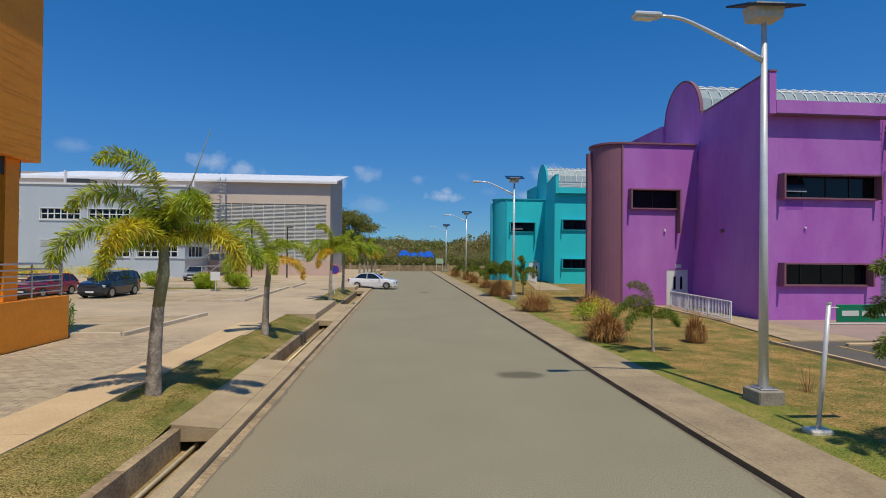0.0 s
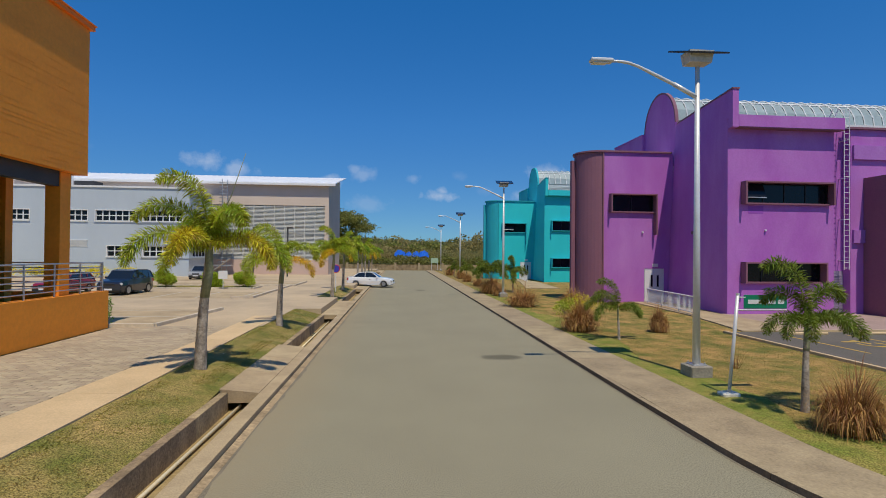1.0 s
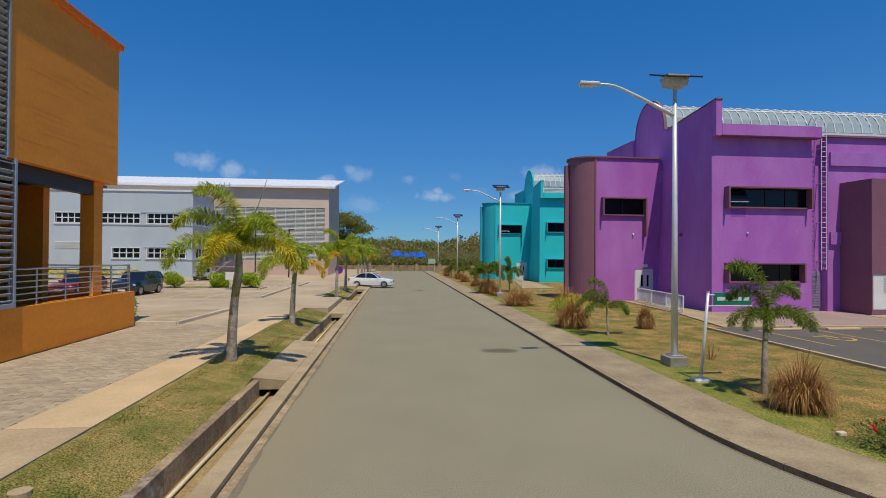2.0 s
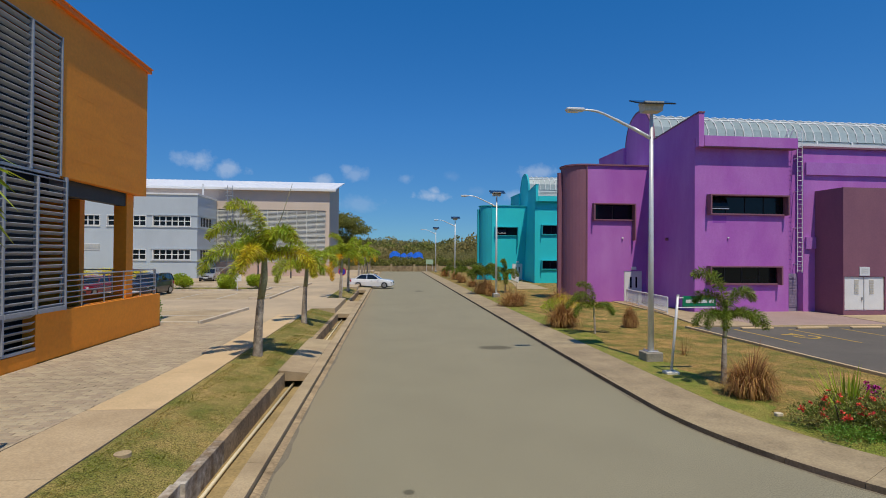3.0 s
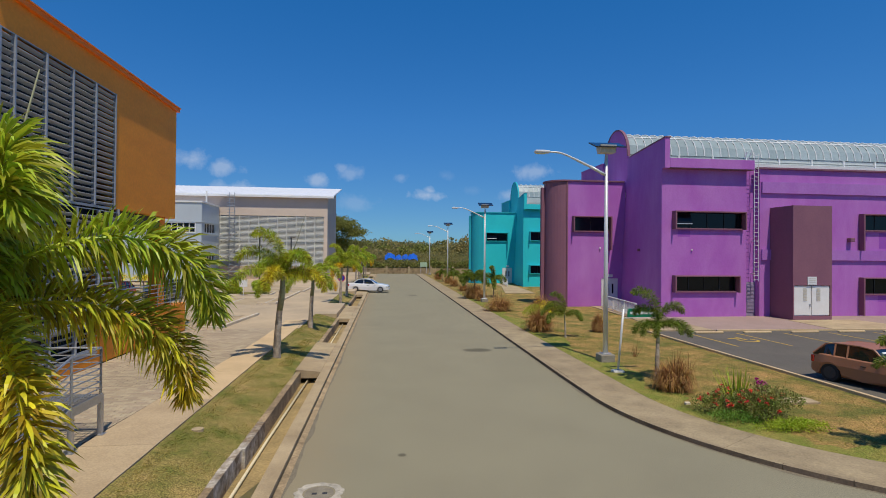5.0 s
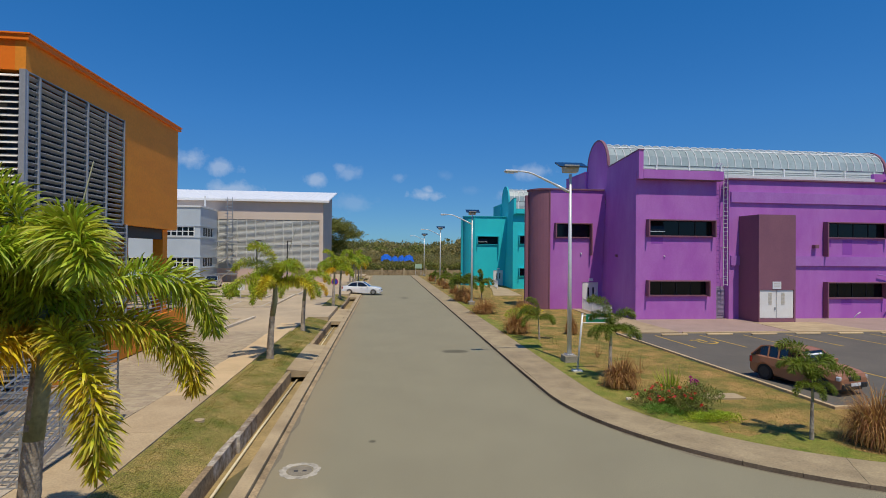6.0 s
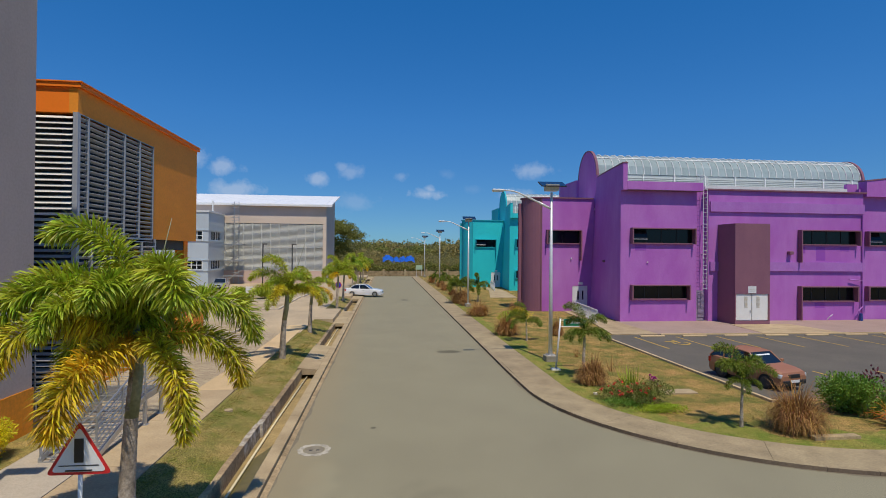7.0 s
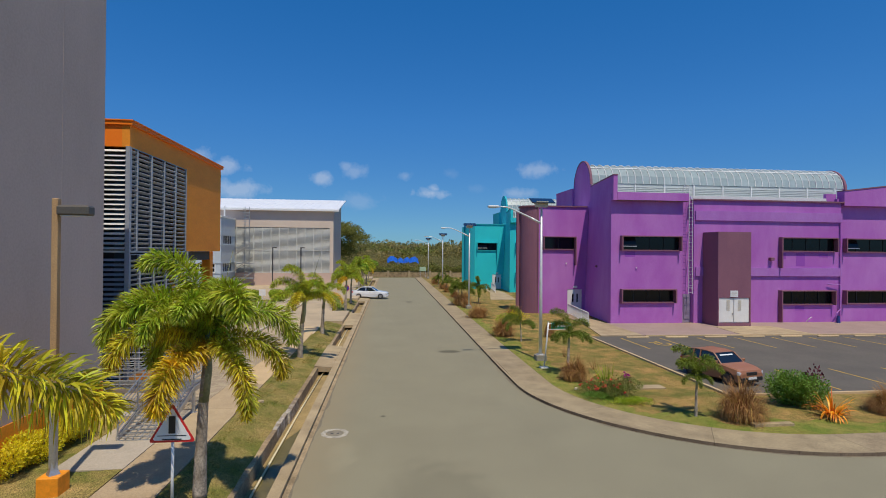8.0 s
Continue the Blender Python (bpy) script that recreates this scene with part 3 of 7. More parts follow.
silt = Shape()
wr = random.Random(13)
ys_ = steps(-40, 60, 0.35)
inner_, outer_ = [], []
for y in ys_:
    w = 0.05 + 0.025 * math.sin(y * 0.7) + 0.02 * math.sin(y * 2.3 + 1) + wr.uniform(-0.03, 0.04)
    inner_.append((X(-2.745, y), y, 0.004))
    outer_.append((X(-2.735, y) + max(0.02, w), y, 0.003))
k_ = len(ys_)
silt.add(inner_ + outer_, [(i, i + k_, i + k_ + 1, i + 1) for i in range(k_ - 1)])
whole("silt", silt, M_SILT, "brown silt washed along the road's edge", "silt", "structure")

dirt = Shape()
line_ = [((X(5.6, y) - 0.004, y), (-1.0, 0.0)) for y in steps(RC[1] + 0.35, RC[1] + 60, 0.35)[::-1]]
line_ += [((RC[0] + (R0 + 0.024) * math.cos(radians(a)), RC[1] + (R0 + 0.024) * math.sin(radians(a))), (math.cos(radians(a)), math.sin(radians(a)))) for a in steps(180, 270, 2.2)]
line_ += [((x, RC[1] - R0 - 0.024), (0.0, -1.0)) for x in steps(RC[0] + 0.35, RC[0] + 30, 0.35)]
near_, far_ = [], []
for i, ((x, y), (nx, ny)) in enumerate(line_):
    w = max(0.02, 0.10 + 0.05 * math.sin(i * 0.31) + 0.03 * math.sin(i * 0.9 + 1) + wr.uniform(-0.05, 0.06))
    near_.append((x, y, 0.005))
    far_.append((x + nx * w, y + ny * w, 0.003))
k_ = len(line_)
dirt.add(near_ + far_, [(i, i + 1, i + k_ + 1, i + k_) for i in range(k_ - 1)])
whole("silt", dirt, M_SILT, "brown dirt gathered at the foot of the kerb", "silt", "structure")

# left verge, footpath, paving and car park
def verge_foot(y):
    """The grass meets the drain wall at this height, and rises to the first cover slab."""
    return 0.13 + 0.095 * max(0.0, min(1.0, (y - 8.1) / 0.8, (15.7 - y) / 0.8))


verge = Shape()
for a, b in ((-40, 2.2), (2.2, 8.9), (8.9, 14.9), (14.9, 24.6), (32.0, 45.0), (55.5, 92.0)):
    x1 = -4.115 if a == 8.9 else -4.09
    xs = [-5.585, -5.15, -4.75, x1]
    sheet(verge, xs, steps(a, b, 1.0), lambda x, y: verge_foot(y) + (LEFT - 0.02 - verge_foot(y)) * min(1, max(0, (x1 - x) / 1.2)) + 0.012 * math.sin(x * 7 + y * 3.1), X)
whole("grass_verge", verge, M_LAWN_L, "strip of patchy green and straw-coloured mown grass", "grass", "structure", smooth=True)


def path_edge(y):
    """The footpath narrows a little as it leads north."""
    return -7.2 + 0.052 * min(11.0, max(0.0, y - 1.6))


bed = Shape()
bed.prism([(-11.0, 1.0), (path_edge(1.0) - 0.01, 1.0), (path_edge(1.6) - 0.01, 1.6), (path_edge(12.6) - 0.01, 12.6), (path_edge(18) - 0.01, 18), (-11.0, 18)], -0.2, LEFT - 0.035)
bed_ob = whole("paving", bed, M_JOINT, "grey concrete block paving laid in running bond", "paving", "structure")
path = thing("footpath", "sun-bleached tan concrete footpath cast in bays", "footpath", kind="structure")
for c, d in zip(steps(-39.8, 21.4, 3.4)[:-1], steps(-39.8, 21.4, 3.4)[1:]):
    sh = Shape()
    sh.prism([(path_edge(c), c + 0.006), (X(-5.6, c), c + 0.006), (X(-5.6, d), d - 0.006), (path_edge(d), d - 0.006)], 0.0, LEFT)
    part("slab", sh, M_CONC_TAN if c > 4.0 else M_PATH_GREY, path)
pad = thing("concrete_pad", "plain grey concrete pad at the foot of the ramp", "paving", kind="structure")
for x0, x1, y0, y1 in ((-9.0, -7.23, -4.1, -0.2), (-9.0, -7.23, -0.2, 0.995), (-11.0, -9.01, 0.45, 0.995)):
    part("slab", Shape().box(x0, x1 - 0.006, y0, y1 - 0.006, 0.0, LEFT - 0.006), M_PAD, pad)
side_lawn = Shape()
sheet(side_lawn, [-60, -16, -11, -10.2, -9.4, -8.4, -7.24], steps(-40, -4.1, 2.5), lambda x, y: LEFT - 0.025 + 0.02 * math.sin(x * 3 + y * 2))
sheet(side_lawn, [-10.2, -9.6, -9.02], steps(-4.1, 0.45, 1.0), lambda x, y: LEFT - 0.025 + 0.02 * math.sin(x * 3 + y * 2))
whole("side_lawn", side_lawn, M_LAWN_L, "scruffy grass bank beside the grey building", "grass", "structure", smooth=True)

lot = Shape()
lot.prism([(-75, 18.005), (X(-5.5, 21.7), 18.005), (X(-5.5, 21.7), 21.7), (X(-5.5, 24.6), 24.6), (X(-4.12, 24.6), 24.6), (X(-4.12, 32.0), 32.0), (X(-5.5, 32.0), 32.0), (X(-5.5, 45), 45), (X(-4.12, 45), 45),
           (X(-4.12, 55.5), 55.5), (X(-5.5, 55.5), 55.5), (X(-5.5, 92), 92), (X(-4.12, 92), 92), (X(-4.12, 100), 100), (-75, 100)], -0.2, LEFT - 0.012)
whole("car_park", lot, M_APRON, "broad sandy-toned concrete car park apron", "car park", "structure")
bays = Shape()
for x0, x1, y0, y1 in ((-13.9, -9.75, 18.3, 24.2), (-27.0, -9.35, 31.1, 36.6), (-30.0, -9.5, 44.5, 49.0), (-30.0, -12.0, 52.0, 56.5)):
    bays.box(x0, x1, y0, y1, LEFT - 0.1, LEFT - 0.004)
whole("parking_bay_surface", bays, M_CONC, "darker grey worn parking bay surfacing", "car park", "structure")
lines = Shape()
for x0, x1, y0, y1 in [(-26.5 + 2.7 * i, -26.4 + 2.7 * i, 31.3, 36.4) for i in range(7)] + [(-13.7, -9.9, 21.2, 21.3), (-13.7, -9.9, 23.8, 23.9)]:
    lines.box(x0, x1, y0, y1, LEFT - 0.05, LEFT + 0.001)
whole("parking_line", lines, M_LINE, "faded white painted parking lines", "line", "structure")
for pts_ in (((-11.4, 17.75), (-9.45, 17.75), (-8.9, 24.0)), ((-10.6, 30.9), (-9.25, 30.9), (-9.3, 43.6)), ((-24.0, 43.8), (-9.0, 43.8), (-9.0, 50.0))):
    k = thing("kerb", "low pale concrete kerb edging a parking bay", "kerb", kind="structure")
    for (ax, ay), (bx, by) in zip(pts_[:-1], pts_[1:]):
        d = Vector((bx - ax, by - ay, 0))
        m = Matrix.Translation((ax, ay, 0)) @ Matrix.Rotation(math.atan2(d.y, d.x), 4, "Z")
        for c, e in zip(steps(0, d.length, 1.5)[:-1], steps(0, d.length, 1.5)[1:]):
            part("kerb_stone", Shape().box(c + 0.004, e - 0.004, -0.08, 0.08, LEFT - 0.1, LEFT + 0.13, m), M_KERB_PALE, k)

isl = thing("kerb", "low pale concrete kerb round the planted island", "kerb", kind="structure")
for x0, x1, y0, y1 in [(-27.0 + 2.2 * i, -24.82 + 2.2 * i, 39.5, 39.66) for i in range(7)] + [(-27.0 + 2.2 * i, -24.82 + 2.2 * i, 42.34, 42.5) for i in range(7)] + [(-11.58, -11.42, 39.67, 42.33)]:
    part("kerb_stone", Shape().box(x0, x1, y0, y1, LEFT - 0.1, LEFT + 0.13), M_KERB_PALE, isl)
whole("island_grass", Shape().box(-27.0, -11.6, 39.67, 42.33, LEFT - 0.1, LEFT + 0.09), M_LAWN_L, "worn grass in the kerbed parking island", "grass", "structure")

# right kerb, sidewalk and lawn
def along_kerb(inner, outer, bay=3.0, cuts=12):
    """Outlines between two offsets from the kerb face, stone by stone."""
    out = []
    for c, d in zip(steps(RC[1], END - 1, bay)[:-1], steps(RC[1], END - 1, bay)[1:]):
        s = 0.006 if c > RC[1] else 0.0
        e = 0.04 if c == RC[1] else 0.0
        out.append([(X(5.6, c) + e + inner, c + s), (X(5.6, c) + e + outer, c + s), (X(5.6, d) + outer, d - 0.006), (X(5.6, d) + inner, d - 0.006)])
    for i in range(cuts):
        a0, a1 = 180 + 90 / cuts * i + 0.03, 180 + 90 / cuts * (i + 1) - 0.03
        n = max(2, round(24 / cuts))
        pin = [(RC[0] + (R0 - inner) * math.cos(radians(a)), RC[1] + (R0 - inner) * math.sin(radians(a))) for a in steps(a0, a1, (a1 - a0) / n)]
        pout = [(RC[0] + (R0 - outer) * math.cos(radians(a)), RC[1] + (R0 - outer) * math.sin(radians(a))) for a in steps(a0, a1, (a1 - a0) / n)[::-1]]
        out.append(pin + pout)
    for c, d in zip(steps(RC[0], 62, bay)[:-1], steps(RC[0], 62, bay)[1:]):
        y = RC[1] - R0
        out.append([(c + 0.006, y + inner), (d - 0.006, y + inner), (d - 0.006, y + outer), (c + 0.006, y + outer)])
    return out


def ccw(p):
    a = sum(p[i][0] * p[(i + 1) % len(p)][1] - p[(i + 1) % len(p)][0] * p[i][1] for i in range(len(p)))
    return p if a > 0 else p[::-1]


kerb = thing("kerb", "weathered concrete kerb edging the road and its rounded corner", "kerb", kind="structure")
for p in along_kerb(-0.10, 0.03):
    stone_ = part("kerb_stone", Shape().prism(ccw(p), -0.25, 0.112), M_KERB, kerb)
    # Dark face tone holds grime and painted-in shade; the top takes the walk's.
    stone_.data.materials.append(M_WALK)
    stone_.data.polygons[1].material_index = 1
walkway = thing("sidewalk", "grey concrete sidewalk cast in bays behind the kerb", "sidewalk", kind="structure")
for p in along_kerb(0.034, 1.52, 7.5, 3):
    part("slab", Shape().prism(ccw(p), -0.2, 0.105), M_WALK, walkway)
lawn_pts = [(x, y) for x, y in corner(R0 - 1.53)] + [(62, RC[1] - R0 + 1.53), (62, END - 1), (X(7.13, END - 1), END - 1), (X(7.13, 50), 50)]
whole("lawn", Shape().prism(ccw(lawn_pts), -0.25, 0.095), M_LAWN_R, "parched lawn, straw-brown with green patches near the sidewalk", "grass", "structure")

wr = random.Random(3)
edge_in, edge_out = [], []
for i in range(60):
    yy = 48 - i * (48 - RC[1]) / 60
    w = 0.9 + 0.5 * math.sin(yy * 0.9) + wr.uniform(-0.25, 0.25)
    edge_in.append((X(7.14, yy), yy))
    edge_out.append((X(7.14, yy) + max(0.25, w), yy))
for i in range(40):
    a = 180 + 90 * i / 39
    w = 1.0 + 0.55 * math.sin(a * 0.22) + wr.uniform(-0.25, 0.25)
    for ring_, rad_ in ((edge_in, R0 - 1.54), (edge_out, R0 - 1.54 - max(0.3, w))):
        ring_.append((RC[0] + rad_ * math.cos(radians(a)), RC[1] + rad_ * math.sin(radians(a))))
for i in range(20):
    xx = RC[0] + 0.8 + i * 1.6
    edge_in.append((xx, RC[1] - R0 + 1.54))
    edge_out.append((xx, RC[1] - R0 + 1.54 + max(0.3, 1.3 + 0.5 * math.sin(xx) + wr.uniform(-0.25, 0.25))))
n_ = len(edge_in)
gb = Shape().add([(x, y, 0.0995) for x, y in edge_in] + [(x, y, 0.0995) for x, y in edge_out], [(i, i + n_, i + n_ + 1, i + 1) for i in range(n_ - 1)])
whole("green_grass", gb, M_LAWN_GREEN, "greener band of watered grass behind the sidewalk", "grass", "structure")
gut = Shape()
for p in along_kerb(-0.155, -0.104):
    gut.prism(ccw(p), -0.1, 0.004)
whole("gutter", gut, M_SILT, "grimy strip of silt and stained concrete below the kerb", "gutter", "structure")

# right car park
whole("parking_lot", Shape().prism([(14.2, 2.35), (62, 2.35), (62, 17.4), (14.2, 17.9)], -0.2, 0.102), M_LOT, "dark asphalt parking lot beside the lawn", "car park", "structure")
kl = thing("kerb", "thin pale concrete kerb between lawn and parking lot", "kerb", kind="structure")
for ax, ay, bx, by in ((14.1, 17.7, 14.1, 2.37), (14.03, 2.3, 62, 2.3), (18.4, 17.75, 62, 17.1)):
    d = Vector((bx - ax, by - ay, 0))
    m = Matrix.Translation((ax, ay, 0)) @ Matrix.Rotation(math.atan2(d.y, d.x), 4, "Z")
    for c, e in zip(steps(0, d.length, 2.0)[:-1], steps(0, d.length, 2.0)[1:]):
        part("kerb_stone", Shape().box(c + 0.004, e - 0.004, -0.07, 0.07, 0.0, 0.19, m), M_CONC_TAN, kl)
for i in range(12):
    x = 16.2 + 2.85 * i
    sh = Shape().box(x - 0.05, x + 0.05, 12.9 - 0.03 * i, 17.0 - 0.05 * i, 0.05, 0.107, Matrix.Translation((0, 0, 0)))
    whole("bay_line", sh, M_YELLOW, "worn yellow painted parking bay line", "line", "structure")
for i in range(9):
    x = 19.9 + 3.1 * i
    sh = Shape().box(x - 0.05, x + 0.05, 2.9, 6.9, 0.05, 0.107)
    whole("bay_line", sh, M_YELLOW, "worn yellow painted parking bay line", "line", "structure")
for i in range(11):
    x = 16.6 + 2.95 * i
    sh = Shape().soft_box(x, x + 1.7, 16.95 - 0.04 * i, 17.13 - 0.04 * i, 0.09, 0.205, 0.03)
    whole("wheel_stop", sh, M_CONC_TAN, "pale concrete wheel stop at the head of a parking bay", "wheel stop", group="wheel stops")
sy = thing("accessible_bay_symbol", "worn yellow wheelchair bay marking painted on asphalt", "marking", pose(18.0, 14.6, 0.107), kind="structure")
ring = Shape()
for i in range(14):
    a0, a1 = radians(150 + i * 18), radians(150 + (i + 1) * 18)
    ring.prism(ccw([(0.42 * math.cos(a0), 0.42 * math.sin(a0)), (0.55 * math.cos(a0), 0.55 * math.sin(a0)), (0.55 * math.cos(a1), 0.55 * math.sin(a1)), (0.42 * math.cos(a1), 0.42 * math.sin(a1))]), -0.03, 0.002)
part("wheel_ring", ring, M_YELLOW, sy)
part("upright_bar", Shape().box(-0.08, 0.06, 0.1, 1.0, -0.03, 0.004).box(-0.7, 0.0, 0.55, 0.68, -0.03, 0.003), M_YELLOW, sy)

# paving in front of the coloured buildings
whole("forecourt", Shape().prism([(18.35, 17.85), (62, 17.2), (62, 24.5), (18.35, 24.5)], -0.1, 0.14), M_PINK, "pinkish block paving forecourt along the purple facade", "paving", "structure")
whole("concrete_path", Shape().prism([(15.1, 17.95), (18.34, 17.85), (18.34, 24.6), (18.0, 31.9), (16.6, 31.9), (16.2, 24.0)], -0.1, 0.152), M_CONC, "pale concrete path leading to the white doors", "path", "structure")
whole("concrete_path", Shape().prism([(26.0, 17.65), (32.0, 17.55), (31.6, 22.08), (26.6, 22.08)], -0.1, 0.158), M_CONC, "pale concrete apron at the white double doors", "path", "structure")
whole("concrete_path", Shape().prism([(12.7, 46.3), (16.1, 46.3), (17.2, 58.3), (16.85, 66.1), (15.55, 66.1), (15.05, 58.3)], -0.1, 0.15), M_CONC, "pale concrete path beside the turquoise building", "path", "structure")

# ---- buildings ----


def pierced(shape, a0, a1, z0, z1, holes, d0, d1, axis="x"):
    """A wall along x (or y) from a0 to a1 and d0 to d1 deep, left open at the holes (a0, a1, z0, z1)."""
    us = sorted({a0, a1, *[h[0] for h in holes], *[h[1] for h in holes]})
    zs = sorted({z0, z1, *[h[2] for h in holes], *[h[3] for h in holes]})
    nu, nz = len(us), len(zs)
    solid = [[not any(h[0] < (us[i] + us[i + 1]) / 2 < h[1] and h[2] < (zs[k] + zs[k + 1]) / 2 < h[3] for h in holes) for k in range(nz - 1)] for i in range(nu - 1)]

    def at(i, k):
        return 0 <= i < nu - 1 and 0 <= k < nz - 1 and solid[i][k]

    verts = []
    for d in (d0, d1):
        for u in us:
            for z in zs:
                verts.append((u, d, z) if axis == "x" else (d, u, z))
    ix = lambda i, k, s: s * nu * nz + i * nz + k
    faces = []
    for i in range(nu - 1):
        for k in range(nz - 1):
            if not solid[i][k]:
                continue
            q = [(i, k), (i + 1, k), (i + 1, k + 1), (i, k + 1)]
            faces.append(tuple(ix(a, b, 0) for a, b in q))
            faces.append(tuple(ix(a, b, 1) for a, b in q[::-1]))
            for (di, dk), (p, w) in (((0, -1), (q[0], q[1])), ((1, 0), (q[1], q[2])), ((0, 1), (q[2], q[3])), ((-1, 0), (q[3], q[0]))):
                if not at(i + di, k + dk):
                    faces.append((ix(*p, 0), ix(*p, 1), ix(*w, 1), ix(*w, 0)))
    used = sorted({v for f in faces for v in f})
    back = {v: n for n, v in enumerate(used)}
    if axis == "y":
        faces = [f[::-1] for f in faces]
    return shape.add([verts[v] for v in used], [tuple(back[v] for v in f) for f in faces])


def curved_wall(shape, centre, r_out, r_in, a0, a1, z0, z1, n=18):
    """A wall on a circle's arc, one closed skin."""
    verts, faces = [], []
    for i in range(n + 1):
        a = radians(a0 + (a1 - a0) * i / n)
        for r, z in ((r_out, z0), (r_out, z1), (r_in, z1), (r_in, z0)):
            verts.append((centre[0] + r * math.cos(a), centre[1] + r * math.sin(a), z))
    for i in range(n):
        for k in range(4):
            a, b = i * 4 + k, i * 4 + (k + 1) % 4
            faces.append((a, b, b + 4, a + 4))
    faces += [(3, 2, 1, 0), tuple(n * 4 + k for k in range(4))]
    return shape.add(verts, faces)


def half_hoop(y, z, a, b, n=16):
    return [(y - a * math.cos(math.pi * i / n), z + b * math.sin(math.pi * i / n)) for i in range(n + 1)]


M_LOUVRE_LILAC = material("lilac_grey_louvre", (0.36, 0.29, 0.40), (0.29, 0.235, 0.33), 0.6, fine=20, broad=2.0, amount=0.7, bump=0.05)


def hall(at, wall, pale, trim, label, name, slim):
    """The two-storey hall: leaning west fin, curved stair drum, boxed strip windows and a glazed barrel vault."""
    B = Vector((18.7, 24.3, 0.1))
    top = thing(name, label, "building", Matrix.Translation(B + Vector(at)))

    def bp(nm, sh, mat, parent=None, lab="", smooth=False):
        if isinstance(sh, Shape):
            sh.v = [(x - B.x, y - B.y, z - B.z) for x, y, z in sh.v]
        return part(nm, sh, mat, parent or top, lab, smooth)

    F = 24.3
    win_a, win_d = (19.58, 24.82, 6.48, 7.6), (19.58, 24.36, 1.98, 3.02)
    win_b, win_e = (34.3, 39.6, 6.52, 7.62), (34.3, 39.4, 1.78, 2.92)
    win_f, win_g = (40.95, 46.4, 6.5, 7.6), (40.95, 46.4, 1.8, 2.9)
    win_c = (15.07, 18.27, 6.55, 7.7)
    bp("wall", pierced(Shape(), 18.68, 25.2, 0.1, 11.3, [win_a, win_d], F, F + 0.3), wall)
    bp("wall", Shape().box(25.2, 26.2, F + 0.5, F + 0.8, 0.1, 11.2), wall)
    bp("wall", Shape().box(25.06, 25.2, F + 0.3, F + 0.8, 0.1, 11.2), wall)
    bp("wall", Shape().box(26.2, 26.34, F + 0.25, F + 0.8, 0.1, 10.85), wall)
    bp("wall", pierced(Shape(), 26.2, 40.3, 0.1, 10.85, [win_b, win_e], F - 0.05, F + 0.25), wall)
    bp("wall", pierced(Shape(), 40.305, 62, 0.1, 11.3, [win_f, win_g, (49, 54.4, 6.5, 7.6), (49, 54.4, 1.8, 2.9)], F + 0.35, F + 0.65), wall)
    bp("wall", Shape().box(62, 62.3, F + 0.35, 42, 0.1, 11.3), wall)
    bp("wall", Shape().box(19.7, 62.3, 42, 42.3, 0.1, 11.3), wall)
    # west fin: its face warps inwards towards the back, its nose overhangs the front
    def fin_x(y, z):
        return 18.68 + 0.083 * (y - F) + 0.0058 * z * max(0.0, y - F)

    def fin(outline, name_, mat, t0, t1):
        n = len(outline)
        pts_ = [(fin_x(y, z) + t, y, z) for t in (t0, t1) for y, z in outline]
        return bp(name_, Shape().add(pts_, [tuple(range(n)), tuple(range(2 * n - 1, n - 1, -1))] + [(k, k + n, (k + 1) % n + n, (k + 1) % n) for k in range(n)]), mat)

    ys_fin = [F + 0.302, F + 2.2, F + 4.1, F + 6.0, 31.98]
    for a, b in zip(ys_fin[:-1], ys_fin[1:]):
        for z0, z1 in ((0.1, 3.5), (3.5, 7.0), (7.0, 10.68)):
            fin([(a, z0), (b, z0), (b, z1), (a, z1)], "fin_wall", wall, 0.0, 0.36)
    fin([(F - 0.5, 10.68), (F + 4.0, 10.68), (31.98, 10.68), (31.98, 12.8), (F + 4.0, 12.8), (F - 0.5, 12.8)], "fin_wall", wall, 0.0, 0.36)
    fin([(F - 0.54, 12.803), (F + 4.0, 12.803), (31.6, 12.803), (31.6, 12.89), (F + 4.0, 12.89), (F - 0.54, 12.89)], "coping", trim, -0.04, 0.40)
    bp("rear_parapet", Shape().box(19.74, 20.06, 36.68, 42, 9.0, 13.1).box(19.7, 20.1, 36.68, 42, 13.103, 13.2), wall)
    VY = 34.45
    for x0, x1, nm in ((19.98, 20.16, "west_gable"), (48.3, 48.48, "east_gable")):
        big = nm == "west_gable"
        hoop = half_hoop(VY, 13.1, 2.25, 2.62 if big else 2.35)
        outline = [(VY - 2.25, 10.0)] + hoop + [(VY + 2.25, 10.0)]
        sh = Shape()
        n = len(outline)
        sh.add([(x0, y, z) for y, z in outline] + [(x1, y, z) for y, z in outline],
               [tuple(range(n)), tuple(range(2 * n - 1, n - 1, -1))] + [(i, i + n, (i + 1) % n + n, (i + 1) % n) for i in range(n)])
        gable = bp("gable", sh, wall)
        rim = Shape()
        outer = half_hoop(VY, 13.1, 2.37, 2.74 if big else 2.47)
        for (a, b), (c, d), (e, f), (g_, h) in zip(hoop[:-1], hoop[1:], outer[:-1], outer[1:]):
            rim.add([(x0 - 0.03, a, b), (x0 - 0.03, c, d), (x0 - 0.03, g_, h), (x0 - 0.03, e, f), (x1 + 0.03, a, b), (x1 + 0.03, c, d), (x1 + 0.03, g_, h), (x1 + 0.03, e, f)],
                    [(0, 1, 2, 3), (7, 6, 5, 4), (0, 4, 5, 1), (3, 2, 6, 7), (1, 5, 6, 2), (0, 3, 7, 4)])
        bp("rim", rim, trim, gable)
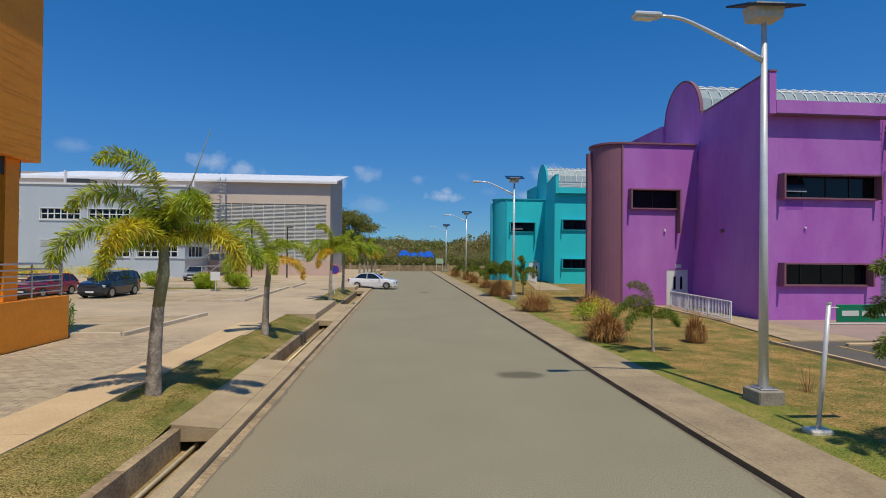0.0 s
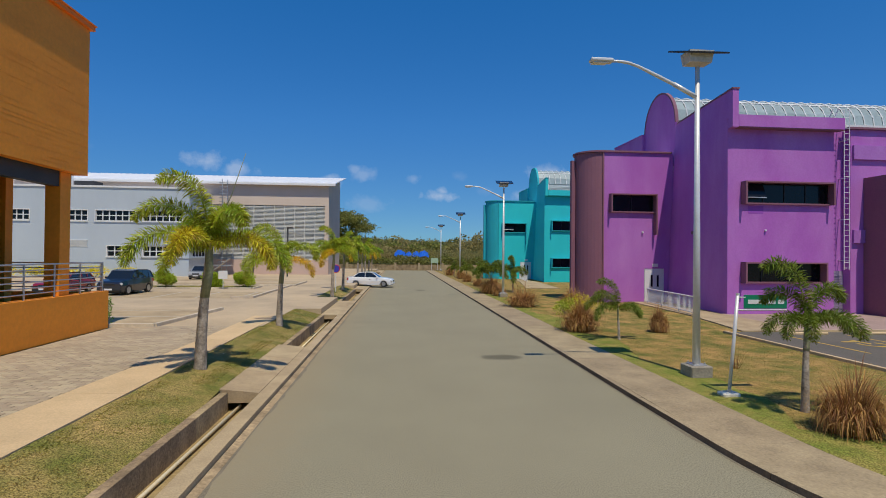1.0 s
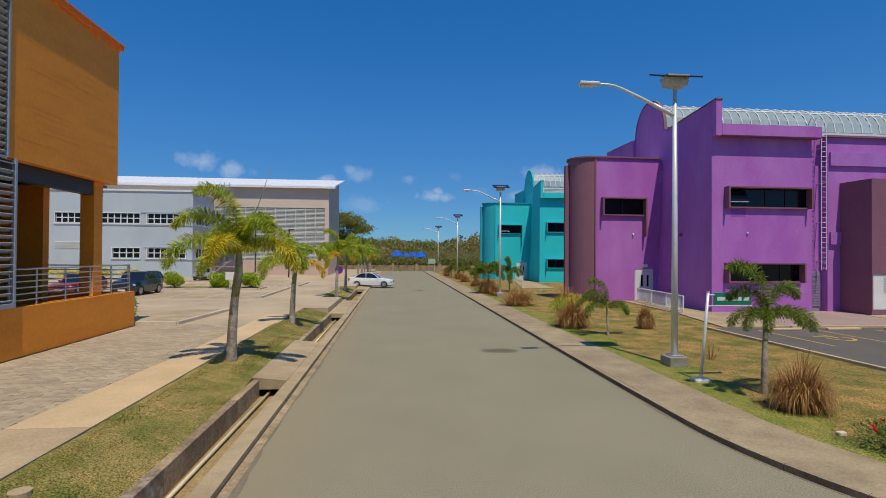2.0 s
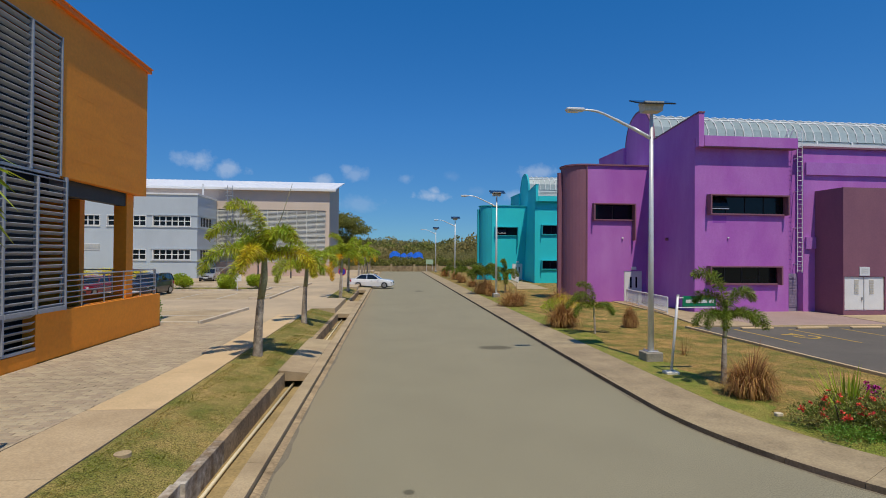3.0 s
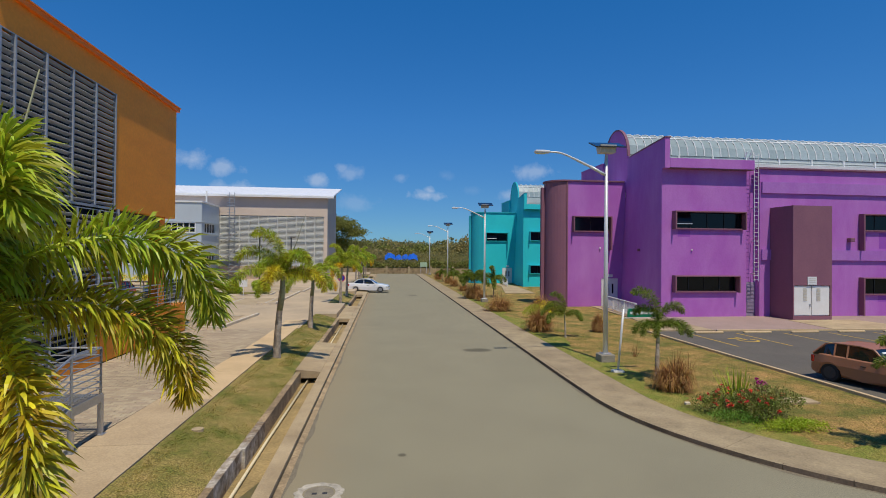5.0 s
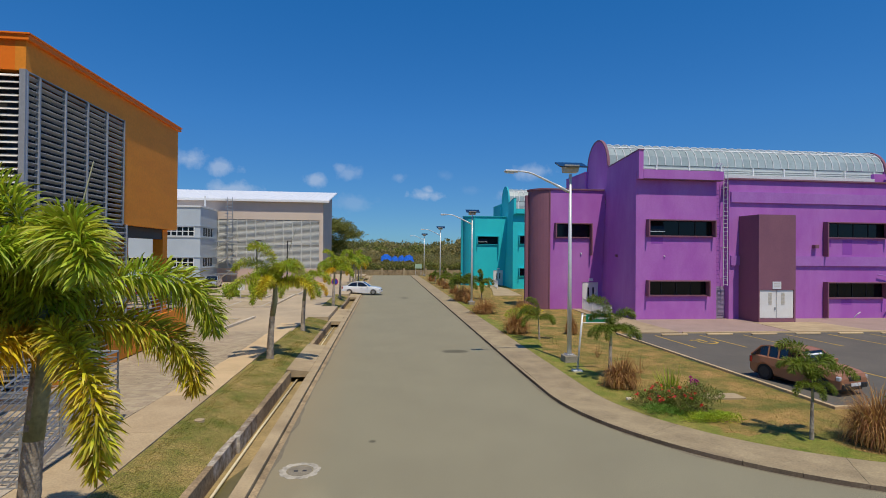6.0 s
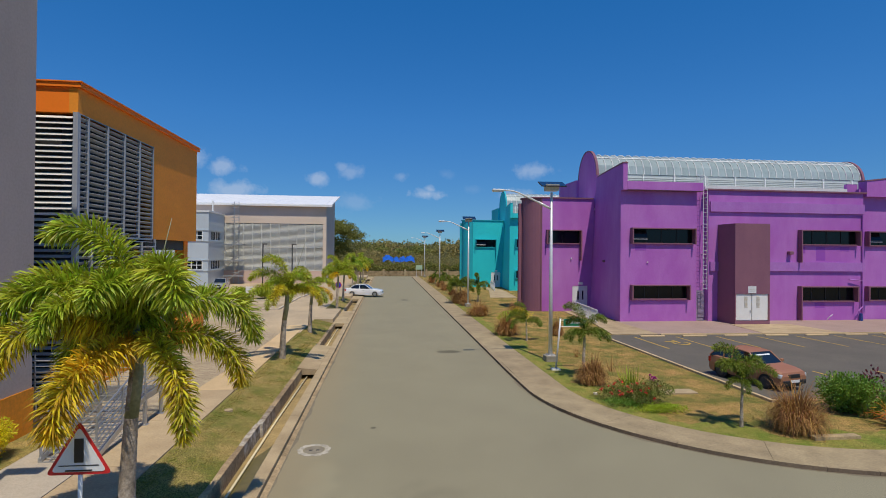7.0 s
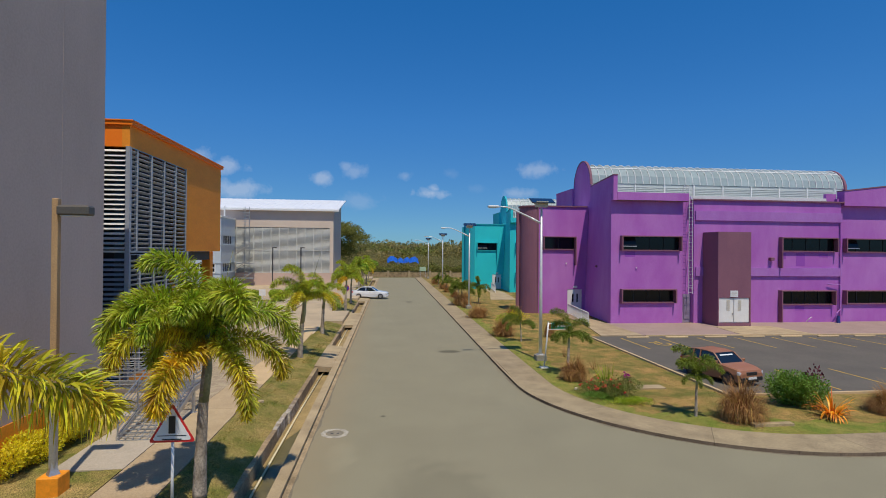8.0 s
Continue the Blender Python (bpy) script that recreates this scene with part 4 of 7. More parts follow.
    # fascia, bands, copings
    bp("fascia", Shape().box(19.02, 25.45, F - 0.5, F - 0.01, 10.72, 11.38), wall)
    bp("soffit", Shape().box(19.06, 25.45, F - 0.48, F - 0.005, 10.67, 10.715), trim)
    bp("band", Shape().box(26.3, 40.3, F - 0.2, F - 0.055, 9.1, 9.92), pale, lab="bleached paler band")
    bp("band", Shape().box(26.3, 27.0, F - 0.2, F - 0.055, 4.25, 5.0).box(29.98, 40.3, F - 0.2, F - 0.055, 4.25, 5.0), pale, lab="bleached paler band")
    bp("coping", Shape().box(26.0, 40.5, F - 0.22, F + 0.3, 10.855, 10.97), trim)
    # east fascia, its top climbing away from the vault
    ef = [(x, y, z) for x, zs in ((40.52, (10.62, 11.92, 12.02)), (62.3, (10.62, 14.5, 14.6))) for y in (F - 0.17, F + 0.64) for z in zs]
    bp("fascia", Shape().add([ef[k] for k in (0, 1, 3, 4, 6, 7, 9, 10)], [(0, 1, 3, 2), (4, 6, 7, 5), (0, 4, 5, 1), (2, 3, 7, 6), (0, 2, 6, 4), (1, 5, 7, 3)]), wall)
    bp("coping", Shape().add([(ef[k][0], ef[k][1] - (0.04 if k in (1, 2, 7, 8) else -0.04), ef[k][2] + 0.003) for k in (1, 2, 4, 5, 7, 8, 10, 11)], [(0, 1, 3, 2), (4, 6, 7, 5), (0, 4, 5, 1), (2, 3, 7, 6), (0, 2, 6, 4), (1, 5, 7, 3)]), trim)
    bp("parapet", Shape().box(39.5, 40.5, F + 0.7, F + 1.0, 10.86, 11.75), wall)
    bp("roof_edge", Shape().box(26.35, 39.45, F + 0.62, F + 0.82, 10.9, 11.32), M_WHITE, lab="white roof flashing")
    bp("roof", Shape().box(20.4, 62, F + 0.82, 42, 10.6, 10.85), M_ROOF)
    # vault over the hall
    bp("clerestory", Shape().box(20.2, 48.2, VY - 2.1, VY + 2.1, 10.85, 13.24), M_CLERE)
    cl = Shape()
    for i in range(12):
        cl.box(20.2, 48.2, VY - 2.22, VY - 2.1, 10.95 + i * 0.18, 11.05 + i * 0.18, None)
    bp("clerestory_slats", cl, M_CLERE)
    for i in range(9):
        bp("clerestory_post", Shape().box(21.5 + i * 3.2, 21.6 + i * 3.2, VY - 2.28, VY - 2.13, 10.9, 13.28), M_WHITE)
    hoop = half_hoop(VY, 13.3, 2.16, 2.12, 8)
    bay = (48.2 - 20.2) / 36
    for s in range(8):
        (a, b), (c, d) = hoop[s], hoop[s + 1]
        pane = Shape().add([(0.03, a, b), (bay - 0.03, a, b), (bay - 0.03, c, d), (0.03, c, d), (0.03, a * 0.998 + VY * 0.002, b - 0.03), (bay - 0.03, a * 0.998 + VY * 0.002, b - 0.03), (bay - 0.03, c * 0.998 + VY * 0.002, d - 0.03), (0.03, c * 0.998 + VY * 0.002, d - 0.03)],
                           [(0, 1, 2, 3), (7, 6, 5, 4), (0, 4, 5, 1), (1, 5, 6, 2), (2, 6, 7, 3), (3, 7, 4, 0)])
        pane.v = [(x, y - VY, z - 13.3) for x, y, z in pane.v]
        me = pane.mesh("roof_pane")
        me.materials.append(M_VAULT)
        if s < 5:
            for i in range(36):
                part("roof_pane", me, M_VAULT, top, at=Matrix.Translation(Vector((20.2 + i * bay, VY, 13.3)) - B))
        else:
            rest = Shape()
            for i in range(36):
                rest.add([(x + 20.2 + i * bay, y + VY, z + 13.3) for x, y, z in pane.v], pane.f)
            bp("roof_glazing", rest, M_VAULT)
    for i in range(37):
        x = 20.2 + i * bay
        rib = Shape().tube([(x, y, z + 0.02) for y, z in half_hoop(VY, 13.3, 2.18, 2.14, 10)], 0.045, 4)
        bp("vault_rib", rib, M_WHITE)
    bp("ridge_purlin", Shape().tube([(20.2, VY - 1.42, 14.92), (48.2, VY - 1.42, 14.92)], 0.06, 4), M_WHITE)

    # boxed windows
    def window(w, y, left_drop=0.0, right_drop=0.0, sash=False):
        x0, x1, z0, z1 = w
        t, deep = 0.1, 0.46
        sh = Shape().box(x0 - t, x1 + t, y - deep, y + 0.1, z1, z1 + 0.08).box(x0 + 0.002, x1 - 0.002, y - 0.17, y + 0.1, z0 - 0.09, z0)
        sh.box(x0 - t, x0, y - deep, y + 0.1, z0 - 0.09 - left_drop, z1 - 0.002).box(x1, x1 + t, y - deep, y + 0.1, z0 - 0.09 - right_drop, z1 - 0.002)
        win = bp("window", sh, trim)
        n = max(2, round((x1 - x0) / 1.3))
        for i in range(n):
            a, b = x0 + (x1 - x0) * i / n, x0 + (x1 - x0) * (i + 1) / n
            bp("pane", Shape().box(a + 0.025, b - 0.025, y + 0.11, y + 0.13, z0 + 0.02, z1 - 0.02), M_GLASS, win)
        for i in range(n + 1):
            a = x0 + (x1 - x0) * i / n
            bp("mullion", Shape().box(max(x0, a - 0.024), min(x1, a + 0.024), y + 0.07, y + 0.14, z0, z1), M_BLACK, win)
        if sash:
            tilt = Matrix.Translation((x0 + 0.1, y + 0.09, z1 - 0.06)) @ Matrix.Rotation(radians(-22), 4, "X")
            bp("vent_sash", Shape().box(0, (x1 - x0) / n - 0.12, -0.02, 0.02, -0.82, 0, tilt), M_GLASS, win, "tilted opening sash")
            bp("sash_edge", Shape().box(0, (x1 - x0) / n - 0.12, -0.035, 0.025, -0.86, -0.82, tilt), M_STEEL, win)
        # Near-black sheet stands in for the unlit room behind the glass.
        bp("blinds", Shape().box(x0, x1, y + 0.28, y + 0.29, z0, z1), M_DARK, win)

    for w, y in ((win_a, F), (win_d, F), (win_f, F + 0.35), (win_g, F + 0.35), ((49, 54.4, 6.5, 7.6), F + 0.35), ((49, 54.4, 1.8, 2.9), F + 0.35)):
        window(w, y, sash=w in (win_a, win_f) and not slim)
    window(win_b, F - 0.05, 1.45)
    window(win_e, F - 0.05, 1.5)
    bp("wall", pierced(Shape(), 14.55, 19.72, 0.1, 10.75, [win_c, (17.6, 19.1, 0.1, 2.5)], 32.0, 32.3), wall)
    window(win_c, 32.0, 0.0, 1.55, slim)
    # stair drum, rounding the corner back to the hall
    C, R = (14.55, 33.5), 1.5
    bp("stair_drum", curved_wall(Shape(), C, R, R - 0.3, 270, 90, 0.1, 10.75), trim, smooth=False)
    bp("drum_edge", Shape().box(14.5, 14.6, 31.93, 31.997, 0.1, 10.75), trim)
    bp("coping", curved_wall(Shape(), C, R + 0.12, R - 0.4, 270, 90, 10.755, 10.87), trim)
    bp("coping", Shape().box(14.56, 19.6, 31.88, 32.35, 10.755, 10.87), trim)
    bp("wall", Shape().box(14.56, 19.68, 34.7, 35.0, 0.1, 10.75), wall)
    bp("edge_fin", Shape().box(12.74, 13.02, 33.4, 33.75, 0.1, 10.35), trim)
    bp("roof", Shape().box(14.56, 19.6, 32.35, 34.7, 10.3, 10.5), M_ROOF)
    # white doors in the corner
    dr = bp("double_door", Shape().box(17.6, 19.1, 32.06, 32.16, 0.12, 2.5), M_WHITE, lab="white metal double doors")
    bp("door_leaf", Shape().box(17.66, 18.33, 32.02, 32.057, 0.16, 2.44), M_WHITE, dr)
    bp("door_leaf", Shape().box(18.37, 19.04, 32.02, 32.057, 0.16, 2.44), M_WHITE, dr)
    for x in (18.1, 18.55):
        bp("glazed_slot", Shape().box(x, x + 0.14, 32.0, 32.018, 1.2, 2.05), M_GLASS, dr)
    bp("sign_plate", Shape().box(18.2, 18.6, 31.96, 31.997, 2.62, 2.85), M_SIGN_WHITE)
    if not slim:
        # projecting riser with its doors
        bp("riser_box", pierced(Shape(), 27.02, 29.97, 0.1, 8.03, [(27.1, 29.85, 0.42, 2.52)], 22.1, 22.4).box(27.02, 27.18, 22.4, F - 0.055, 0.1, 8.03).box(29.63, 29.97, 22.4, F - 0.055, 0.1, 8.03).box(27.18, 29.63, 22.4, F - 0.055, 7.75, 8.03), trim, lab="mauve-brown projecting riser")
        d2 = bp("double_door", Shape().box(27.1, 29.85, 22.24, 22.3, 0.42, 2.52), M_WHITE, lab="white metal double doors")
        for a, b in ((27.12, 28.44), (28.5, 29.83)):
            leaf = bp("door_leaf", Shape().soft_box(a, b, 22.16, 22.235, 0.46, 2.5, 0.012), M_WHITE, d2)
            c = (a + b) / 2 + (0.18 if a < 28 else -0.18)
            vent = Shape()
            for k in range(9):
                vent.box(c - 0.14, c + 0.14, 22.14, 22.158, 1.45 + k * 0.1, 1.52 + k * 0.1)
            bp("vent", vent, M_BATTERY, d2, "small louvred vent")
        bp("handle", Shape().box(28.3, 28.36, 22.1, 22.155, 1.05, 1.25), M_STEEL, d2)
        sp = bp("sign_plate", Shape().box(28.1, 28.78, 22.06, 22.097, 2.58, 3.12), M_SIGN_WHITE)
        for z in (2.98, 2.86, 2.74):
            bp("lettering_bar", Shape().box(28.2, 28.68, 22.05, 22.058, z, z + 0.03), M_BATTERY, sp)
        # louvred service door and roof ladder in the recess
        ld = bp("louvred_door", Shape().box(25.46, 26.19, F + 0.44, F + 0.497, 0.12, 2.6), M_LOUVRE_LILAC)
        sl = Shape()
        for k in range(20):
            sl.box(25.56, 26.1, F + 0.39, F + 0.437, 0.42 + k * 0.1, 0.48 + k * 0.1)
        bp("louvre", sl, M_LOUVRE_LILAC, ld)
        lad = bp("roof_ladder", Shape().tube([(25.62, F - 0.25, 2.7), (25.62, F - 0.25, 11.9), (25.62, F + 0.5, 12.2), (25.62, F + 1.0, 11.4)], 0.024, 6).tube([(25.95, F - 0.25, 2.7), (25.95, F - 0.25, 11.9), (25.95, F + 0.5, 12.2), (25.95, F + 1.0, 11.4)], 0.024, 6), M_WHITE, lab="white steel roof ladder")
        for k in range(30):
            bp("rung", Shape().tube([(25.62, F - 0.25, 2.8 + k * 0.31), (25.95, F - 0.25, 2.8 + k * 0.31)], 0.013, 5), M_WHITE, lad)
        for z in (3.2, 5.6, 8.0, 10.2):
            bp("bracket", Shape().box(25.93, 25.98, F - 0.25, F + 0.5, z, z + 0.05), M_WHITE, lad)
        # pipes and wall fittings
        bp("downpipe", Shape().tube([(40.15, F - 0.16, 0.15), (40.15, F - 0.16, 9.0)], 0.06, 8), wall)
        bp("standpipe", Shape().tube([(38.9, F - 0.2, 3.55), (40.0, F - 0.3, 3.5), (40.02, F - 0.3, 1.3), (39.6, F - 0.35, 0.95), (39.55, F - 0.35, 0.14)], 0.05, 8), pale)
        bp("valve", Shape().tube([(39.55, F - 0.6, 0.14), (39.55, F - 0.6, 0.75)], [0.16, 0.12], 8), material(name + "_valve_blue", (0.02, 0.05, 0.22), None, 0.4), lab="dark blue valve post")
        bp("tap", Shape().tube([(36.9, F - 0.1, 0.2), (37.0, F - 0.3, 0.5), (37.2, F - 0.32, 0.62)], 0.035, 6), M_WHITE)
        for x, z in ((33.4, 5.75),):
            bp("wall_lamp", Shape().soft_box(x - 0.18, x + 0.18, F - 0.4, F - 0.052, z - 0.12, z + 0.16, 0.03), trim)
        bp("camera_dome", Shape().soft_box(20.9, 21.0, F - 0.1, F - 0.003, 4.86, 4.96, 0.02), M_WHITE)
        bp("camera_dome", Shape().soft_box(17.4, 17.5, 31.88, 31.997, 5.0, 5.16, 0.02), M_WHITE)
        for x0, x1, z0, z1, y in ((19.9, 20.85, 5.86, 6.32, F), (35.9, 36.75, 5.15, 6.3, F - 0.05), (34.5, 34.9, 5.75, 6.3, F - 0.05), (38.1, 39.0, 5.95, 6.3, F - 0.05), (35.8, 36.7, 1.2, 1.62, F - 0.05)):
            bp("repaint_patch", Shape().box(x0, x1, y - 0.006, y - 0.001, z0, z1), M_PURPLE_PATCH, lab="darker repainted patch")
        bp("wall_lamp", Shape().soft_box(18.96, 19.14, 28.2, 28.45, 4.82, 5.02, 0.03), trim)
    return top


hall((0, 0, 0), M_PURPLE, M_PURPLE_PALE, M_MAUVE, "two-storey purple building with mauve-brown trim and a glazed barrel vault", "purple_building", False)
hall((-0.6, 34.2, -0.04), M_TEAL, M_TEAL, M_TEAL_DARK, "two-storey turquoise building with a glazed barrel vault", "turquoise_building", True)


def railing(name, posts, height, rails, label, mat, category="railing", r=0.022, balusters=0.0):
    """Posts at the given feet, with rails between them."""
    rl = thing(name, label, category, Matrix.Translation(posts[0]))
    o = Vector(posts[0])
    for p in posts:
        q = Vector(p) - o
        part("post", Shape().tube([q, q + Vector((0, 0, height))], r * 1.3, 8), mat, rl)
    for a, b in zip(posts[:-1], posts[1:]):
        a, b = Vector(a) - o, Vector(b) - o
        for z in rails:
            part("rail", Shape().tube([a + Vector((0, 0, z)), b + Vector((0, 0, z))], r if z < height - 0.02 else r * 1.25, 6), mat, rl)
        if balusters:
            n = int((b - a).length / balusters)
            for i in range(1, n):
                p = a + (b - a) * i / n
                part("baluster", Shape().box(p.x - 0.012, p.x + 0.012, p.y - 0.012, p.y + 0.012, p.z + rails[0], p.z + height), mat, rl)
    return rl


railing("ramp_railing", [(17.3, 30.9, 0.15), (17.0, 28.4, 0.15), (16.7, 25.9, 0.15), (16.4, 23.5, 0.15)], 1.0, (0.12, 1.0), "white steel railing beside the path to the doors", M_WHITE, balusters=0.16, r=0.03)
railing("ramp_railing", [(16.65, 65.1, 0.15), (16.35, 62.6, 0.15), (16.05, 60.1, 0.15), (15.75, 57.7, 0.15)], 1.0, (0.12, 1.0), "white steel railing beside the turquoise building", M_WHITE, balusters=0.2, r=0.03)


def orange_block():
    B = Vector((-11.0, 4.2, LEFT))
    ob = thing("orange_building", "orange rendered building with blue-grey louvre screens and an open porch", "building", Matrix.Translation(B))

    def bp(nm, sh, mat, parent=None, lab="", smooth=False):
        sh.v = [(x - B.x, y - B.y, z - B.z) for x, y, z in sh.v]
        return part(nm, sh, mat, parent or ob, lab, smooth)

    E = -11.02
    W = -24.0
    bp("upper_wall", Shape().box(E - 0.3, E, 10.2, 15.98, 6.06, 11.25).box(E - 0.3, E, 4.2, 10.2, 10.36, 11.25), M_ORANGE)
    bp("upper_wall", Shape().box(W, E - 0.3, 4.2, 4.5, 10.36, 11.25), M_ORANGE_FASCIA)
    bp("upper_wall", Shape().box(W, E - 0.3, 15.68, 15.98, 6.06, 11.25), M_ORANGE)
    bp("back_wall", Shape().box(W - 0.3, W, 4.2, 15.98, LEFT, 11.25), M_ORANGE)
    rr = random.Random(5)
    for i in range(34):
        y0, z = rr.uniform(10.5, 15.0), 6.2 + i * 0.125 + rr.uniform(-0.03, 0.03)
        bp("board_mark", Shape().box(E + 0.0006, E + 0.0026, y0, min(15.95, y0 + rr.uniform(1.0, 4.8)), z, z + rr.uniform(0.008, 0.022)), M_ORANGE, lab="")
    bp("roof_slab", Shape().box(W - 0.5, E + 0.12, 4.12, 16.1, 11.255, 11.41), M_ORANGE_FASCIA)
    bp("roof_flashing", Shape().box(W - 0.55, E + 0.16, 4.08, 16.14, 11.415, 11.46), M_ORANGE_FASCIA)
    bp("soffit", Shape().box(W, E - 0.3, 10.2, 15.68, 6.06, 6.2), M_BEAM)
    bp("beam", Shape().box(E - 0.62, E - 0.32, 10.2, 15.6, 5.55, 6.05), M_BEAM)
    bp("beam", Shape().box(-16.0, -15.7, 10.2, 15.6, 5.55, 6.05).box(-15.7, E - 0.62, 12.6, 12.85, 5.6, 6.05), M_BEAM)
    bp("column", Shape().box(-11.78, -11.3, 14.95, 15.5, 1.5, 6.05), M_ORANGE)
    bp("lobby_wall", Shape().box(-20.0, -13.25, 15.3, 15.64, 1.5, 6.05), M_ORANGE)
    bp("column", Shape().box(-15.2, -14.4, 10.3, 11.0, 1.5, 6.05), M_ORANGE)
    bp("lobby_wall", Shape().box(W, -16.2, 10.3, 10.6, 1.5, 6.05).box(W, -23.7, 10.6, 15.6, 1.5, 6.05), M_ORANGE)
    bp("porch_floor", Shape().box(W, -11.42, 10.2, 17.0, LEFT, 1.5), M_PORCH)
    bp("porch_wall", Shape().box(-11.4, -11.05, 9.22, 17.5, LEFT, 1.88).box(W, -11.4, 17.2, 17.5, LEFT, 1.86), M_ORANGE)
    bp("base_wall", Shape().box(E - 0.3, E + 0.02, 4.2, 9.215, LEFT - 0.1, 0.84), M_ORANGE)
    # Near-black solid: shade between the slats is put into its colour.
    bp("dark_core", Shape().box(W, E - 0.75, 4.6, 10.2, LEFT, 10.3), M_DARK, lab="near-black solid standing in for the shaded space behind the louvres")
    bp("door_frame", Shape().box(-15.2, -13.9, 10.05, 10.19, 1.5, 3.7), M_SLAT)
    # louvre screens, in framed panels

    def louvre(w):
        me = Shape().box(-0.072, 0.072, 0.04, w - 0.04, -0.009, 0.009, Matrix.Rotation(radians(-38), 4, "Y")).mesh("slat")
        me.materials.append(M_SLAT)
        return me

    for lo, hi, ys in ((0.95, 5.9, [4.2, 5.1, 6.44, 7.78, 9.12, 10.46]), (6.08, 10.32, [4.2, 4.78, 6.12, 7.46, 8.8, 10.14])):
        short, slat = louvre(ys[1] - ys[0]), louvre(ys[2] - ys[1])
        for i in range(5):
            lo_ = 1.97 if lo < 1 and i == 4 else lo
            screen = bp("louvre_screen", Shape().box(E - 0.05, E + 0.08, ys[i] - 0.03, ys[i] + 0.03, lo_, hi).box(E - 0.04, E + 0.04, ys[i], ys[i + 1], lo_ - 0.08, lo_).box(E - 0.04, E + 0.04, ys[i], ys[i + 1], hi, hi + 0.03), M_SLAT)
            for k in range(int((hi - lo_) / 0.2)):
                part("slat", slat if i else short, M_SLAT, screen, at=Matrix.Translation(Vector((E - 0.02, ys[i], lo_ + 0.1 + k * 0.2)) - B))
            if lo < 1:
                part("mid_rail", Shape().box(-0.035, 0.095, 0.037, ys[i + 1] - ys[i] - 0.037, -0.06, 0.06), M_SLAT, screen, at=Matrix.Translation(Vector((E, ys[i], 1.97)) - B))
    bp("corner_post", Shape().box(E - 0.1, E + 0.07, 4.08, 4.19, LEFT, 10.36), M_SLAT)
    bp("corner_post", Shape().box(E - 0.05, E + 0.06, 10.46, 10.53, 1.885, 6.055).box(E - 0.05, E + 0.06, 10.145, 10.198, 6.06, 10.36), M_SLAT)
    # Upper south slats are paler than the lower: sunlight put into their colour.
    sl2 = Shape().box(-1.28, -0.02, -0.07, 0.07, -0.009, 0.009, Matrix.Rotation(radians(40), 4, "X")).mesh("slat")
    sl2.materials.append(M_SLAT_PALE)
    sl3 = sl2.copy()
    sl3.materials.clear()
    sl3.materials.append(M_SLAT)
    for lo, hi, me, mt in ((0.6, 5.9, sl3, M_SLAT), (6.08, 10.32, sl2, M_SLAT_PALE)):
        for i in range(3):
            x = E - 0.12 - i * 1.3
            screen = bp("louvre_screen", Shape().box(x - 1.33, x - 1.27, 4.1, 4.2, lo, hi).box(x - 1.3, x, 4.12, 4.2, lo - 0.08, lo), mt)
            for k in range(int((hi - lo) / 0.2)):
                part("slat", me, mt, screen, at=Matrix.Translation(Vector((x, 4.15, lo + 0.1 + k * 0.2)) - B))
    return ob


orange_block()
railing("porch_railing", [(-11.17, y, 1.88) for y in (10.55, 11.7, 13.1, 14.5, 15.9, 17.3)], 1.08, (0.18, 0.36, 0.54, 0.72, 0.9, 1.08), "horizontal steel porch railing on the orange wall", M_STEEL)
railing("porch_railing", [(x, 17.35, 1.86) for x in (-11.25, -13.0, -14.8, -16.6)], 1.08, (0.18, 0.36, 0.54, 0.72, 0.9, 1.08), "horizontal steel porch railing returning beside the car park", M_STEEL)

tower = thing("grey_building", "tall windowless dark grey building on an orange plinth", "building", Matrix.Translation((-10.06, 0.4, LEFT)))
part("wall", Shape().box(-7, 0, -8, 0, 1.2, 15.1), M_TOWER, tower)
part("plinth", Shape().box(-7, 0.03, -8, 0.03, -0.4, 1.197), M_ORANGE_PLINTH, tower)
part("panel_joint", Shape().box(0.0, 0.004, -2.31, -2.29, 1.2, 15.1), M_TOWER, tower)


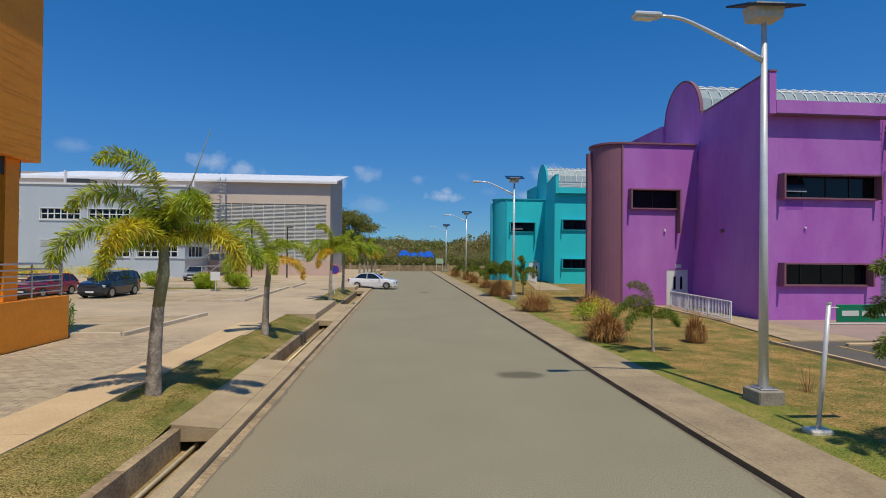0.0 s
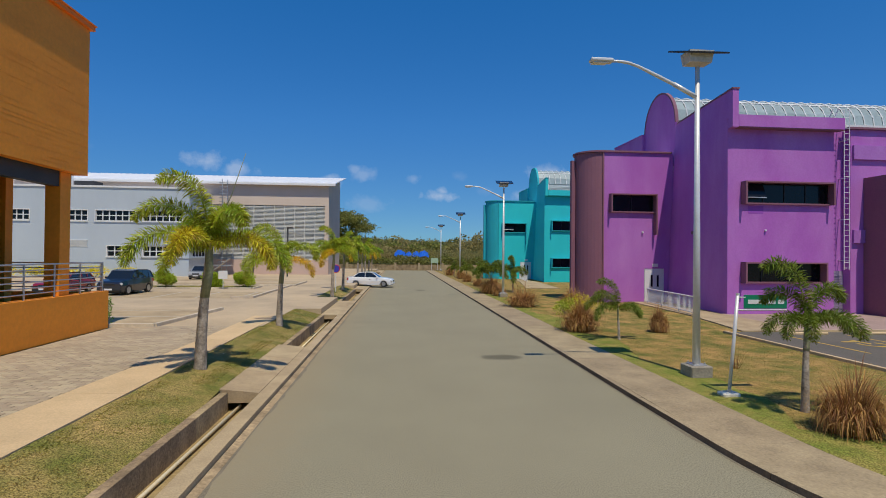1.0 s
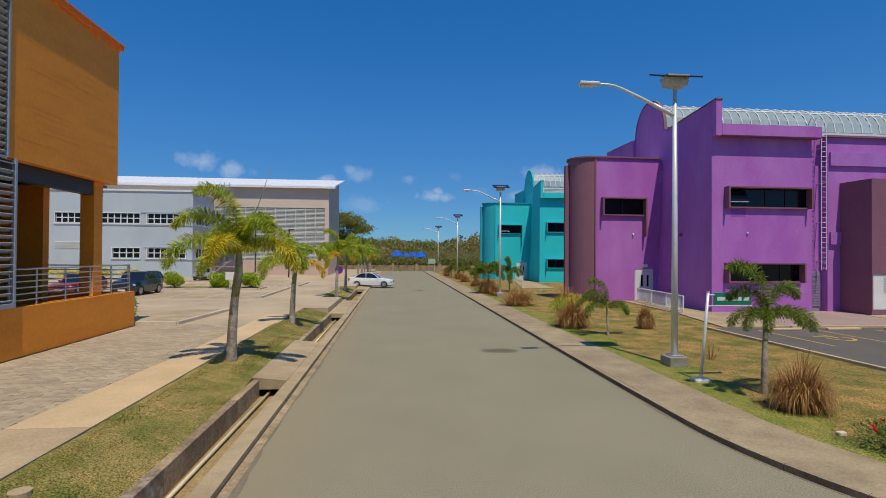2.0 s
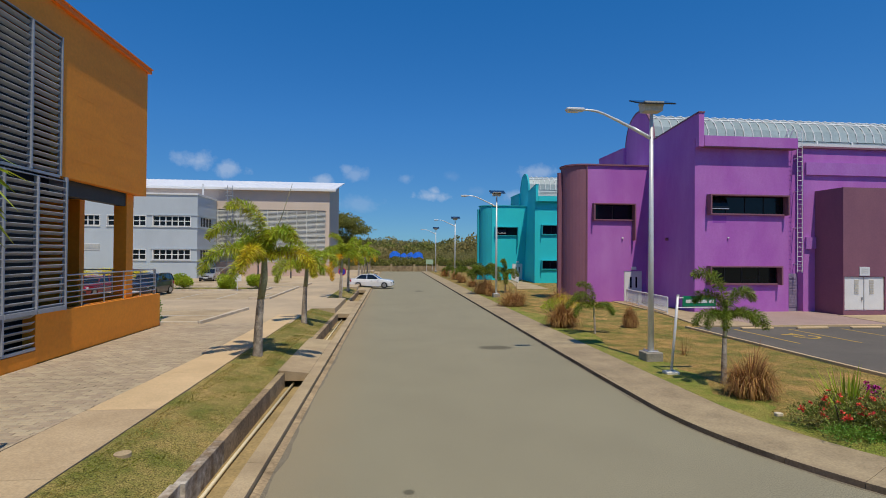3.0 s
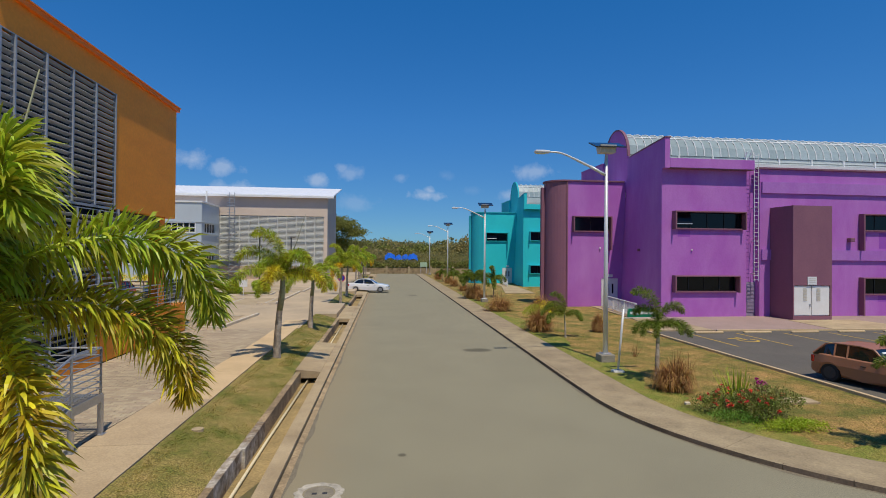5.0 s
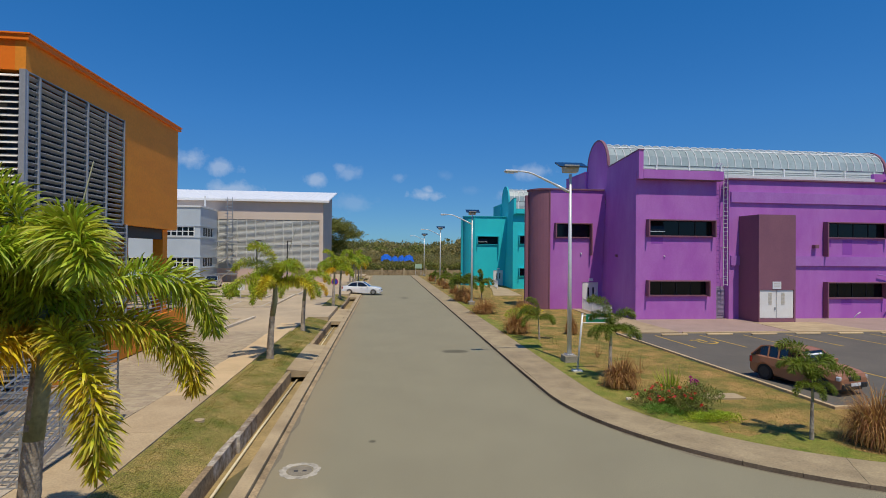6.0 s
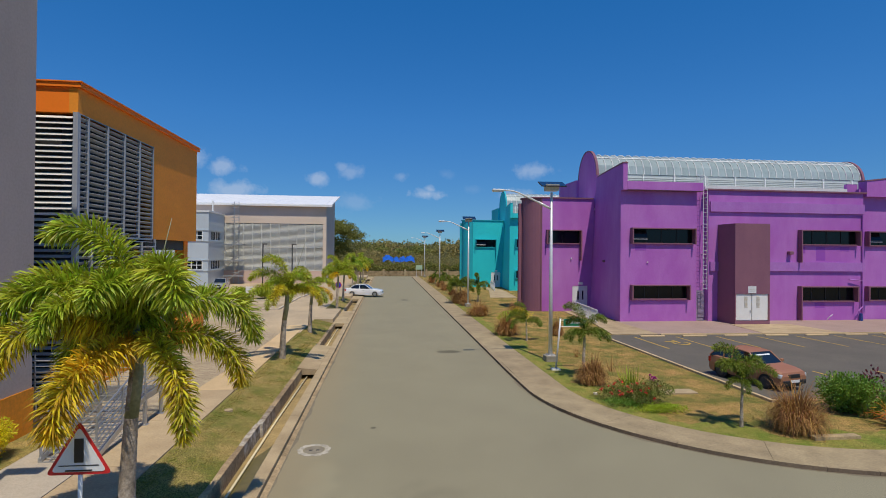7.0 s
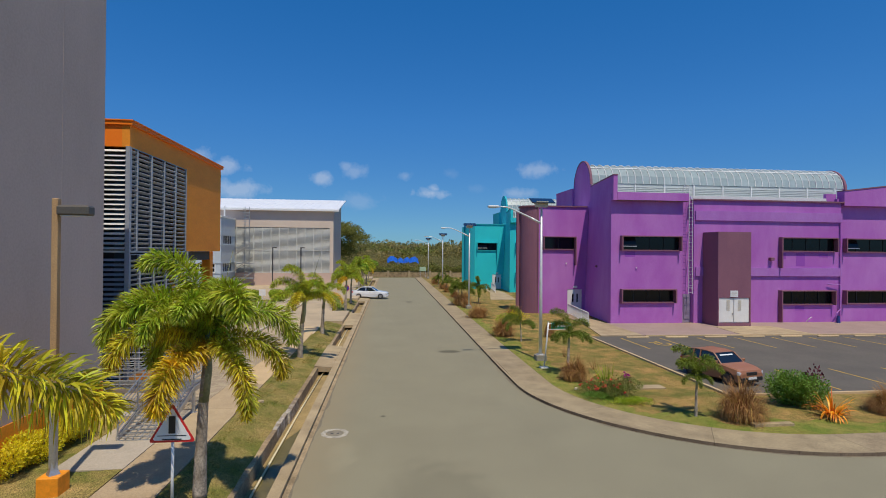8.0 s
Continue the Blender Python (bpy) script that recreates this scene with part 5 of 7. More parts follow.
def steel_ramp():
    B = Vector((-8.4, -2.0, LEFT))
    ob = thing("access_ramp", "galvanised steel grating ramp with rails up to a landing", "ramp", Matrix.Translation(B))

    def deck(z_of, x0, x1, y0, y1, nm):
        sh = Shape()
        for y in steps(y0, y1, 0.16):
            z = z_of(y)
            sh.box(x0, x1, y - 0.012, y + 0.012, z - 0.03, z)
        for x in steps(x0, x1, 0.22):
            for a, b in zip(steps(y0, y1, 1.0)[:-1], steps(y0, y1, 1.0)[1:]):
                sh.add([(x - 0.01, a, z_of(a) - 0.03), (x + 0.01, a, z_of(a) - 0.03), (x + 0.01, b, z_of(b) - 0.03), (x - 0.01, b, z_of(b) - 0.03),
                        (x - 0.01, a, z_of(a)), (x + 0.01, a, z_of(a)), (x + 0.01, b, z_of(b)), (x - 0.01, b, z_of(b))],
                       [(0, 3, 2, 1), (4, 5, 6, 7), (0, 1, 5, 4), (1, 2, 6, 5), (2, 3, 7, 6), (3, 0, 4, 7)])
        part(nm, sh, M_STEEL, ob)

    rise = lambda y: 0.02 + 0.86 * max(0.0, min(1.0, y / 2.6))
    deck(rise, 0.0, 1.25, 0.0, 2.6, "ramp_grating")
    deck(lambda y: 0.88, -2.5, 1.25, 2.62, 3.75, "landing_grating")
    for x in (0.0, 1.25):
        part("stringer", Shape().add([(x - 0.03, 0, -0.02), (x + 0.03, 0, -0.02), (x + 0.03, 2.6, 0.72), (x - 0.03, 2.6, 0.72), (x - 0.03, 0, 0.1), (x + 0.03, 0, 0.1), (x + 0.03, 2.6, 0.9), (x - 0.03, 2.6, 0.9)],
                                     [(0, 3, 2, 1), (4, 5, 6, 7), (0, 1, 5, 4), (1, 2, 6, 5), (2, 3, 7, 6), (3, 0, 4, 7)]), M_STEEL, ob)
    part("landing_beam", Shape().box(-2.5, 1.28, 2.6, 2.66, 0.72, 0.85).box(-2.5, 1.28, 3.7, 3.77, 0.72, 0.85).box(1.22, 1.29, 2.6, 3.77, 0.72, 0.9), M_STEEL, ob)
    for x, y in ((1.25, 2.63), (1.25, 3.73), (0.0, 2.63), (-2.4, 3.73), (-2.4, 2.63)):
        part("leg", Shape().box(x - 0.045, x + 0.045, y - 0.045, y + 0.045, 0.0, 0.85), M_STEEL, ob)
        part("base_plate", Shape().box(x - 0.09, x + 0.09, y - 0.09, y + 0.09, 0.0, 0.015), M_STEEL, ob)
    runs = [[(1.25, 0.05), (1.25, 1.3), (1.25, 2.63), (1.25, 3.73)], [(0.0, 0.05), (0.0, 1.3), (0.0, 2.63)], [(1.25, 3.73), (0.0, 3.73), (-1.2, 3.73), (-2.4, 3.73)], [(0.0, 2.63), (-1.2, 2.63), (-2.4, 2.63)]]
    for run in runs:
        for x, y in run:
            z = rise(y)
            part("post", Shape().tube([(x, y, z - 0.05), (x, y, z + 1.02)], 0.026, 8), M_STEEL, ob)
        for (x0, y0), (x1, y1) in zip(run[:-1], run[1:]):
            for h in (0.14, 0.28, 0.42, 0.56, 0.70, 0.86, 1.02):
                part("rail", Shape().tube([(x0, y0, rise(y0) + h), (x1, y1, rise(y1) + h)], 0.013 if h < 1 else 0.024, 6), M_STEEL, ob)


steel_ramp()


def far_block():
    B = Vector((-26.0, 62.0, LEFT))
    ob = thing("office_building", "pale blue-grey office wing with strip windows beside a taller louvred hall", "building", Matrix.Translation(B))

    def bp(nm, sh, mat, parent=None, lab=""):
        sh.v = [(x - B.x, y - B.y, z - B.z) for x, y, z in sh.v]
        return part(nm, sh, mat, parent or ob, lab)

    front, east = 62.0, -25.0
    wins = [(x0, x1, 7.12, 8.3) for x0, x1 in ((-30.35, -25.85), (-35.75, -31.25), (-40.95, -36.7), (-47.5, -43.2), (-54.0, -49.5))]
    wins += [(-30.3, -25.85, 2.87, 4.05), (-34.4, -31.2, 2.87, 4.05), (-54.0, -49.5, 2.87, 4.05)]
    bp("wall", pierced(Shape(), -62, east, 0.2, 11.05, wins, front, front + 0.35), M_GREYBLUE)
    ew = [(63.2, 67.6, 2.87, 4.05), (63.2, 67.6, 7.12, 8.3)]
    bp("wall", pierced(Shape(), front + 0.35, 69.4, 0.2, 11.05, ew, east - 0.35, east, "y"), M_GREYBLUE)
    bp("coping", Shape().box(-62, east + 0.12, front - 0.12, front + 0.4, 11.055, 11.27).box(east - 0.4, east + 0.12, front + 0.4, 69.4, 11.055, 11.27), M_WHITE)
    for z in (2.62, 4.16, 6.86, 8.42):
        bp("string_course", Shape().box(-31.1 if z > 5 else -30.6, east + 0.08, front - 0.09, front - 0.004, z, z + 0.1).box(east + 0.004, east + 0.09, front, 69.4, z, z + 0.1), M_GREYBLUE)
    vent = bp("vent_louvre", Shape().box(-40.95, -36.6, front - 0.05, front - 0.003, 3.95, 4.02).box(-40.95, -36.6, front - 0.05, front - 0.003, 4.7, 4.77), M_WHITE)
    for k in range(6):
        bp("slat", Shape().box(-40.9, -36.65, front - 0.045, front - 0.003, 4.05 + k * 0.11, 4.12 + k * 0.11), M_SLAT_HALL, vent)

    def window(x0, x1, z0, z1):
        w = bp("window", Shape().box(x0 - 0.12, x1 + 0.12, front - 0.12, front - 0.085, z0 - 0.16, z0 - 0.02).box(x0 - 0.1, x0, front - 0.05, front + 0.2, z0, z1).box(x1, x1 + 0.1, front - 0.05, front + 0.2, z0, z1).box(x0 - 0.1, x1 + 0.1, front - 0.05, front + 0.2, z1, z1 + 0.1), M_WHITE)
        n = round((x1 - x0) / 0.72)
        for i in range(n):
            a, b = x0 + (x1 - x0) * i / n, x0 + (x1 - x0) * (i + 1) / n
            bp("pane", Shape().box(a + 0.05, b - 0.05, front + 0.14, front + 0.17, z0 + 0.04, z1 - 0.04), M_GLASS, w)
        for i in range(n + 1):
            a = x0 + (x1 - x0) * i / n
            bp("glazing_bar", Shape().box(max(x0, a - 0.06), min(x1, a + 0.06), front + 0.08, front + 0.135, z0, z1), M_WHITE, w)
        bp("transom", Shape().box(x0, x1, front + 0.078, front + 0.137, (z0 + z1) / 2 - 0.05, (z0 + z1) / 2 + 0.05), M_WHITE, w)

    for w in wins:
        window(*w)
    for y0, y1, z0, z1 in ew:
        w = bp("window", Shape().box(east - 0.2, east - 0.15, y0, y1, z0, z1), M_GLASS)
        for i in range(5):
            y = y0 + (y1 - y0) * i / 4
            bp("glazing_bar", Shape().box(east - 0.14, east - 0.08, max(y0, y - 0.06), min(y1, y + 0.06), z0, z1), M_WHITE, w)
    # taller louvred hall behind
    f2, e2 = 69.6, -9.3
    bp("hall_wall", Shape().box(-62, e2, f2, f2 + 0.4, 11.05, 12.75), M_TAUPE)
    bp("hall_wall", Shape().box(-27, e2, f2 - 0.03, f2 + 0.4, 9.95, 11.045), M_BEIGE)
    bp("hall_wall", Shape().box(-27, e2, f2, f2 + 0.4, 0.2, 2.45), M_SALMON)
    bp("hall_wall", Shape().box(e2 - 0.55, e2, f2 - 0.03, f2 + 0.4, 2.45, 9.95), M_BEIGE)
    bp("hall_wall", Shape().box(-27, -26.3, f2, f2 + 0.4, 2.45, 9.95), M_BEIGE)
    def roof_z(y):
        return 12.86 + 0.19 * (y - (f2 - 0.9))

    gable = [(f2 + 0.4, 0.2), (84.0, 0.2), (84.0, roof_z(84.0) - 0.06), (f2 + 0.4, roof_z(f2 + 0.4) - 0.06)]
    gs = Shape().add([(x, y, z) for x in (e2 - 0.35, e2 - 0.002) for y, z in gable], [(3, 2, 1, 0), (4, 5, 6, 7), (0, 1, 5, 4), (1, 2, 6, 5), (2, 3, 7, 6), (3, 0, 4, 7)])
    bp("hall_wall", gs, M_TAUPE)
    bp("hall_wall", Shape().box(-62, e2 - 0.36, 83.6, 84.0, 0.2, roof_z(83.6) - 0.06), M_TAUPE)
    bp("dark_core", Shape().box(-26.3, e2 - 0.55, f2 + 0.32, f2 + 0.4, 2.45, 9.95), M_SLAT)
    n = 12
    for i in range(n):
        a, b = -26.3 + (e2 - 0.55 + 26.3) * i / n, -26.3 + (e2 - 0.55 + 26.3) * (i + 1) / n
        fr = bp("louvre_screen", Shape().box(a, a + 0.09, f2 - 0.06, f2 + 0.2, 2.45, 9.95).box(a + 0.09, b, f2 - 0.04, f2 + 0.2, 6.1, 6.2), M_SLAT_HALL)
        sl = Shape()
        for k in range(41):
            sl.box(a + 0.09, b, -0.12, 0.12, -0.012, 0.012, Matrix.Translation((0, f2 + 0.1, 2.57 + k * 0.18)) @ Matrix.Rotation(radians(40), 4, "X"))
        bp("slats", sl, M_SLAT_HALL, fr)
    # single-pitch sheeted roof rising away from the louvres, with standing seams
    e3, y0, y1 = e2 + 0.95, f2 - 0.5, 84.4
    roof = Shape().add([(-50, y0, roof_z(y0)), (e3, y0, roof_z(y0)), (e3, y1, roof_z(y1)), (-50, y1, roof_z(y1)), (-50, y0, roof_z(y0) + 0.14), (e3, y0, roof_z(y0) + 0.14), (e3, y1, roof_z(y1) + 0.14), (-50, y1, roof_z(y1) + 0.14)],
                       [(0, 3, 2, 1), (4, 5, 6, 7), (0, 1, 5, 4), (1, 2, 6, 5), (2, 3, 7, 6), (3, 0, 4, 7)])
    bp("roof", roof, M_ROOF)
    seams = Shape()
    for i in range(46):
        x = e3 - 0.05 - i * 0.9
        seams.add([(x - 0.03, y0, roof_z(y0) + 0.139), (x + 0.03, y0, roof_z(y0) + 0.139), (x + 0.03, y1, roof_z(y1) + 0.139), (x - 0.03, y1, roof_z(y1) + 0.139), (x, y0, roof_z(y0) + 0.19), (x, y1, roof_z(y1) + 0.19)],
                  [(0, 4, 5, 3), (1, 2, 5, 4), (0, 1, 4)])
    bp("roof_seams", seams, M_ROOF)
    bp("gutter", Shape().box(-50, e3, y0 - 0.16, y0 - 0.003, 12.68, 12.95), M_WHITE)
    bp("soffit", Shape().box(-50, e3 - 0.05, y0, f2 - 0.004, 12.76, 12.84), M_TAUPE)
    bp("wing_roof", Shape().box(-62, east - 0.4, front + 0.4, f2 - 0.01, 10.6, 10.8), M_ROOF)
    bp("vent_stack", Shape().tube([(-40.8, 66, 10.75), (-40.8, 66, 13.3)], 0.14, 8), M_WHITE)
    bp("vent_stack", Shape().tube([(-25.9, 66.6, 10.75), (-25.9, 66.6, 13.1)], 0.12, 8), M_WHITE)
    bp("rooftop_unit", Shape().soft_box(-40.0, -37.6, 65, 67, 10.79, 12.2, 0.05), M_BEAM)
    # caged ladder and stair up the wing's flank
    lad = bp("caged_ladder", Shape().tube([(-23.3, 68.6, 0.5), (-23.3, 68.6, 13.2)], 0.05, 6).tube([(-22.6, 68.6, 0.5), (-22.6, 68.6, 13.2)], 0.05, 6), M_STEEL, lab="caged steel ladder")
    for k in range(24):
        z = 1.2 + k * 0.5
        bp("hoop", Shape().tube([(-23.3, 68.6, z), (-23.5, 68.0, z), (-22.95, 67.6, z), (-22.4, 68.0, z), (-22.6, 68.6, z)], 0.03, 4), M_STEEL, lad)
    for k in range(3):
        bp("stair_flight", Shape().box(-24.6, -21.6, 67.2, 68.2, 1.6 + k * 2.4, 1.75 + k * 2.4).tube([(-24.6, 67.2, 0.5 + k * 2.4), (-21.8, 67.2, 2.6 + k * 2.4)], 0.08, 4), M_STEEL)
    return ob


far_block()

# ---- street furniture ----


M_LAMP_FOOT = material("grey_cast_footing", (0.33, 0.295, 0.235), (0.20, 0.175, 0.135), 0.9, fine=22, broad=3.0, amount=0.9, bump=0.4, spread=0.2)


def street_lamp(at, group="solar street lamps"):
    lamp = thing("street_lamp", "tall grey solar street lamp on a concrete footing", "street lamp", at, group)
    part("footing", Shape().soft_box(-0.3, 0.3, -0.3, 0.3, -0.1, 0.3, 0.025), M_LAMP_FOOT, lamp)
    part("base_flange", Shape().soft_box(-0.2, 0.2, -0.2, 0.2, 0.3, 0.33, 0.008), M_STEEL, lamp)
    for x in (-0.15, 0.15):
        for y in (-0.15, 0.15):
            part("bolt", Shape().tube([(x, y, 0.33), (x, y, 0.38)], 0.02, 6), M_STEEL, lamp)
    part("pole", Shape().tube([(0, 0, 0.33), (0, 0, 4.0), (0, 0, 8.55)], [0.105, 0.085, 0.06], 16), M_POLE, lamp, smooth=True)
    arm = [(-0.05, 0, 7.72), (-0.6, 0, 8.0), (-1.2, 0, 8.27), (-1.7, 0, 8.49), (-1.95, 0, 8.57), (-2.15, 0, 8.60), (-2.3, 0, 8.61), (-2.5, 0, 8.605)]
    part("arm", Shape().tube(arm, [0.05] * 3 + [0.04] * 3 + [0.034] * 2, 10), M_POLE, lamp, smooth=True)
    part("sleeve", Shape().tube([(-0.7, 0, 8.05), (-0.05, 0, 7.72)], 0.062, 10), M_POLE, lamp, smooth=True)
    head = part("lamp_head", Shape().soft_box(-3.08, -2.44, -0.13, 0.13, 8.55, 8.66, 0.035), M_POLE, lamp)
    part("lens", Shape().soft_box(-3.03, -2.62, -0.1, 0.1, 8.515, 8.545, 0.01), M_LENS, head)
    bx = Shape().add([(-0.32, -0.2, 8.62), (0.3, -0.2, 8.62), (0.3, 0.2, 8.62), (-0.32, 0.2, 8.62), (-0.36, -0.24, 8.94), (0.34, -0.24, 8.94), (0.34, 0.24, 8.94), (-0.36, 0.24, 8.94)],
                     [(0, 3, 2, 1), (4, 5, 6, 7), (0, 1, 5, 4), (1, 2, 6, 5), (2, 3, 7, 6), (3, 0, 4, 7)])
    part("battery_box", bx, M_BATTERY, lamp)
    tilt = Matrix.Translation((0.05, 0.05, 8.98)) @ Matrix.Rotation(radians(-3), 4, "Z") @ Matrix.Rotation(radians(21), 4, "X")
    pn = part("solar_panel", Shape().box(-0.65, 0.65, -0.45, 0.45, -0.02, 0.02, tilt), M_BEAM, lamp)
    for i in range(2):
        part("panel_glass", Shape().box(-0.635 + i * 0.64, -0.005 + i * 0.64, -0.435, 0.435, 0.021, 0.027, tilt), M_PANEL, pn)
    return lamp


lamp_one = street_lamp(pose(8.2, 10.12, 0.1))
for x, y in ((8.34, 36.47), (8.88, 67.8), (8.87, 97.7)):
    copy_thing(lamp_one, pose(x, y, 0.1))

sign = thing("street_name_sign", "green street name plate on a leaning white post in the lawn", "sign", pose(7.8, 8.12, 0.12))
part("footing", Shape().soft_box(-0.22, 0.2, -0.16, 0.16, -0.05, 0.06, 0.03), material("chalky_footing", (0.80, 0.74, 0.62), (0.60, 0.53, 0.42), 0.85, fine=20, broad=3.0), sign, "white-painted concrete footing")
part("post", Shape().tube([(0, 0, 0.05), (0.1, 0, 1.1), (0.21, 0, 2.36)], 0.04, 10), M_POLE, sign, smooth=True)
part("cap", Shape().tube([(0.21, 0, 2.36), (0.212, 0, 2.4)], 0.045, 10), M_POLE, sign)
part("arm", Shape().tube([(0.2, 0, 2.0), (1.46, 0, 2.0)], 0.018, 6).tube([(0.21, 0, 2.3), (0.4, 0, 2.3)], 0.018, 6), M_POLE, sign)
plate = part("name_plate", Shape().soft_box(0.36, 1.46, -0.012, 0.012, 2.03, 2.36, 0.008), M_SIGN_GREEN, sign, "green enamel plate")
for a, b in ((0.46, 0.80), (0.86, 1.16), (1.22, 1.38)):
    part("lettering_bar", Shape().box(a, b, -0.018, -0.0125, 2.145, 2.245), M_SIGN_WHITE, plate)

warn = thing("warning_sign", "triangular red-bordered warning sign on a white post", "sign", pose(-5.07, -6.52, LEFT - 0.03))
part("post", Shape().tube([(0, 0, -0.05), (0, 0, 1.62)], 0.032, 10), M_WHITE, warn, smooth=True)
for r, y, mt, nm in ((0.57, 0.0, M_SIGN_RED, "border"), (0.475, -0.009, M_SIGN_WHITE, "face")):
    c = [(r * math.sin(radians(a)), r * math.cos(radians(a))) for a in (0, 120, 240)]
    pts3 = []
    for i in range(3):
        p, q, s = Vector(c[i - 1]), Vector(c[i]), Vector(c[(i + 1) % 3])
        for k in range(5):
            w = k / 4
            a, b = q + (p - q) * 0.09, q + (s - q) * 0.09
            pts3.append(a * (1 - w) ** 2 + q * 2 * w * (1 - w) + b * w * w)
    n = len(pts3)
    sh = Shape().add([(p.x, y - 0.035, p.y + 1.83) for p in pts3] + [(p.x, y - 0.027, p.y + 1.83) for p in pts3],
                     [tuple(range(n)), tuple(range(2 * n - 1, n - 1, -1))] + [(i, i + n, (i + 1) % n + n, (i + 1) % n) for i in range(n)])
    face = part(nm, sh, mt, warn)
part("symbol_bar", Shape().box(-0.07, 0.07, -0.051, -0.0445, 1.74, 2.12), M_BLACK, warn, "plain black upright bar")
part("symbol_bar", Shape().box(-0.3, 0.3, -0.050, -0.0445, 1.685, 1.70).box(-0.2, 0.2, -0.050, -0.0445, 1.6, 1.625), M_BLACK, warn)

disc = thing("no_parking_sign", "round blue and red roadside sign on a thin post", "sign", pose(-4.68, 37.5, 0.4))
part("post", Shape().tube([(0, 0, 0), (0, 0, 2.2)], 0.03, 8), M_WHITE, disc)
part("border", Shape().tube([(0, -0.03, 1.8), (0, -0.045, 1.8)], 0.33, 20), M_SIGN_RED, disc)
part("face", Shape().tube([(0, -0.046, 1.8), (0, -0.052, 1.8)], 0.27, 20), M_SIGN_BLUE, disc)
end_sign = thing("notice_sign", "small pale green notice board on two posts", "sign", pose(8.0, 102.6, 0.12))
for x in (-0.6, 0.6):
    part("post", Shape().tube([(x, 0, 0), (x, 0, 2.5)], 0.05, 6), M_POLE, end_sign)
part("board", Shape().box(-0.75, 0.75, -0.08, -0.052, 1.5, 2.5), material("pale_green_board", (0.42, 0.58, 0.40), None, 0.5, bump=0.0), end_sign)

post = thing("lamp_post", "square brown lamp post on a bright orange footing", "street lamp", pose(-8.2, -5.3, LEFT - 0.03))
part("footing", Shape().soft_box(-0.24, 0.24, -0.24, 0.24, -0.1, 0.44, 0.02), M_ORANGE_PLINTH, post)
part("base_shoe", Shape().tube([(0, 0, 0.44), (0, 0, 0.55), (0, 0, 0.72)], [0.17, 0.11, 0.08], 4), M_STEEL, post)
part("lower_shaft", Shape().box(-0.065, 0.065, -0.065, 0.065, 0.6, 2.1), M_STEEL, post)
part("shaft", Shape().soft_box(-0.07, 0.07, -0.07, 0.07, 2.1, 6.9, 0.01), M_TIMBER, post)
part("lamp_head", Shape().soft_box(0.07, 0.78, -0.16, 0.16, 6.5, 6.74, 0.04), M_HEADGREY, post)
part("lens", Shape().box(0.14, 0.72, -0.12, 0.12, 6.486, 6.499), M_LENS, post)

mh = thing("manhole", "round iron manhole cover in a pale chipped concrete collar", "manhole", pose(-2.16, -0.6, 0.0))
col, jag = Shape(), random.Random(17)
ring_v = []
for i in range(40):
    a0 = radians(i * 9)
    ro = 0.45 + jag.uniform(-0.035, 0.03)
    ring_v += [(q * math.cos(a0), q * math.sin(a0), z) for q, z in ((0.30, -0.05), (0.30, 0.008), (ro, 0.008), (ro + 0.01, -0.05))]
col.add(ring_v, [(i * 4 + k, (i + 1) % 40 * 4 + k, (i + 1) % 40 * 4 + k + 1, i * 4 + k + 1) for i in range(40) for k in range(3)])
part("collar", col, material("chipped_collar", (0.50, 0.45, 0.36), (0.22, 0.2, 0.16), 0.9, fine=12, broad=5, amount=1.0, bump=0.4), mh)
part("lid", Shape().tube([(0, 0, -0.05), (0, 0, 0.004)], 0.272, 24), material("rusty_iron_lid", (0.26, 0.225, 0.16), (0.17, 0.145, 0.105), 0.8, fine=30, broad=5, amount=0.8, bump=0.4), mh)
for x in (-0.13, 0.06):
    part("lifting_slot", Shape().box(x, x + 0.09, -0.05, 0.02, 0.0, 0.0075), M_BEAM, mh)
whole("access_hatch", Shape().tube([(-5.2, 2.0, 0.36), (-5.2, 2.0, 0.425)], 0.13, 16), M_CONC, "small round concrete access cap in the grass", "hatch")
ped = thing("valve_box", "small white-painted concrete valve box at the lawn's edge", "valve box", pose(7.95, 3.9, 0.12))
part("block", Shape().soft_box(-0.08, 0.08, -0.06, 0.06, -0.03, 0.05, 0.015), M_KERB_PALE, ped)

# fence wall and hedge across the road's end
fence = thing("boundary_wall", "low grey stone boundary wall with square piers", "wall", pose(0, END + 2.5, 0), kind="structure")
for i in range(26):
    x = -60 + i * 5.0
    part("pier", Shape().box(x - 0.22, x + 0.22, -0.25, 0.2, -0.2, 1.55), M_CONC, fence)
    part("panel", Shape().box(x + 0.225, x + 4.775, -0.1, 0.1, -0.2, 1.15), M_CONC_DARK, fence)
    part("rail", Shape().box(x + 0.225, x + 4.775, -0.03, 0.03, 1.3, 1.36), M_BEAM, fence)
posts_far = [(-13.5, 63.0), (-17.8, 63.5)]
for x, y in posts_far:
    pl = thing("lamp_post", "plain dark pole standing before the louvred hall", "street lamp", pose(x, y, LEFT))
    part("shaft", Shape().tube([(0, 0, -0.02), (0, 0, 6.2)], 0.09, 8), M_BEAM, pl)
    part("lamp_head", Shape().box(-0.1, 0.6, -0.12, 0.12, 6.05, 6.2), M_HEADGREY, pl)
pd = thing("parking_notice", "small grey notice plate on a post in the car park", "sign", pose(-13.7, 39.2, LEFT - 0.015))
part("post", Shape().tube([(0, 0, 0), (0, 0, 1.5)], 0.03, 8), M_POLE, pd)
part("plate", Shape().box(-0.35, 0.35, -0.05, -0.032, 0.85, 1.5), M_SLAT_PALE, pd)

# ---- cars ----


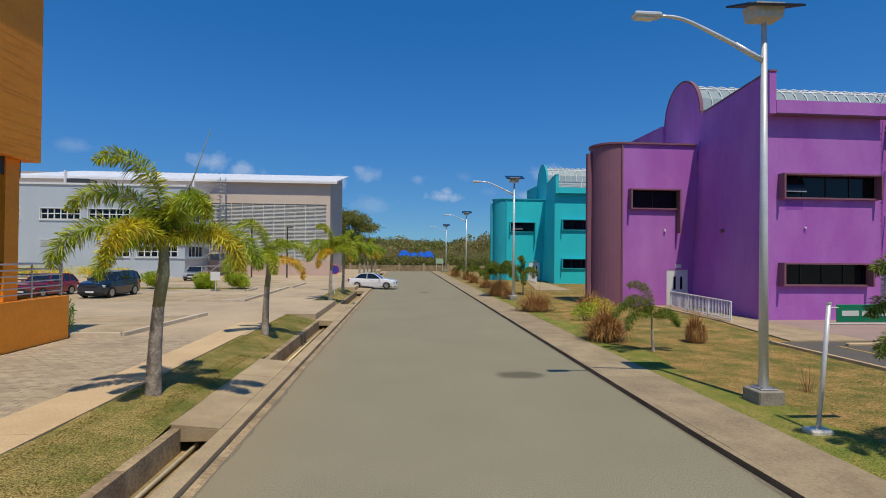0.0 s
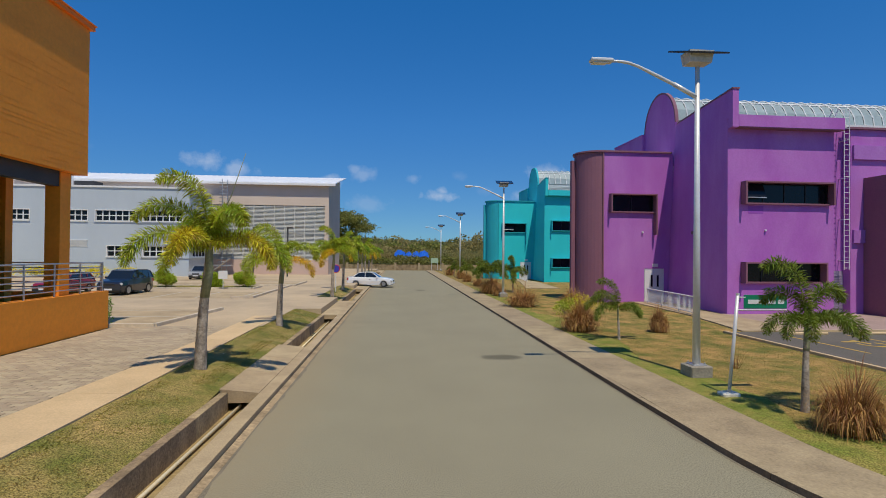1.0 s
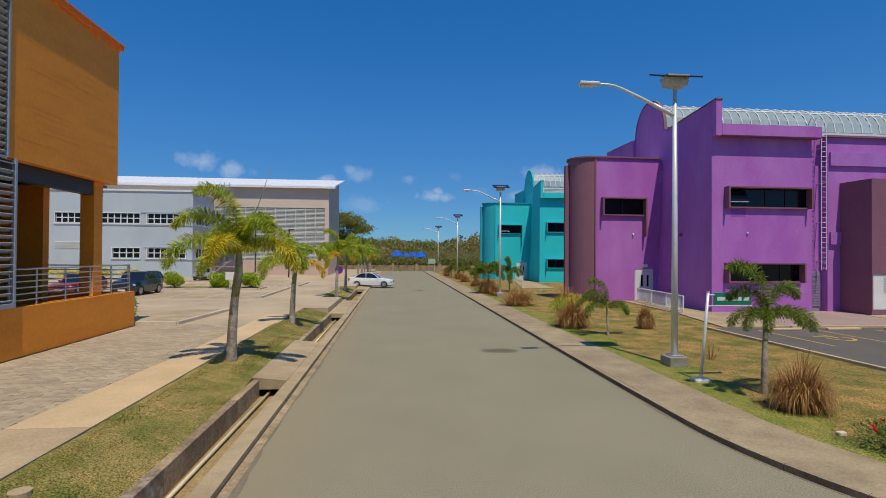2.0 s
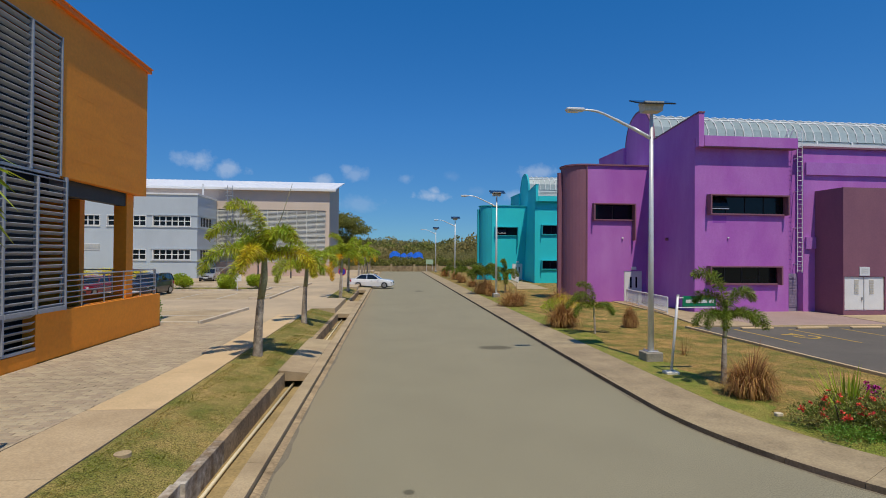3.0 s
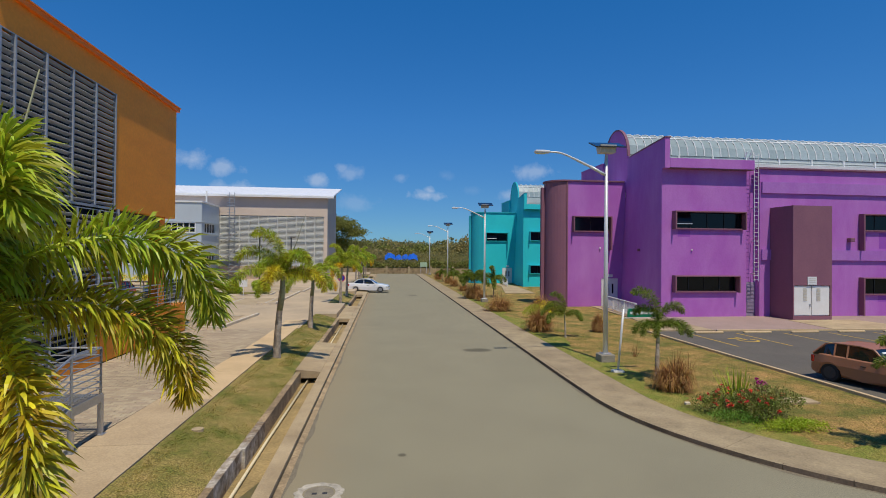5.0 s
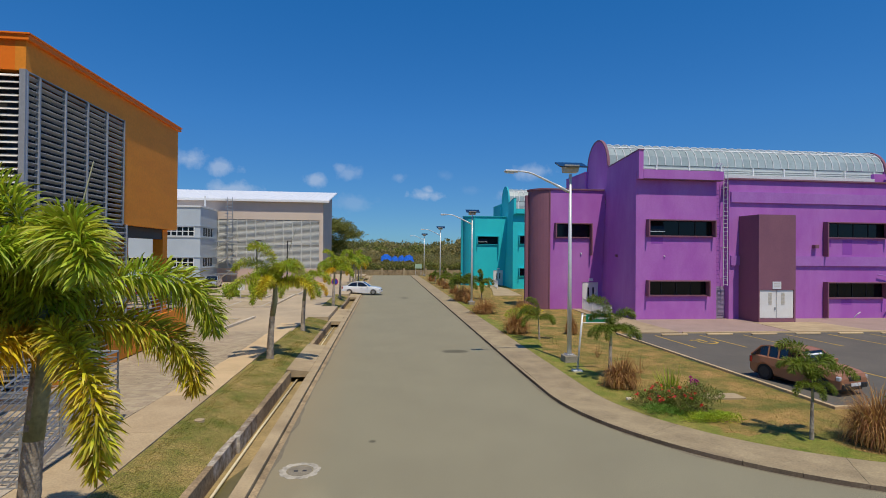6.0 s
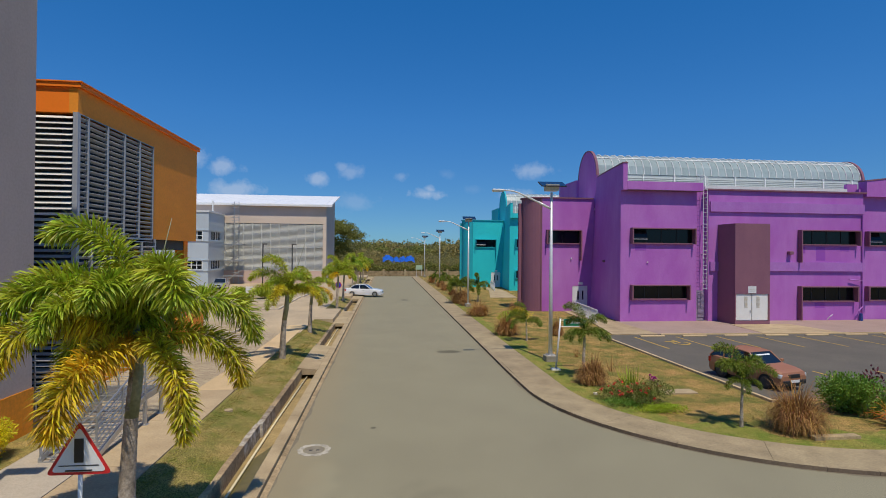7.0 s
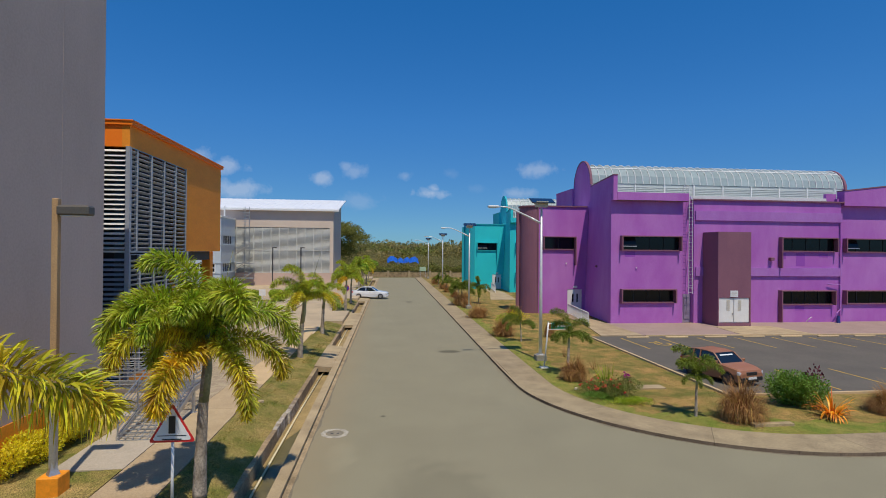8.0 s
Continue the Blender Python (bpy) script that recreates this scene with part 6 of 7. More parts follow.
def car(name, label, paint, at, length, width, height, kind_="saloon", rim_mat=None):
    """A car along local -y: body loft, glasshouse, wheels, lamps."""
    top = thing(name, label, "car", at)
    L2, W2 = length / 2, width / 2
    g0 = 0.2
    if kind_ == "suv":
        prof = [(-1.0, 0.42, 0.78), (-0.97, 0.30, 0.90), (-0.88, g0, 0.98), (-0.62, g0, 1.06), (-0.44, g0, 1.10), (0.0, g0, 1.12), (0.55, g0, 1.14), (0.88, g0, 1.14), (0.97, 0.28, 1.08), (1.0, 0.42, 0.95)]
        roof = [(-0.44, 1.08, 0.93), (-0.20, height * 0.96, 0.80), (0.05, height, 0.80), (0.60, height * 0.985, 0.79), (0.84, height * 0.93, 0.78), (0.97, 1.12, 0.90)]
    elif kind_ == "hatch":
        prof = [(-1.0, 0.36, 0.62), (-0.97, 0.26, 0.76), (-0.88, g0, 0.82), (-0.60, g0, 0.89), (-0.42, g0, 0.92), (0.0, g0, 0.93), (0.5, g0, 0.94), (0.86, g0, 0.95), (0.97, 0.26, 0.90), (1.0, 0.38, 0.80)]
        roof = [(-0.42, 0.91, 0.92), (-0.14, height * 0.965, 0.76), (0.10, height, 0.76), (0.55, height * 0.985, 0.75), (0.74, height * 0.94, 0.75), (0.95, 0.93, 0.90)]
    else:
        prof = [(-1.0, 0.38, 0.62), (-0.97, 0.27, 0.74), (-0.88, g0, 0.82), (-0.60, g0, 0.92), (-0.42, g0, 0.95), (0.0, g0, 0.96), (0.5, g0, 0.98), (0.86, g0, 1.0), (0.97, 0.27, 0.98), (1.0, 0.38, 0.88)]
        roof = [(-0.42, 0.94, 0.92), (-0.10, height * 0.965, 0.77), (0.08, height, 0.77), (0.36, height * 0.985, 0.76), (0.50, height * 0.95, 0.76), (0.76, 0.98, 0.88)]
    # dense stations so that the wheel arches can be cut
    arch = (-0.62, 0.60)
    ar = 0.37 / L2 if kind_ != "suv" else 0.41 / L2

    def lerp(t, k):
        for a, b in zip(prof[:-1], prof[1:]):
            if a[0] <= t <= b[0]:
                w = (t - a[0]) / (b[0] - a[0])
                return a[k] + (b[k] - a[k]) * w
        return prof[-1][k]

    ts = sorted({p[0] for p in prof} | {c + ar * math.cos(math.pi * i / 8) for c in arch for i in range(9)})
    body = Shape()
    rings = []
    for t in ts:
        lo, hi = lerp(t, 1), lerp(t, 2)
        side_lo = lo
        for c in arch:
            if abs(t - c) <= ar + 1e-6:
                side_lo = max(lo, 0.30 + math.sqrt(max(0, ar ** 2 - (t - c) ** 2)) * L2 * 0.98)
        taper = 1 - 0.13 * max(0, abs(t) - 0.72) / 0.28 - 0.02 * (abs(t) > 0.99)
        w = W2 * taper
        mid = max(side_lo + 0.02, lo + (hi - lo) * 0.55)
        rings.append([(-w * 0.80, t * L2, lo), (-w * 0.97, t * L2, side_lo), (-w, t * L2, mid), (-w * 0.95, t * L2, hi - 0.05), (-w * 0.86, t * L2, hi),
                      (w * 0.86, t * L2, hi), (w * 0.95, t * L2, hi - 0.05), (w, t * L2, mid), (w * 0.97, t * L2, side_lo), (w * 0.80, t * L2, lo)])
    n = len(rings[0])
    fs = []
    for i in range(len(rings) - 1):
        for k in range(n):
            a, b = i * n + k, i * n + (k + 1) % n
            fs.append((a, a + n, b + n, b))
    fs += [tuple(range(n)), tuple((len(rings) - 1) * n + k for k in range(n - 1, -1, -1))]
    part("body", Shape().add([p for r in rings for p in r], fs), paint, top)
    # glasshouse: dark glass core with painted roof and pillars
    core, rings = Shape(), []
    for t, z, w in roof:
        rings.append((t * L2, z, w * W2))
    belt = roof[0][1] - 0.04
    vs, fs = [], []
    for y, z, w in rings:
        vs += [(-W2 * 0.90, y, belt), (-w, y, z), (w, y, z), (W2 * 0.90, y, belt)]
    for i in range(len(rings) - 1):
        for k in range(3):
            a = i * 4 + k
            fs.append((a, a + 4, a + 5, a + 1))
    core.add(vs, fs)
    part("glasshouse", core, M_CARGLASS, top, "dark tinted windows")
    rs = Shape()
    for (y0, z0, w0), (y1, z1, w1) in zip(rings[1:-2], rings[2:-1]):
        rs.add([(-w0 * 0.99, y0, z0 + 0.012), (w0 * 0.99, y0, z0 + 0.012), (w1 * 0.99, y1, z1 + 0.012), (-w1 * 0.99, y1, z1 + 0.012)], [(0, 1, 2, 3)])
    part("roof", rs, paint, top)
    y1, z1, w1 = rings[1]
    y4, z4, w4 = rings[-2]
    for s in (-1, 1):
        pil = Shape()
        for (ya, za, wa), (yb, zb, wb) in ((rings[0], rings[1]), (rings[-1], rings[-2])):
            pil.tube([(s * W2 * 0.89, ya, za - 0.03), (s * wb, yb, zb)], 0.038, 5)
        for a, b in zip(rings[1:-2], rings[2:-1]):
            pil.tube([(s * a[2], a[0], a[1]), (s * b[2], b[0], b[1])], 0.028, 5)
        ym = (rings[1][0] + rings[-2][0]) / 2
        pil.tube([(s * W2 * 0.905, ym, belt), (s * W2 * 0.775, ym, height * 0.985)], 0.033, 5)
        if kind_ != "saloon":
            yq = rings[-2][0] - 0.35
            pil.tube([(s * W2 * 0.905, yq, belt), (s * W2 * 0.765, yq, height * 0.975)], 0.033, 5)
        part("pillar_frame", pil, paint, top)
    R = 0.315 if kind_ != "suv" else 0.345
    tyre = Shape().tube([(-0.10, 0, 0), (-0.075, 0, 0), (0.075, 0, 0), (0.10, 0, 0)], [R * 0.93, R, R, R * 0.93], 20)
    rim = Shape().tube([(-0.104, 0, 0), (0.104, 0, 0)], R * 0.66, 16)
    for k in range(5):
        a = 2 * math.pi * k / 5
        rim.box(-0.11, 0.11, -0.03, 0.03, 0.02, R * 0.64, Matrix.Rotation(a, 4, "X"))
    tm, rm = tyre.mesh("tyre"), rim.mesh("rim")
    tm.materials.append(M_TYRE)
    rm.materials.append(rim_mat or M_RIM)
    for c in arch:
        for s in (-1, 1):
            wheel = part("wheel", tm, M_TYRE, top, at=Matrix.Translation((s * (W2 - 0.12), c * L2, R)))
            part("rim", rm, None, wheel)
    part("underbody", Shape().box(-W2 * 0.78, W2 * 0.78, -L2 * 0.92, L2 * 0.92, 0.16, 0.5), M_BLACK, top)
    zf = lerp(-0.96, 2)
    for s in (-1, 1):
        part("headlight", Shape().soft_box(s * W2 * 0.70 - 0.2, s * W2 * 0.70 + 0.2, -L2 * 0.985, -L2 * 0.90, zf - 0.22, zf - 0.06, 0.03), M_HEADLIGHT, top)
        part("tail_lamp", Shape().soft_box(s * W2 * 0.76 - 0.13, s * W2 * 0.76 + 0.13, L2 * 0.93, L2 * 0.995, lerp(0.95, 2) - 0.32, lerp(0.95, 2) - 0.08, 0.02), M_TAIL, top)
        part("mirror", Shape().soft_box(s * (W2 + 0.07) - 0.09, s * (W2 + 0.07) + 0.09, -L2 * 0.36, -L2 * 0.36 + 0.1, belt + 0.04, belt + 0.18, 0.03), paint, top)
        part("door_handle", Shape().box(s * W2 * 0.985 - 0.02, s * W2 * 0.985 + 0.02, -0.1, 0.05, belt - 0.16, belt - 0.13), M_BLACK, top)
    part("grille", Shape().soft_box(-W2 * 0.42, W2 * 0.42, -L2 * 1.006, -L2 * 0.95, zf - 0.24, zf - 0.08, 0.02), M_BLACK, top)
    part("front_bumper", Shape().soft_box(-W2 * 0.84, W2 * 0.84, -L2 * 1.015, -L2 * 0.93, 0.27, 0.46, 0.03), M_BLACK if kind_ != "saloon" else paint, top)
    part("rear_bumper", Shape().soft_box(-W2 * 0.84, W2 * 0.84, L2 * 0.93, L2 * 1.015, 0.29, 0.52, 0.03), paint, top)
    part("number_plate", Shape().box(-0.25, 0.25, -L2 * 1.024, -L2 * 1.016, 0.36, 0.47), M_SIGN_WHITE, top)
    return top


copper = car("hatchback_car", "faded copper-orange old hatchback parked on dark asphalt", paint_of("copper_car_paint", (0.35, 0.15, 0.075), 0.0, 0.5, 0.2), pose(15.7, 5.3, 0.102, 0, 0, 14), 3.5, 1.6, 1.36, "hatch", M_BEAM)
strip_ = Shape().add([(x, y - 0.634 * d, z + 0.773 * d) for d in (0.008, 0.014) for x, y, z in ((-0.40, -0.392, 1.191), (0.42, -0.392, 1.191), (0.42, -0.338, 1.235), (-0.40, -0.338, 1.235))],
                     [(0, 3, 2, 1), (4, 5, 6, 7), (0, 1, 5, 4), (1, 2, 6, 5), (2, 3, 7, 6), (3, 0, 4, 7)])
part("sun_strip", strip_, M_WHITE, copper, "pale sun strip along the windscreen")
car("suv_car", "dark navy SUV parked in the car park", paint_of("navy_car_paint", (0.012, 0.016, 0.030), 0.1), pose(-18.9, 34.9, LEFT - 0.004, 0, 0, -3), 4.2, 1.82, 1.68, "suv")
car("hatchback_car", "red hatchback parked beside a navy SUV", paint_of("red_car_paint", (0.30, 0.012, 0.022), 0.1), pose(-23.0, 35.0, LEFT - 0.004, 0, 0, -4), 4.2, 1.7, 1.45, "hatch")
car("saloon_car", "white saloon nosing out of the car park onto the road", paint_of("white_car_paint", (0.80, 0.80, 0.79)), pose(-2.5, 49.7, 0.07, 0, 0, 82), 4.6, 1.78, 1.46, "saloon")
car("hatchback_car", "silver hatchback parked by the office wing", paint_of("silver_car_paint", (0.46, 0.46, 0.46), 0.4), pose(-21.6, 56.5, LEFT - 0.012, 0, 0, 5), 4.1, 1.68, 1.45, "hatch")

# ---- plants ----


def frond_mesh(name, mat, length, lift, droop, seed, per=11, stations=60, leaf=0.46, twist=0.0, width=0.021, curl=1.6):
    """A plumed palm frond along +x: an arching rib with leaflets standing off all round it."""
    r = random.Random(seed)
    sh = Shape()
    pts, dirs = [], []
    p = Vector((0, 0, 0))
    n = stations
    for i in range(n + 1):
        s = i / n
        a = radians(lift - (lift + droop) * s ** curl)
        d = Vector((math.cos(a) * math.cos(twist * s), math.cos(a) * math.sin(twist * s), math.sin(a)))
        pts.append(p.copy())
        dirs.append(d)
        p = p + d * length / n
    sh.tube(pts[::4], [0.028 * (1 - 0.85 * k / (len(pts[::4]) - 1)) for k in range(len(pts[::4]))], 5)
    for i in range(3, n + 1):
        s = i / n
        d = dirs[i]
        side = d.cross(Vector((0, 0, 1)))
        side = side.normalized() if side.length > 0.05 else Vector((0, 1, 0))
        up = side.cross(d)
        size = leaf * (0.45 + 0.8 * math.sin(math.pi * min(1, 0.16 + s * 0.70)) ** 0.7) * (1.0 if s < 0.85 else 1.0 - 2.6 * (s - 0.85))
        for k in range(per):
            a = radians(-165 + 330 * (k + r.uniform(0.1, 0.9)) / per) + math.pi / 2
            out = side * math.cos(a) + up * math.sin(a)
            fwd = 0.12 + 0.42 * s + r.uniform(-0.25, 0.3)
            tip_d = (out + d * fwd).normalized()
            ln = size * r.uniform(0.7, 1.12)
            fall = Vector((0, 0, -ln * r.uniform(0.14, 0.36)))
            w = tip_d.cross(Vector((r.uniform(-1, 1), r.uniform(-1, 1), 0.7)))
            w = w.normalized() * width * r.uniform(0.4, 0.6)
            one, two = pts[i] + tip_d * ln * 0.38 - fall * 0.08, pts[i] + tip_d * ln * 0.74 + fall * 0.32
            sh.add([pts[i], one - w, one + w, two - w * 0.8, two + w * 0.8, pts[i] + tip_d * ln * 0.97 + fall],
                   [(0, 1, 2), (1, 3, 4, 2), (3, 5, 4)])
    me = sh.mesh(name)
    me.materials.append(mat)
    return me


# kinds of frond: material, length, lift and droop in degrees, sideways sweep
KINDS = {
    "spire": (M_FROND, 2.3, 80, 50, 0.25, 2.5), "fan": (M_FROND, 1.9, 74, 82, -0.15), "arch": (M_FROND, 2.45, 50, 96, 0.12),
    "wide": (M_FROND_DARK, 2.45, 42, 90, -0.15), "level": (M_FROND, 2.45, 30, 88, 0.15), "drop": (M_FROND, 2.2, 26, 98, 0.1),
    "lime": (M_FROND, 2.35, 18, 96, -0.12), "gold": (M_FROND_OLD, 2.45, 14, 98, -0.12), "bow": (M_FROND, 2.4, 63, 66, 0.12), "reach": (M_FROND, 2.45, 41, 92, 0.12), "amber": (M_FROND_FADE, 2.45, 4, 98, -0.1), "hang": (M_FROND_OLD, 2.1, -2, 96, 0.15),
    "fade": (M_FROND_FADE, 2.45, 27, 92, 0.15), "tress": (M_FROND_FADE, 2.2, 12, 102, 0.1, 1.1), "spread": (M_FROND_FADE, 2.95, 22, 38, 0.06, 1.4),
}
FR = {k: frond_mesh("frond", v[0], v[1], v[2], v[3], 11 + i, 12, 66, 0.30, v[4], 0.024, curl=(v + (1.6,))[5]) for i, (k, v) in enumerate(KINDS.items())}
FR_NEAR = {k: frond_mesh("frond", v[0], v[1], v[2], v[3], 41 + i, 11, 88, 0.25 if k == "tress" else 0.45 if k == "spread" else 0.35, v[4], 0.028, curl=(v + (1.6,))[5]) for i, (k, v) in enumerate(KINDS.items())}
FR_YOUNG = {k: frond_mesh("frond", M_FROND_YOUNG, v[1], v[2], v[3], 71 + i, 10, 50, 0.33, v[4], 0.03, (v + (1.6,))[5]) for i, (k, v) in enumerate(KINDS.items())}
SEAT = {"spire": 0.62, "fan": 0.6, "arch": 0.54, "wide": 0.48, "level": 0.42, "drop": 0.4, "bow": 0.56, "reach": 0.48, "amber": 0.32, "lime": 0.36, "gold": 0.34, "hang": 0.24, "fade": 0.40, "tress": 0.3, "spread": 0.44}


def palm(at, trunk, girth, plan, scale, label, lean=(0.0, 0.0), seed=0, store=None, spear=None):
    """A foxtail palm; plan lists its fronds as (kind, compass degrees[, size])."""
    store = store or FR
    r = random.Random(seed)
    top = thing("palm_tree", label, "palm tree", at, "palms")
    pth, rad = [], []
    for i in range(41):
        s = i / 40
        pth.append((lean[0] * s * s, lean[1] * s * s, -0.06 + trunk * s))
        rad.append(girth * (1.25 - 0.55 * s ** 0.7) * (1.035 if i % 2 else 0.985))
    part("trunk", Shape().tube(pth, rad, 12), M_TRUNK, top, smooth=True)
    hd = Vector(pth[-1])
    part("crownshaft", Shape().tube([Vector(pth[-1 - round(13 * min(1, trunk / 3))]), hd - Vector((0, 0, 0.3 * scale)), hd + Vector((0, 0, 0.35 * scale)), hd + Vector((0, 0, 0.7 * scale))], [girth * 0.86, girth * 0.82, girth * 0.66, girth * 0.3], 12), M_SHAFT, top, smooth=True)
    if spear:
        tip = Vector(spear) * scale
        part("spear_leaf", Shape().tube([hd + Vector((0, 0, 0.5 * scale)), hd + tip * 0.6, hd + tip], [0.022, 0.014, 0.006], 6), M_SHAFT, top, "tight unopened new leaf", True)
    for kind_, deg, *size in plan:
        me = store[kind_]
        m = Matrix.Translation(hd + Vector((0, 0, SEAT[kind_] * scale))) @ Matrix.Rotation(radians(deg), 4, "Z") @ Matrix.Rotation(radians(r.uniform(-4, 4)), 4, "Y") @ Matrix.Scale(scale * (size[0] if size else 1.0) * r.uniform(0.96, 1.04), 4)
        part("frond", me, None, top, at=m)
    return top


def plan_of(seed, ups=2, mids=4, lows=3, phase=0.0):
    r = random.Random(seed)
    out = [(r.choice(("spire", "fan")), phase + 360 * i / ups + r.uniform(-30, 30)) for i in range(ups)]
    out += [(r.choice(("arch", "wide", "level")), phase + 40 + 360 * i / mids + r.uniform(-18, 18)) for i in range(mids)]
    out += [(r.choice(("drop", "lime", "gold")), phase + 10 + 360 * i / lows + r.uniform(-25, 25)) for i in range(lows)]
    return out


TALL = "foxtail palm with bushy green fronds, lowest ones yellowing, in the verge"
palm(pose(-5.07, 10.35, 0.33), 2.9, 0.135, [("spire", 205, 1.0), ("fan", -25, 1.0), ("bow", 190, 0.98), ("level", 205, 0.98), ("fade", 258, 0.95), ("level", 10, 1.0), ("fade", -12, 0.95), ("arch", 95), ("wide", 140, 0.9), ("lime", 240, 0.8), ("fan", 60, 0.85)], 0.95, TALL, (0.2, -0.05), 1, spear=(0.85, 0.3, 3.0))
palm(pose(-4.9, 18.7, 0.36), 2.5, 0.12, [("spire", 170), ("fan", 40, 0.8), ("arch", 20), ("level", 200), ("gold", 15, 0.85), ("drop", -70), ("level", 110), ("lime", 215)], 0.8, TALL, (0.1, 0), 2)
for i, (x, y, t) in enumerate(((-4.4, 32.9, 2.5), (-4.4, 40.4, 2.6), (-4.35, 56.6, 2.7), (-4.2, 62.0, 2.6), (-4.1, 67.0, 2.8), (-4.0, 75.0, 2.7), (-3.9, 83.0, 2.7))):
    palm(pose(x, y, 0.38), t + 0.3, 0.11, plan_of(30 + i, 2, 4, 3, 50 * i), 0.92, TALL, (0.08, 0), 30 + i)
# the two palms that stand nearest the walk
palm(pose(-4.84, -5.5, 0.36), 3.3, 0.135, [("spire", 175, 1.05), ("fan", -42, 1.15), ("reach", 24, 0.99), ("amber", 34, 0.95), ("tress", -42, 1.08), ("bow", 190, 1.0), ("arch", 200, 1.1), ("fan", -95, 0.9), ("fade", 210, 0.98), ("hang", 249, 1.0), ("wide", 112, 0.8), ("spire", 90, 0.7), ("lime", 160, 0.9), ("fan", 250, 0.7), ("bow", 130, 0.9), ("arch", 150, 0.9), ("arch", -135, 0.75), ("fan", -150, 0.75)], 1.06, TALL, (0.13, 0.05), 5, FR_NEAR, (0.5, 0.1, 2.4))
palm(pose(-6.25, -12.85, 0.42), 3.82, 0.13, [("spread", 8, 1.0), ("gold", 2, 0.78), ("wide", 125, 0.8), ("level", 170), ("gold", 205), ("hang", 262, 0.8)], 1.0, TALL, (0.0, 0.0), 6, FR_NEAR)
YOUNG = "young foxtail palm with a few arching fronds in the lawn"
palm(pose(8.62, 6.8, 0.09), 1.66, 0.075, [("spire", 165, 1.0), ("bow", 15, 0.92), ("level", -5, 0.62), ("drop", 172, 0.66), ("drop", 205, 0.7), ("drop", -20, 0.85), ("level", -60, 0.55), ("drop", 235, 0.7), ("fan", 150, 0.8)], 0.75, YOUNG, (0.03, 0), 7, FR_YOUNG)
palm(pose(8.7, 16.2, 0.09), 1.0, 0.05, [("spire", 130), ("wide", 165), ("drop", 10), ("level", 200), ("bow", 190), ("drop", -20, 0.8)], 0.62, YOUNG, (-0.05, 0), 8, FR_YOUNG)
palm(pose(11.05, -0.15, 0.09), 1.25, 0.05, [("spire", 150, 1.1), ("fan", 20, 1.1), ("fan", 195, 1.0), ("bow", 100, 0.9), ("bow", -60, 0.85), ("drop", 190, 0.62), ("drop", -15, 0.55), ("drop", 250, 0.6)], 0.60, YOUNG, (0.02, 0), 9, FR_YOUNG)
for i, (x, y, t, s) in enumerate(((8.15, 40.6, 1.5, 1.0), (10.4, 42.0, 1.4, 0.9), (8.7, 60.0, 1.2, 0.7), (9.8, 70.0, 1.2, 0.7), (8.9, 75.0, 1.0, 0.7), (10.2, 58.0, 1.1, 0.6))):
    palm(pose(x, y, 0.09), t, 0.06, plan_of(50 + i, 2, 4, 2, 70 * i), s * 0.9, YOUNG, (0.0, 0), 50 + i, FR_YOUNG)


def arching(sh, root, q, lean, bend, length, width, squeeze=1.0, n=4, power=2.0):
    """A narrow blade that rises from its root along lean and bends over towards q."""
    side = q.cross(Vector((0, 0, 1))).normalized() * width * 0.5
    p, row, faces = Vector(root), [], []
    for i in range(n + 1):
        row += [p - side * (1 - i / n) ** 0.6, p + side * (1 - i / n) ** 0.6] if i < n else [p.copy()]
        a = lean + bend * ((i + 0.5) / n) ** power
        p = p + (q * math.sin(a) * squeeze + Vector((0, 0, math.cos(a)))) * length / n
        p.z = max(p.z, 0.015)
    for i in range(n - 1):
        faces.append((2 * i, 2 * i + 1, 2 * i + 3, 2 * i + 2))
    faces.append((2 * n - 2, 2 * n - 1, 2 * n))
    sh.add(row, faces)


def tuft(name, label, at, mat, count, spread, height, seed, width=0.02, group="dry shrubs", category="shrub", droop=0.35, arms=5, fall=0.72):
    """A clump of arching blades that fans out from its foot."""
    r = random.Random(seed)
    top = thing(name, label, category, at, group)
    for c in range(arms):
        sh = Shape()
        for _ in range(count // arms):
            a = r.uniform(0, 2 * math.pi)
            q = Vector((math.cos(a), math.sin(a), 0))
            b = r.random() ** 0.6
            arching(sh, q * spread * 0.3 * r.random() + Vector((0, 0, -0.02)), q, b * fall, max(0.0, droop + r.uniform(-0.3, 0.5)) * 2.2 * b, height * r.uniform(0.6, 1.12), width, 1.0, 5, 1.6)
        part("leaf_clump", sh, mat, top)
    return top


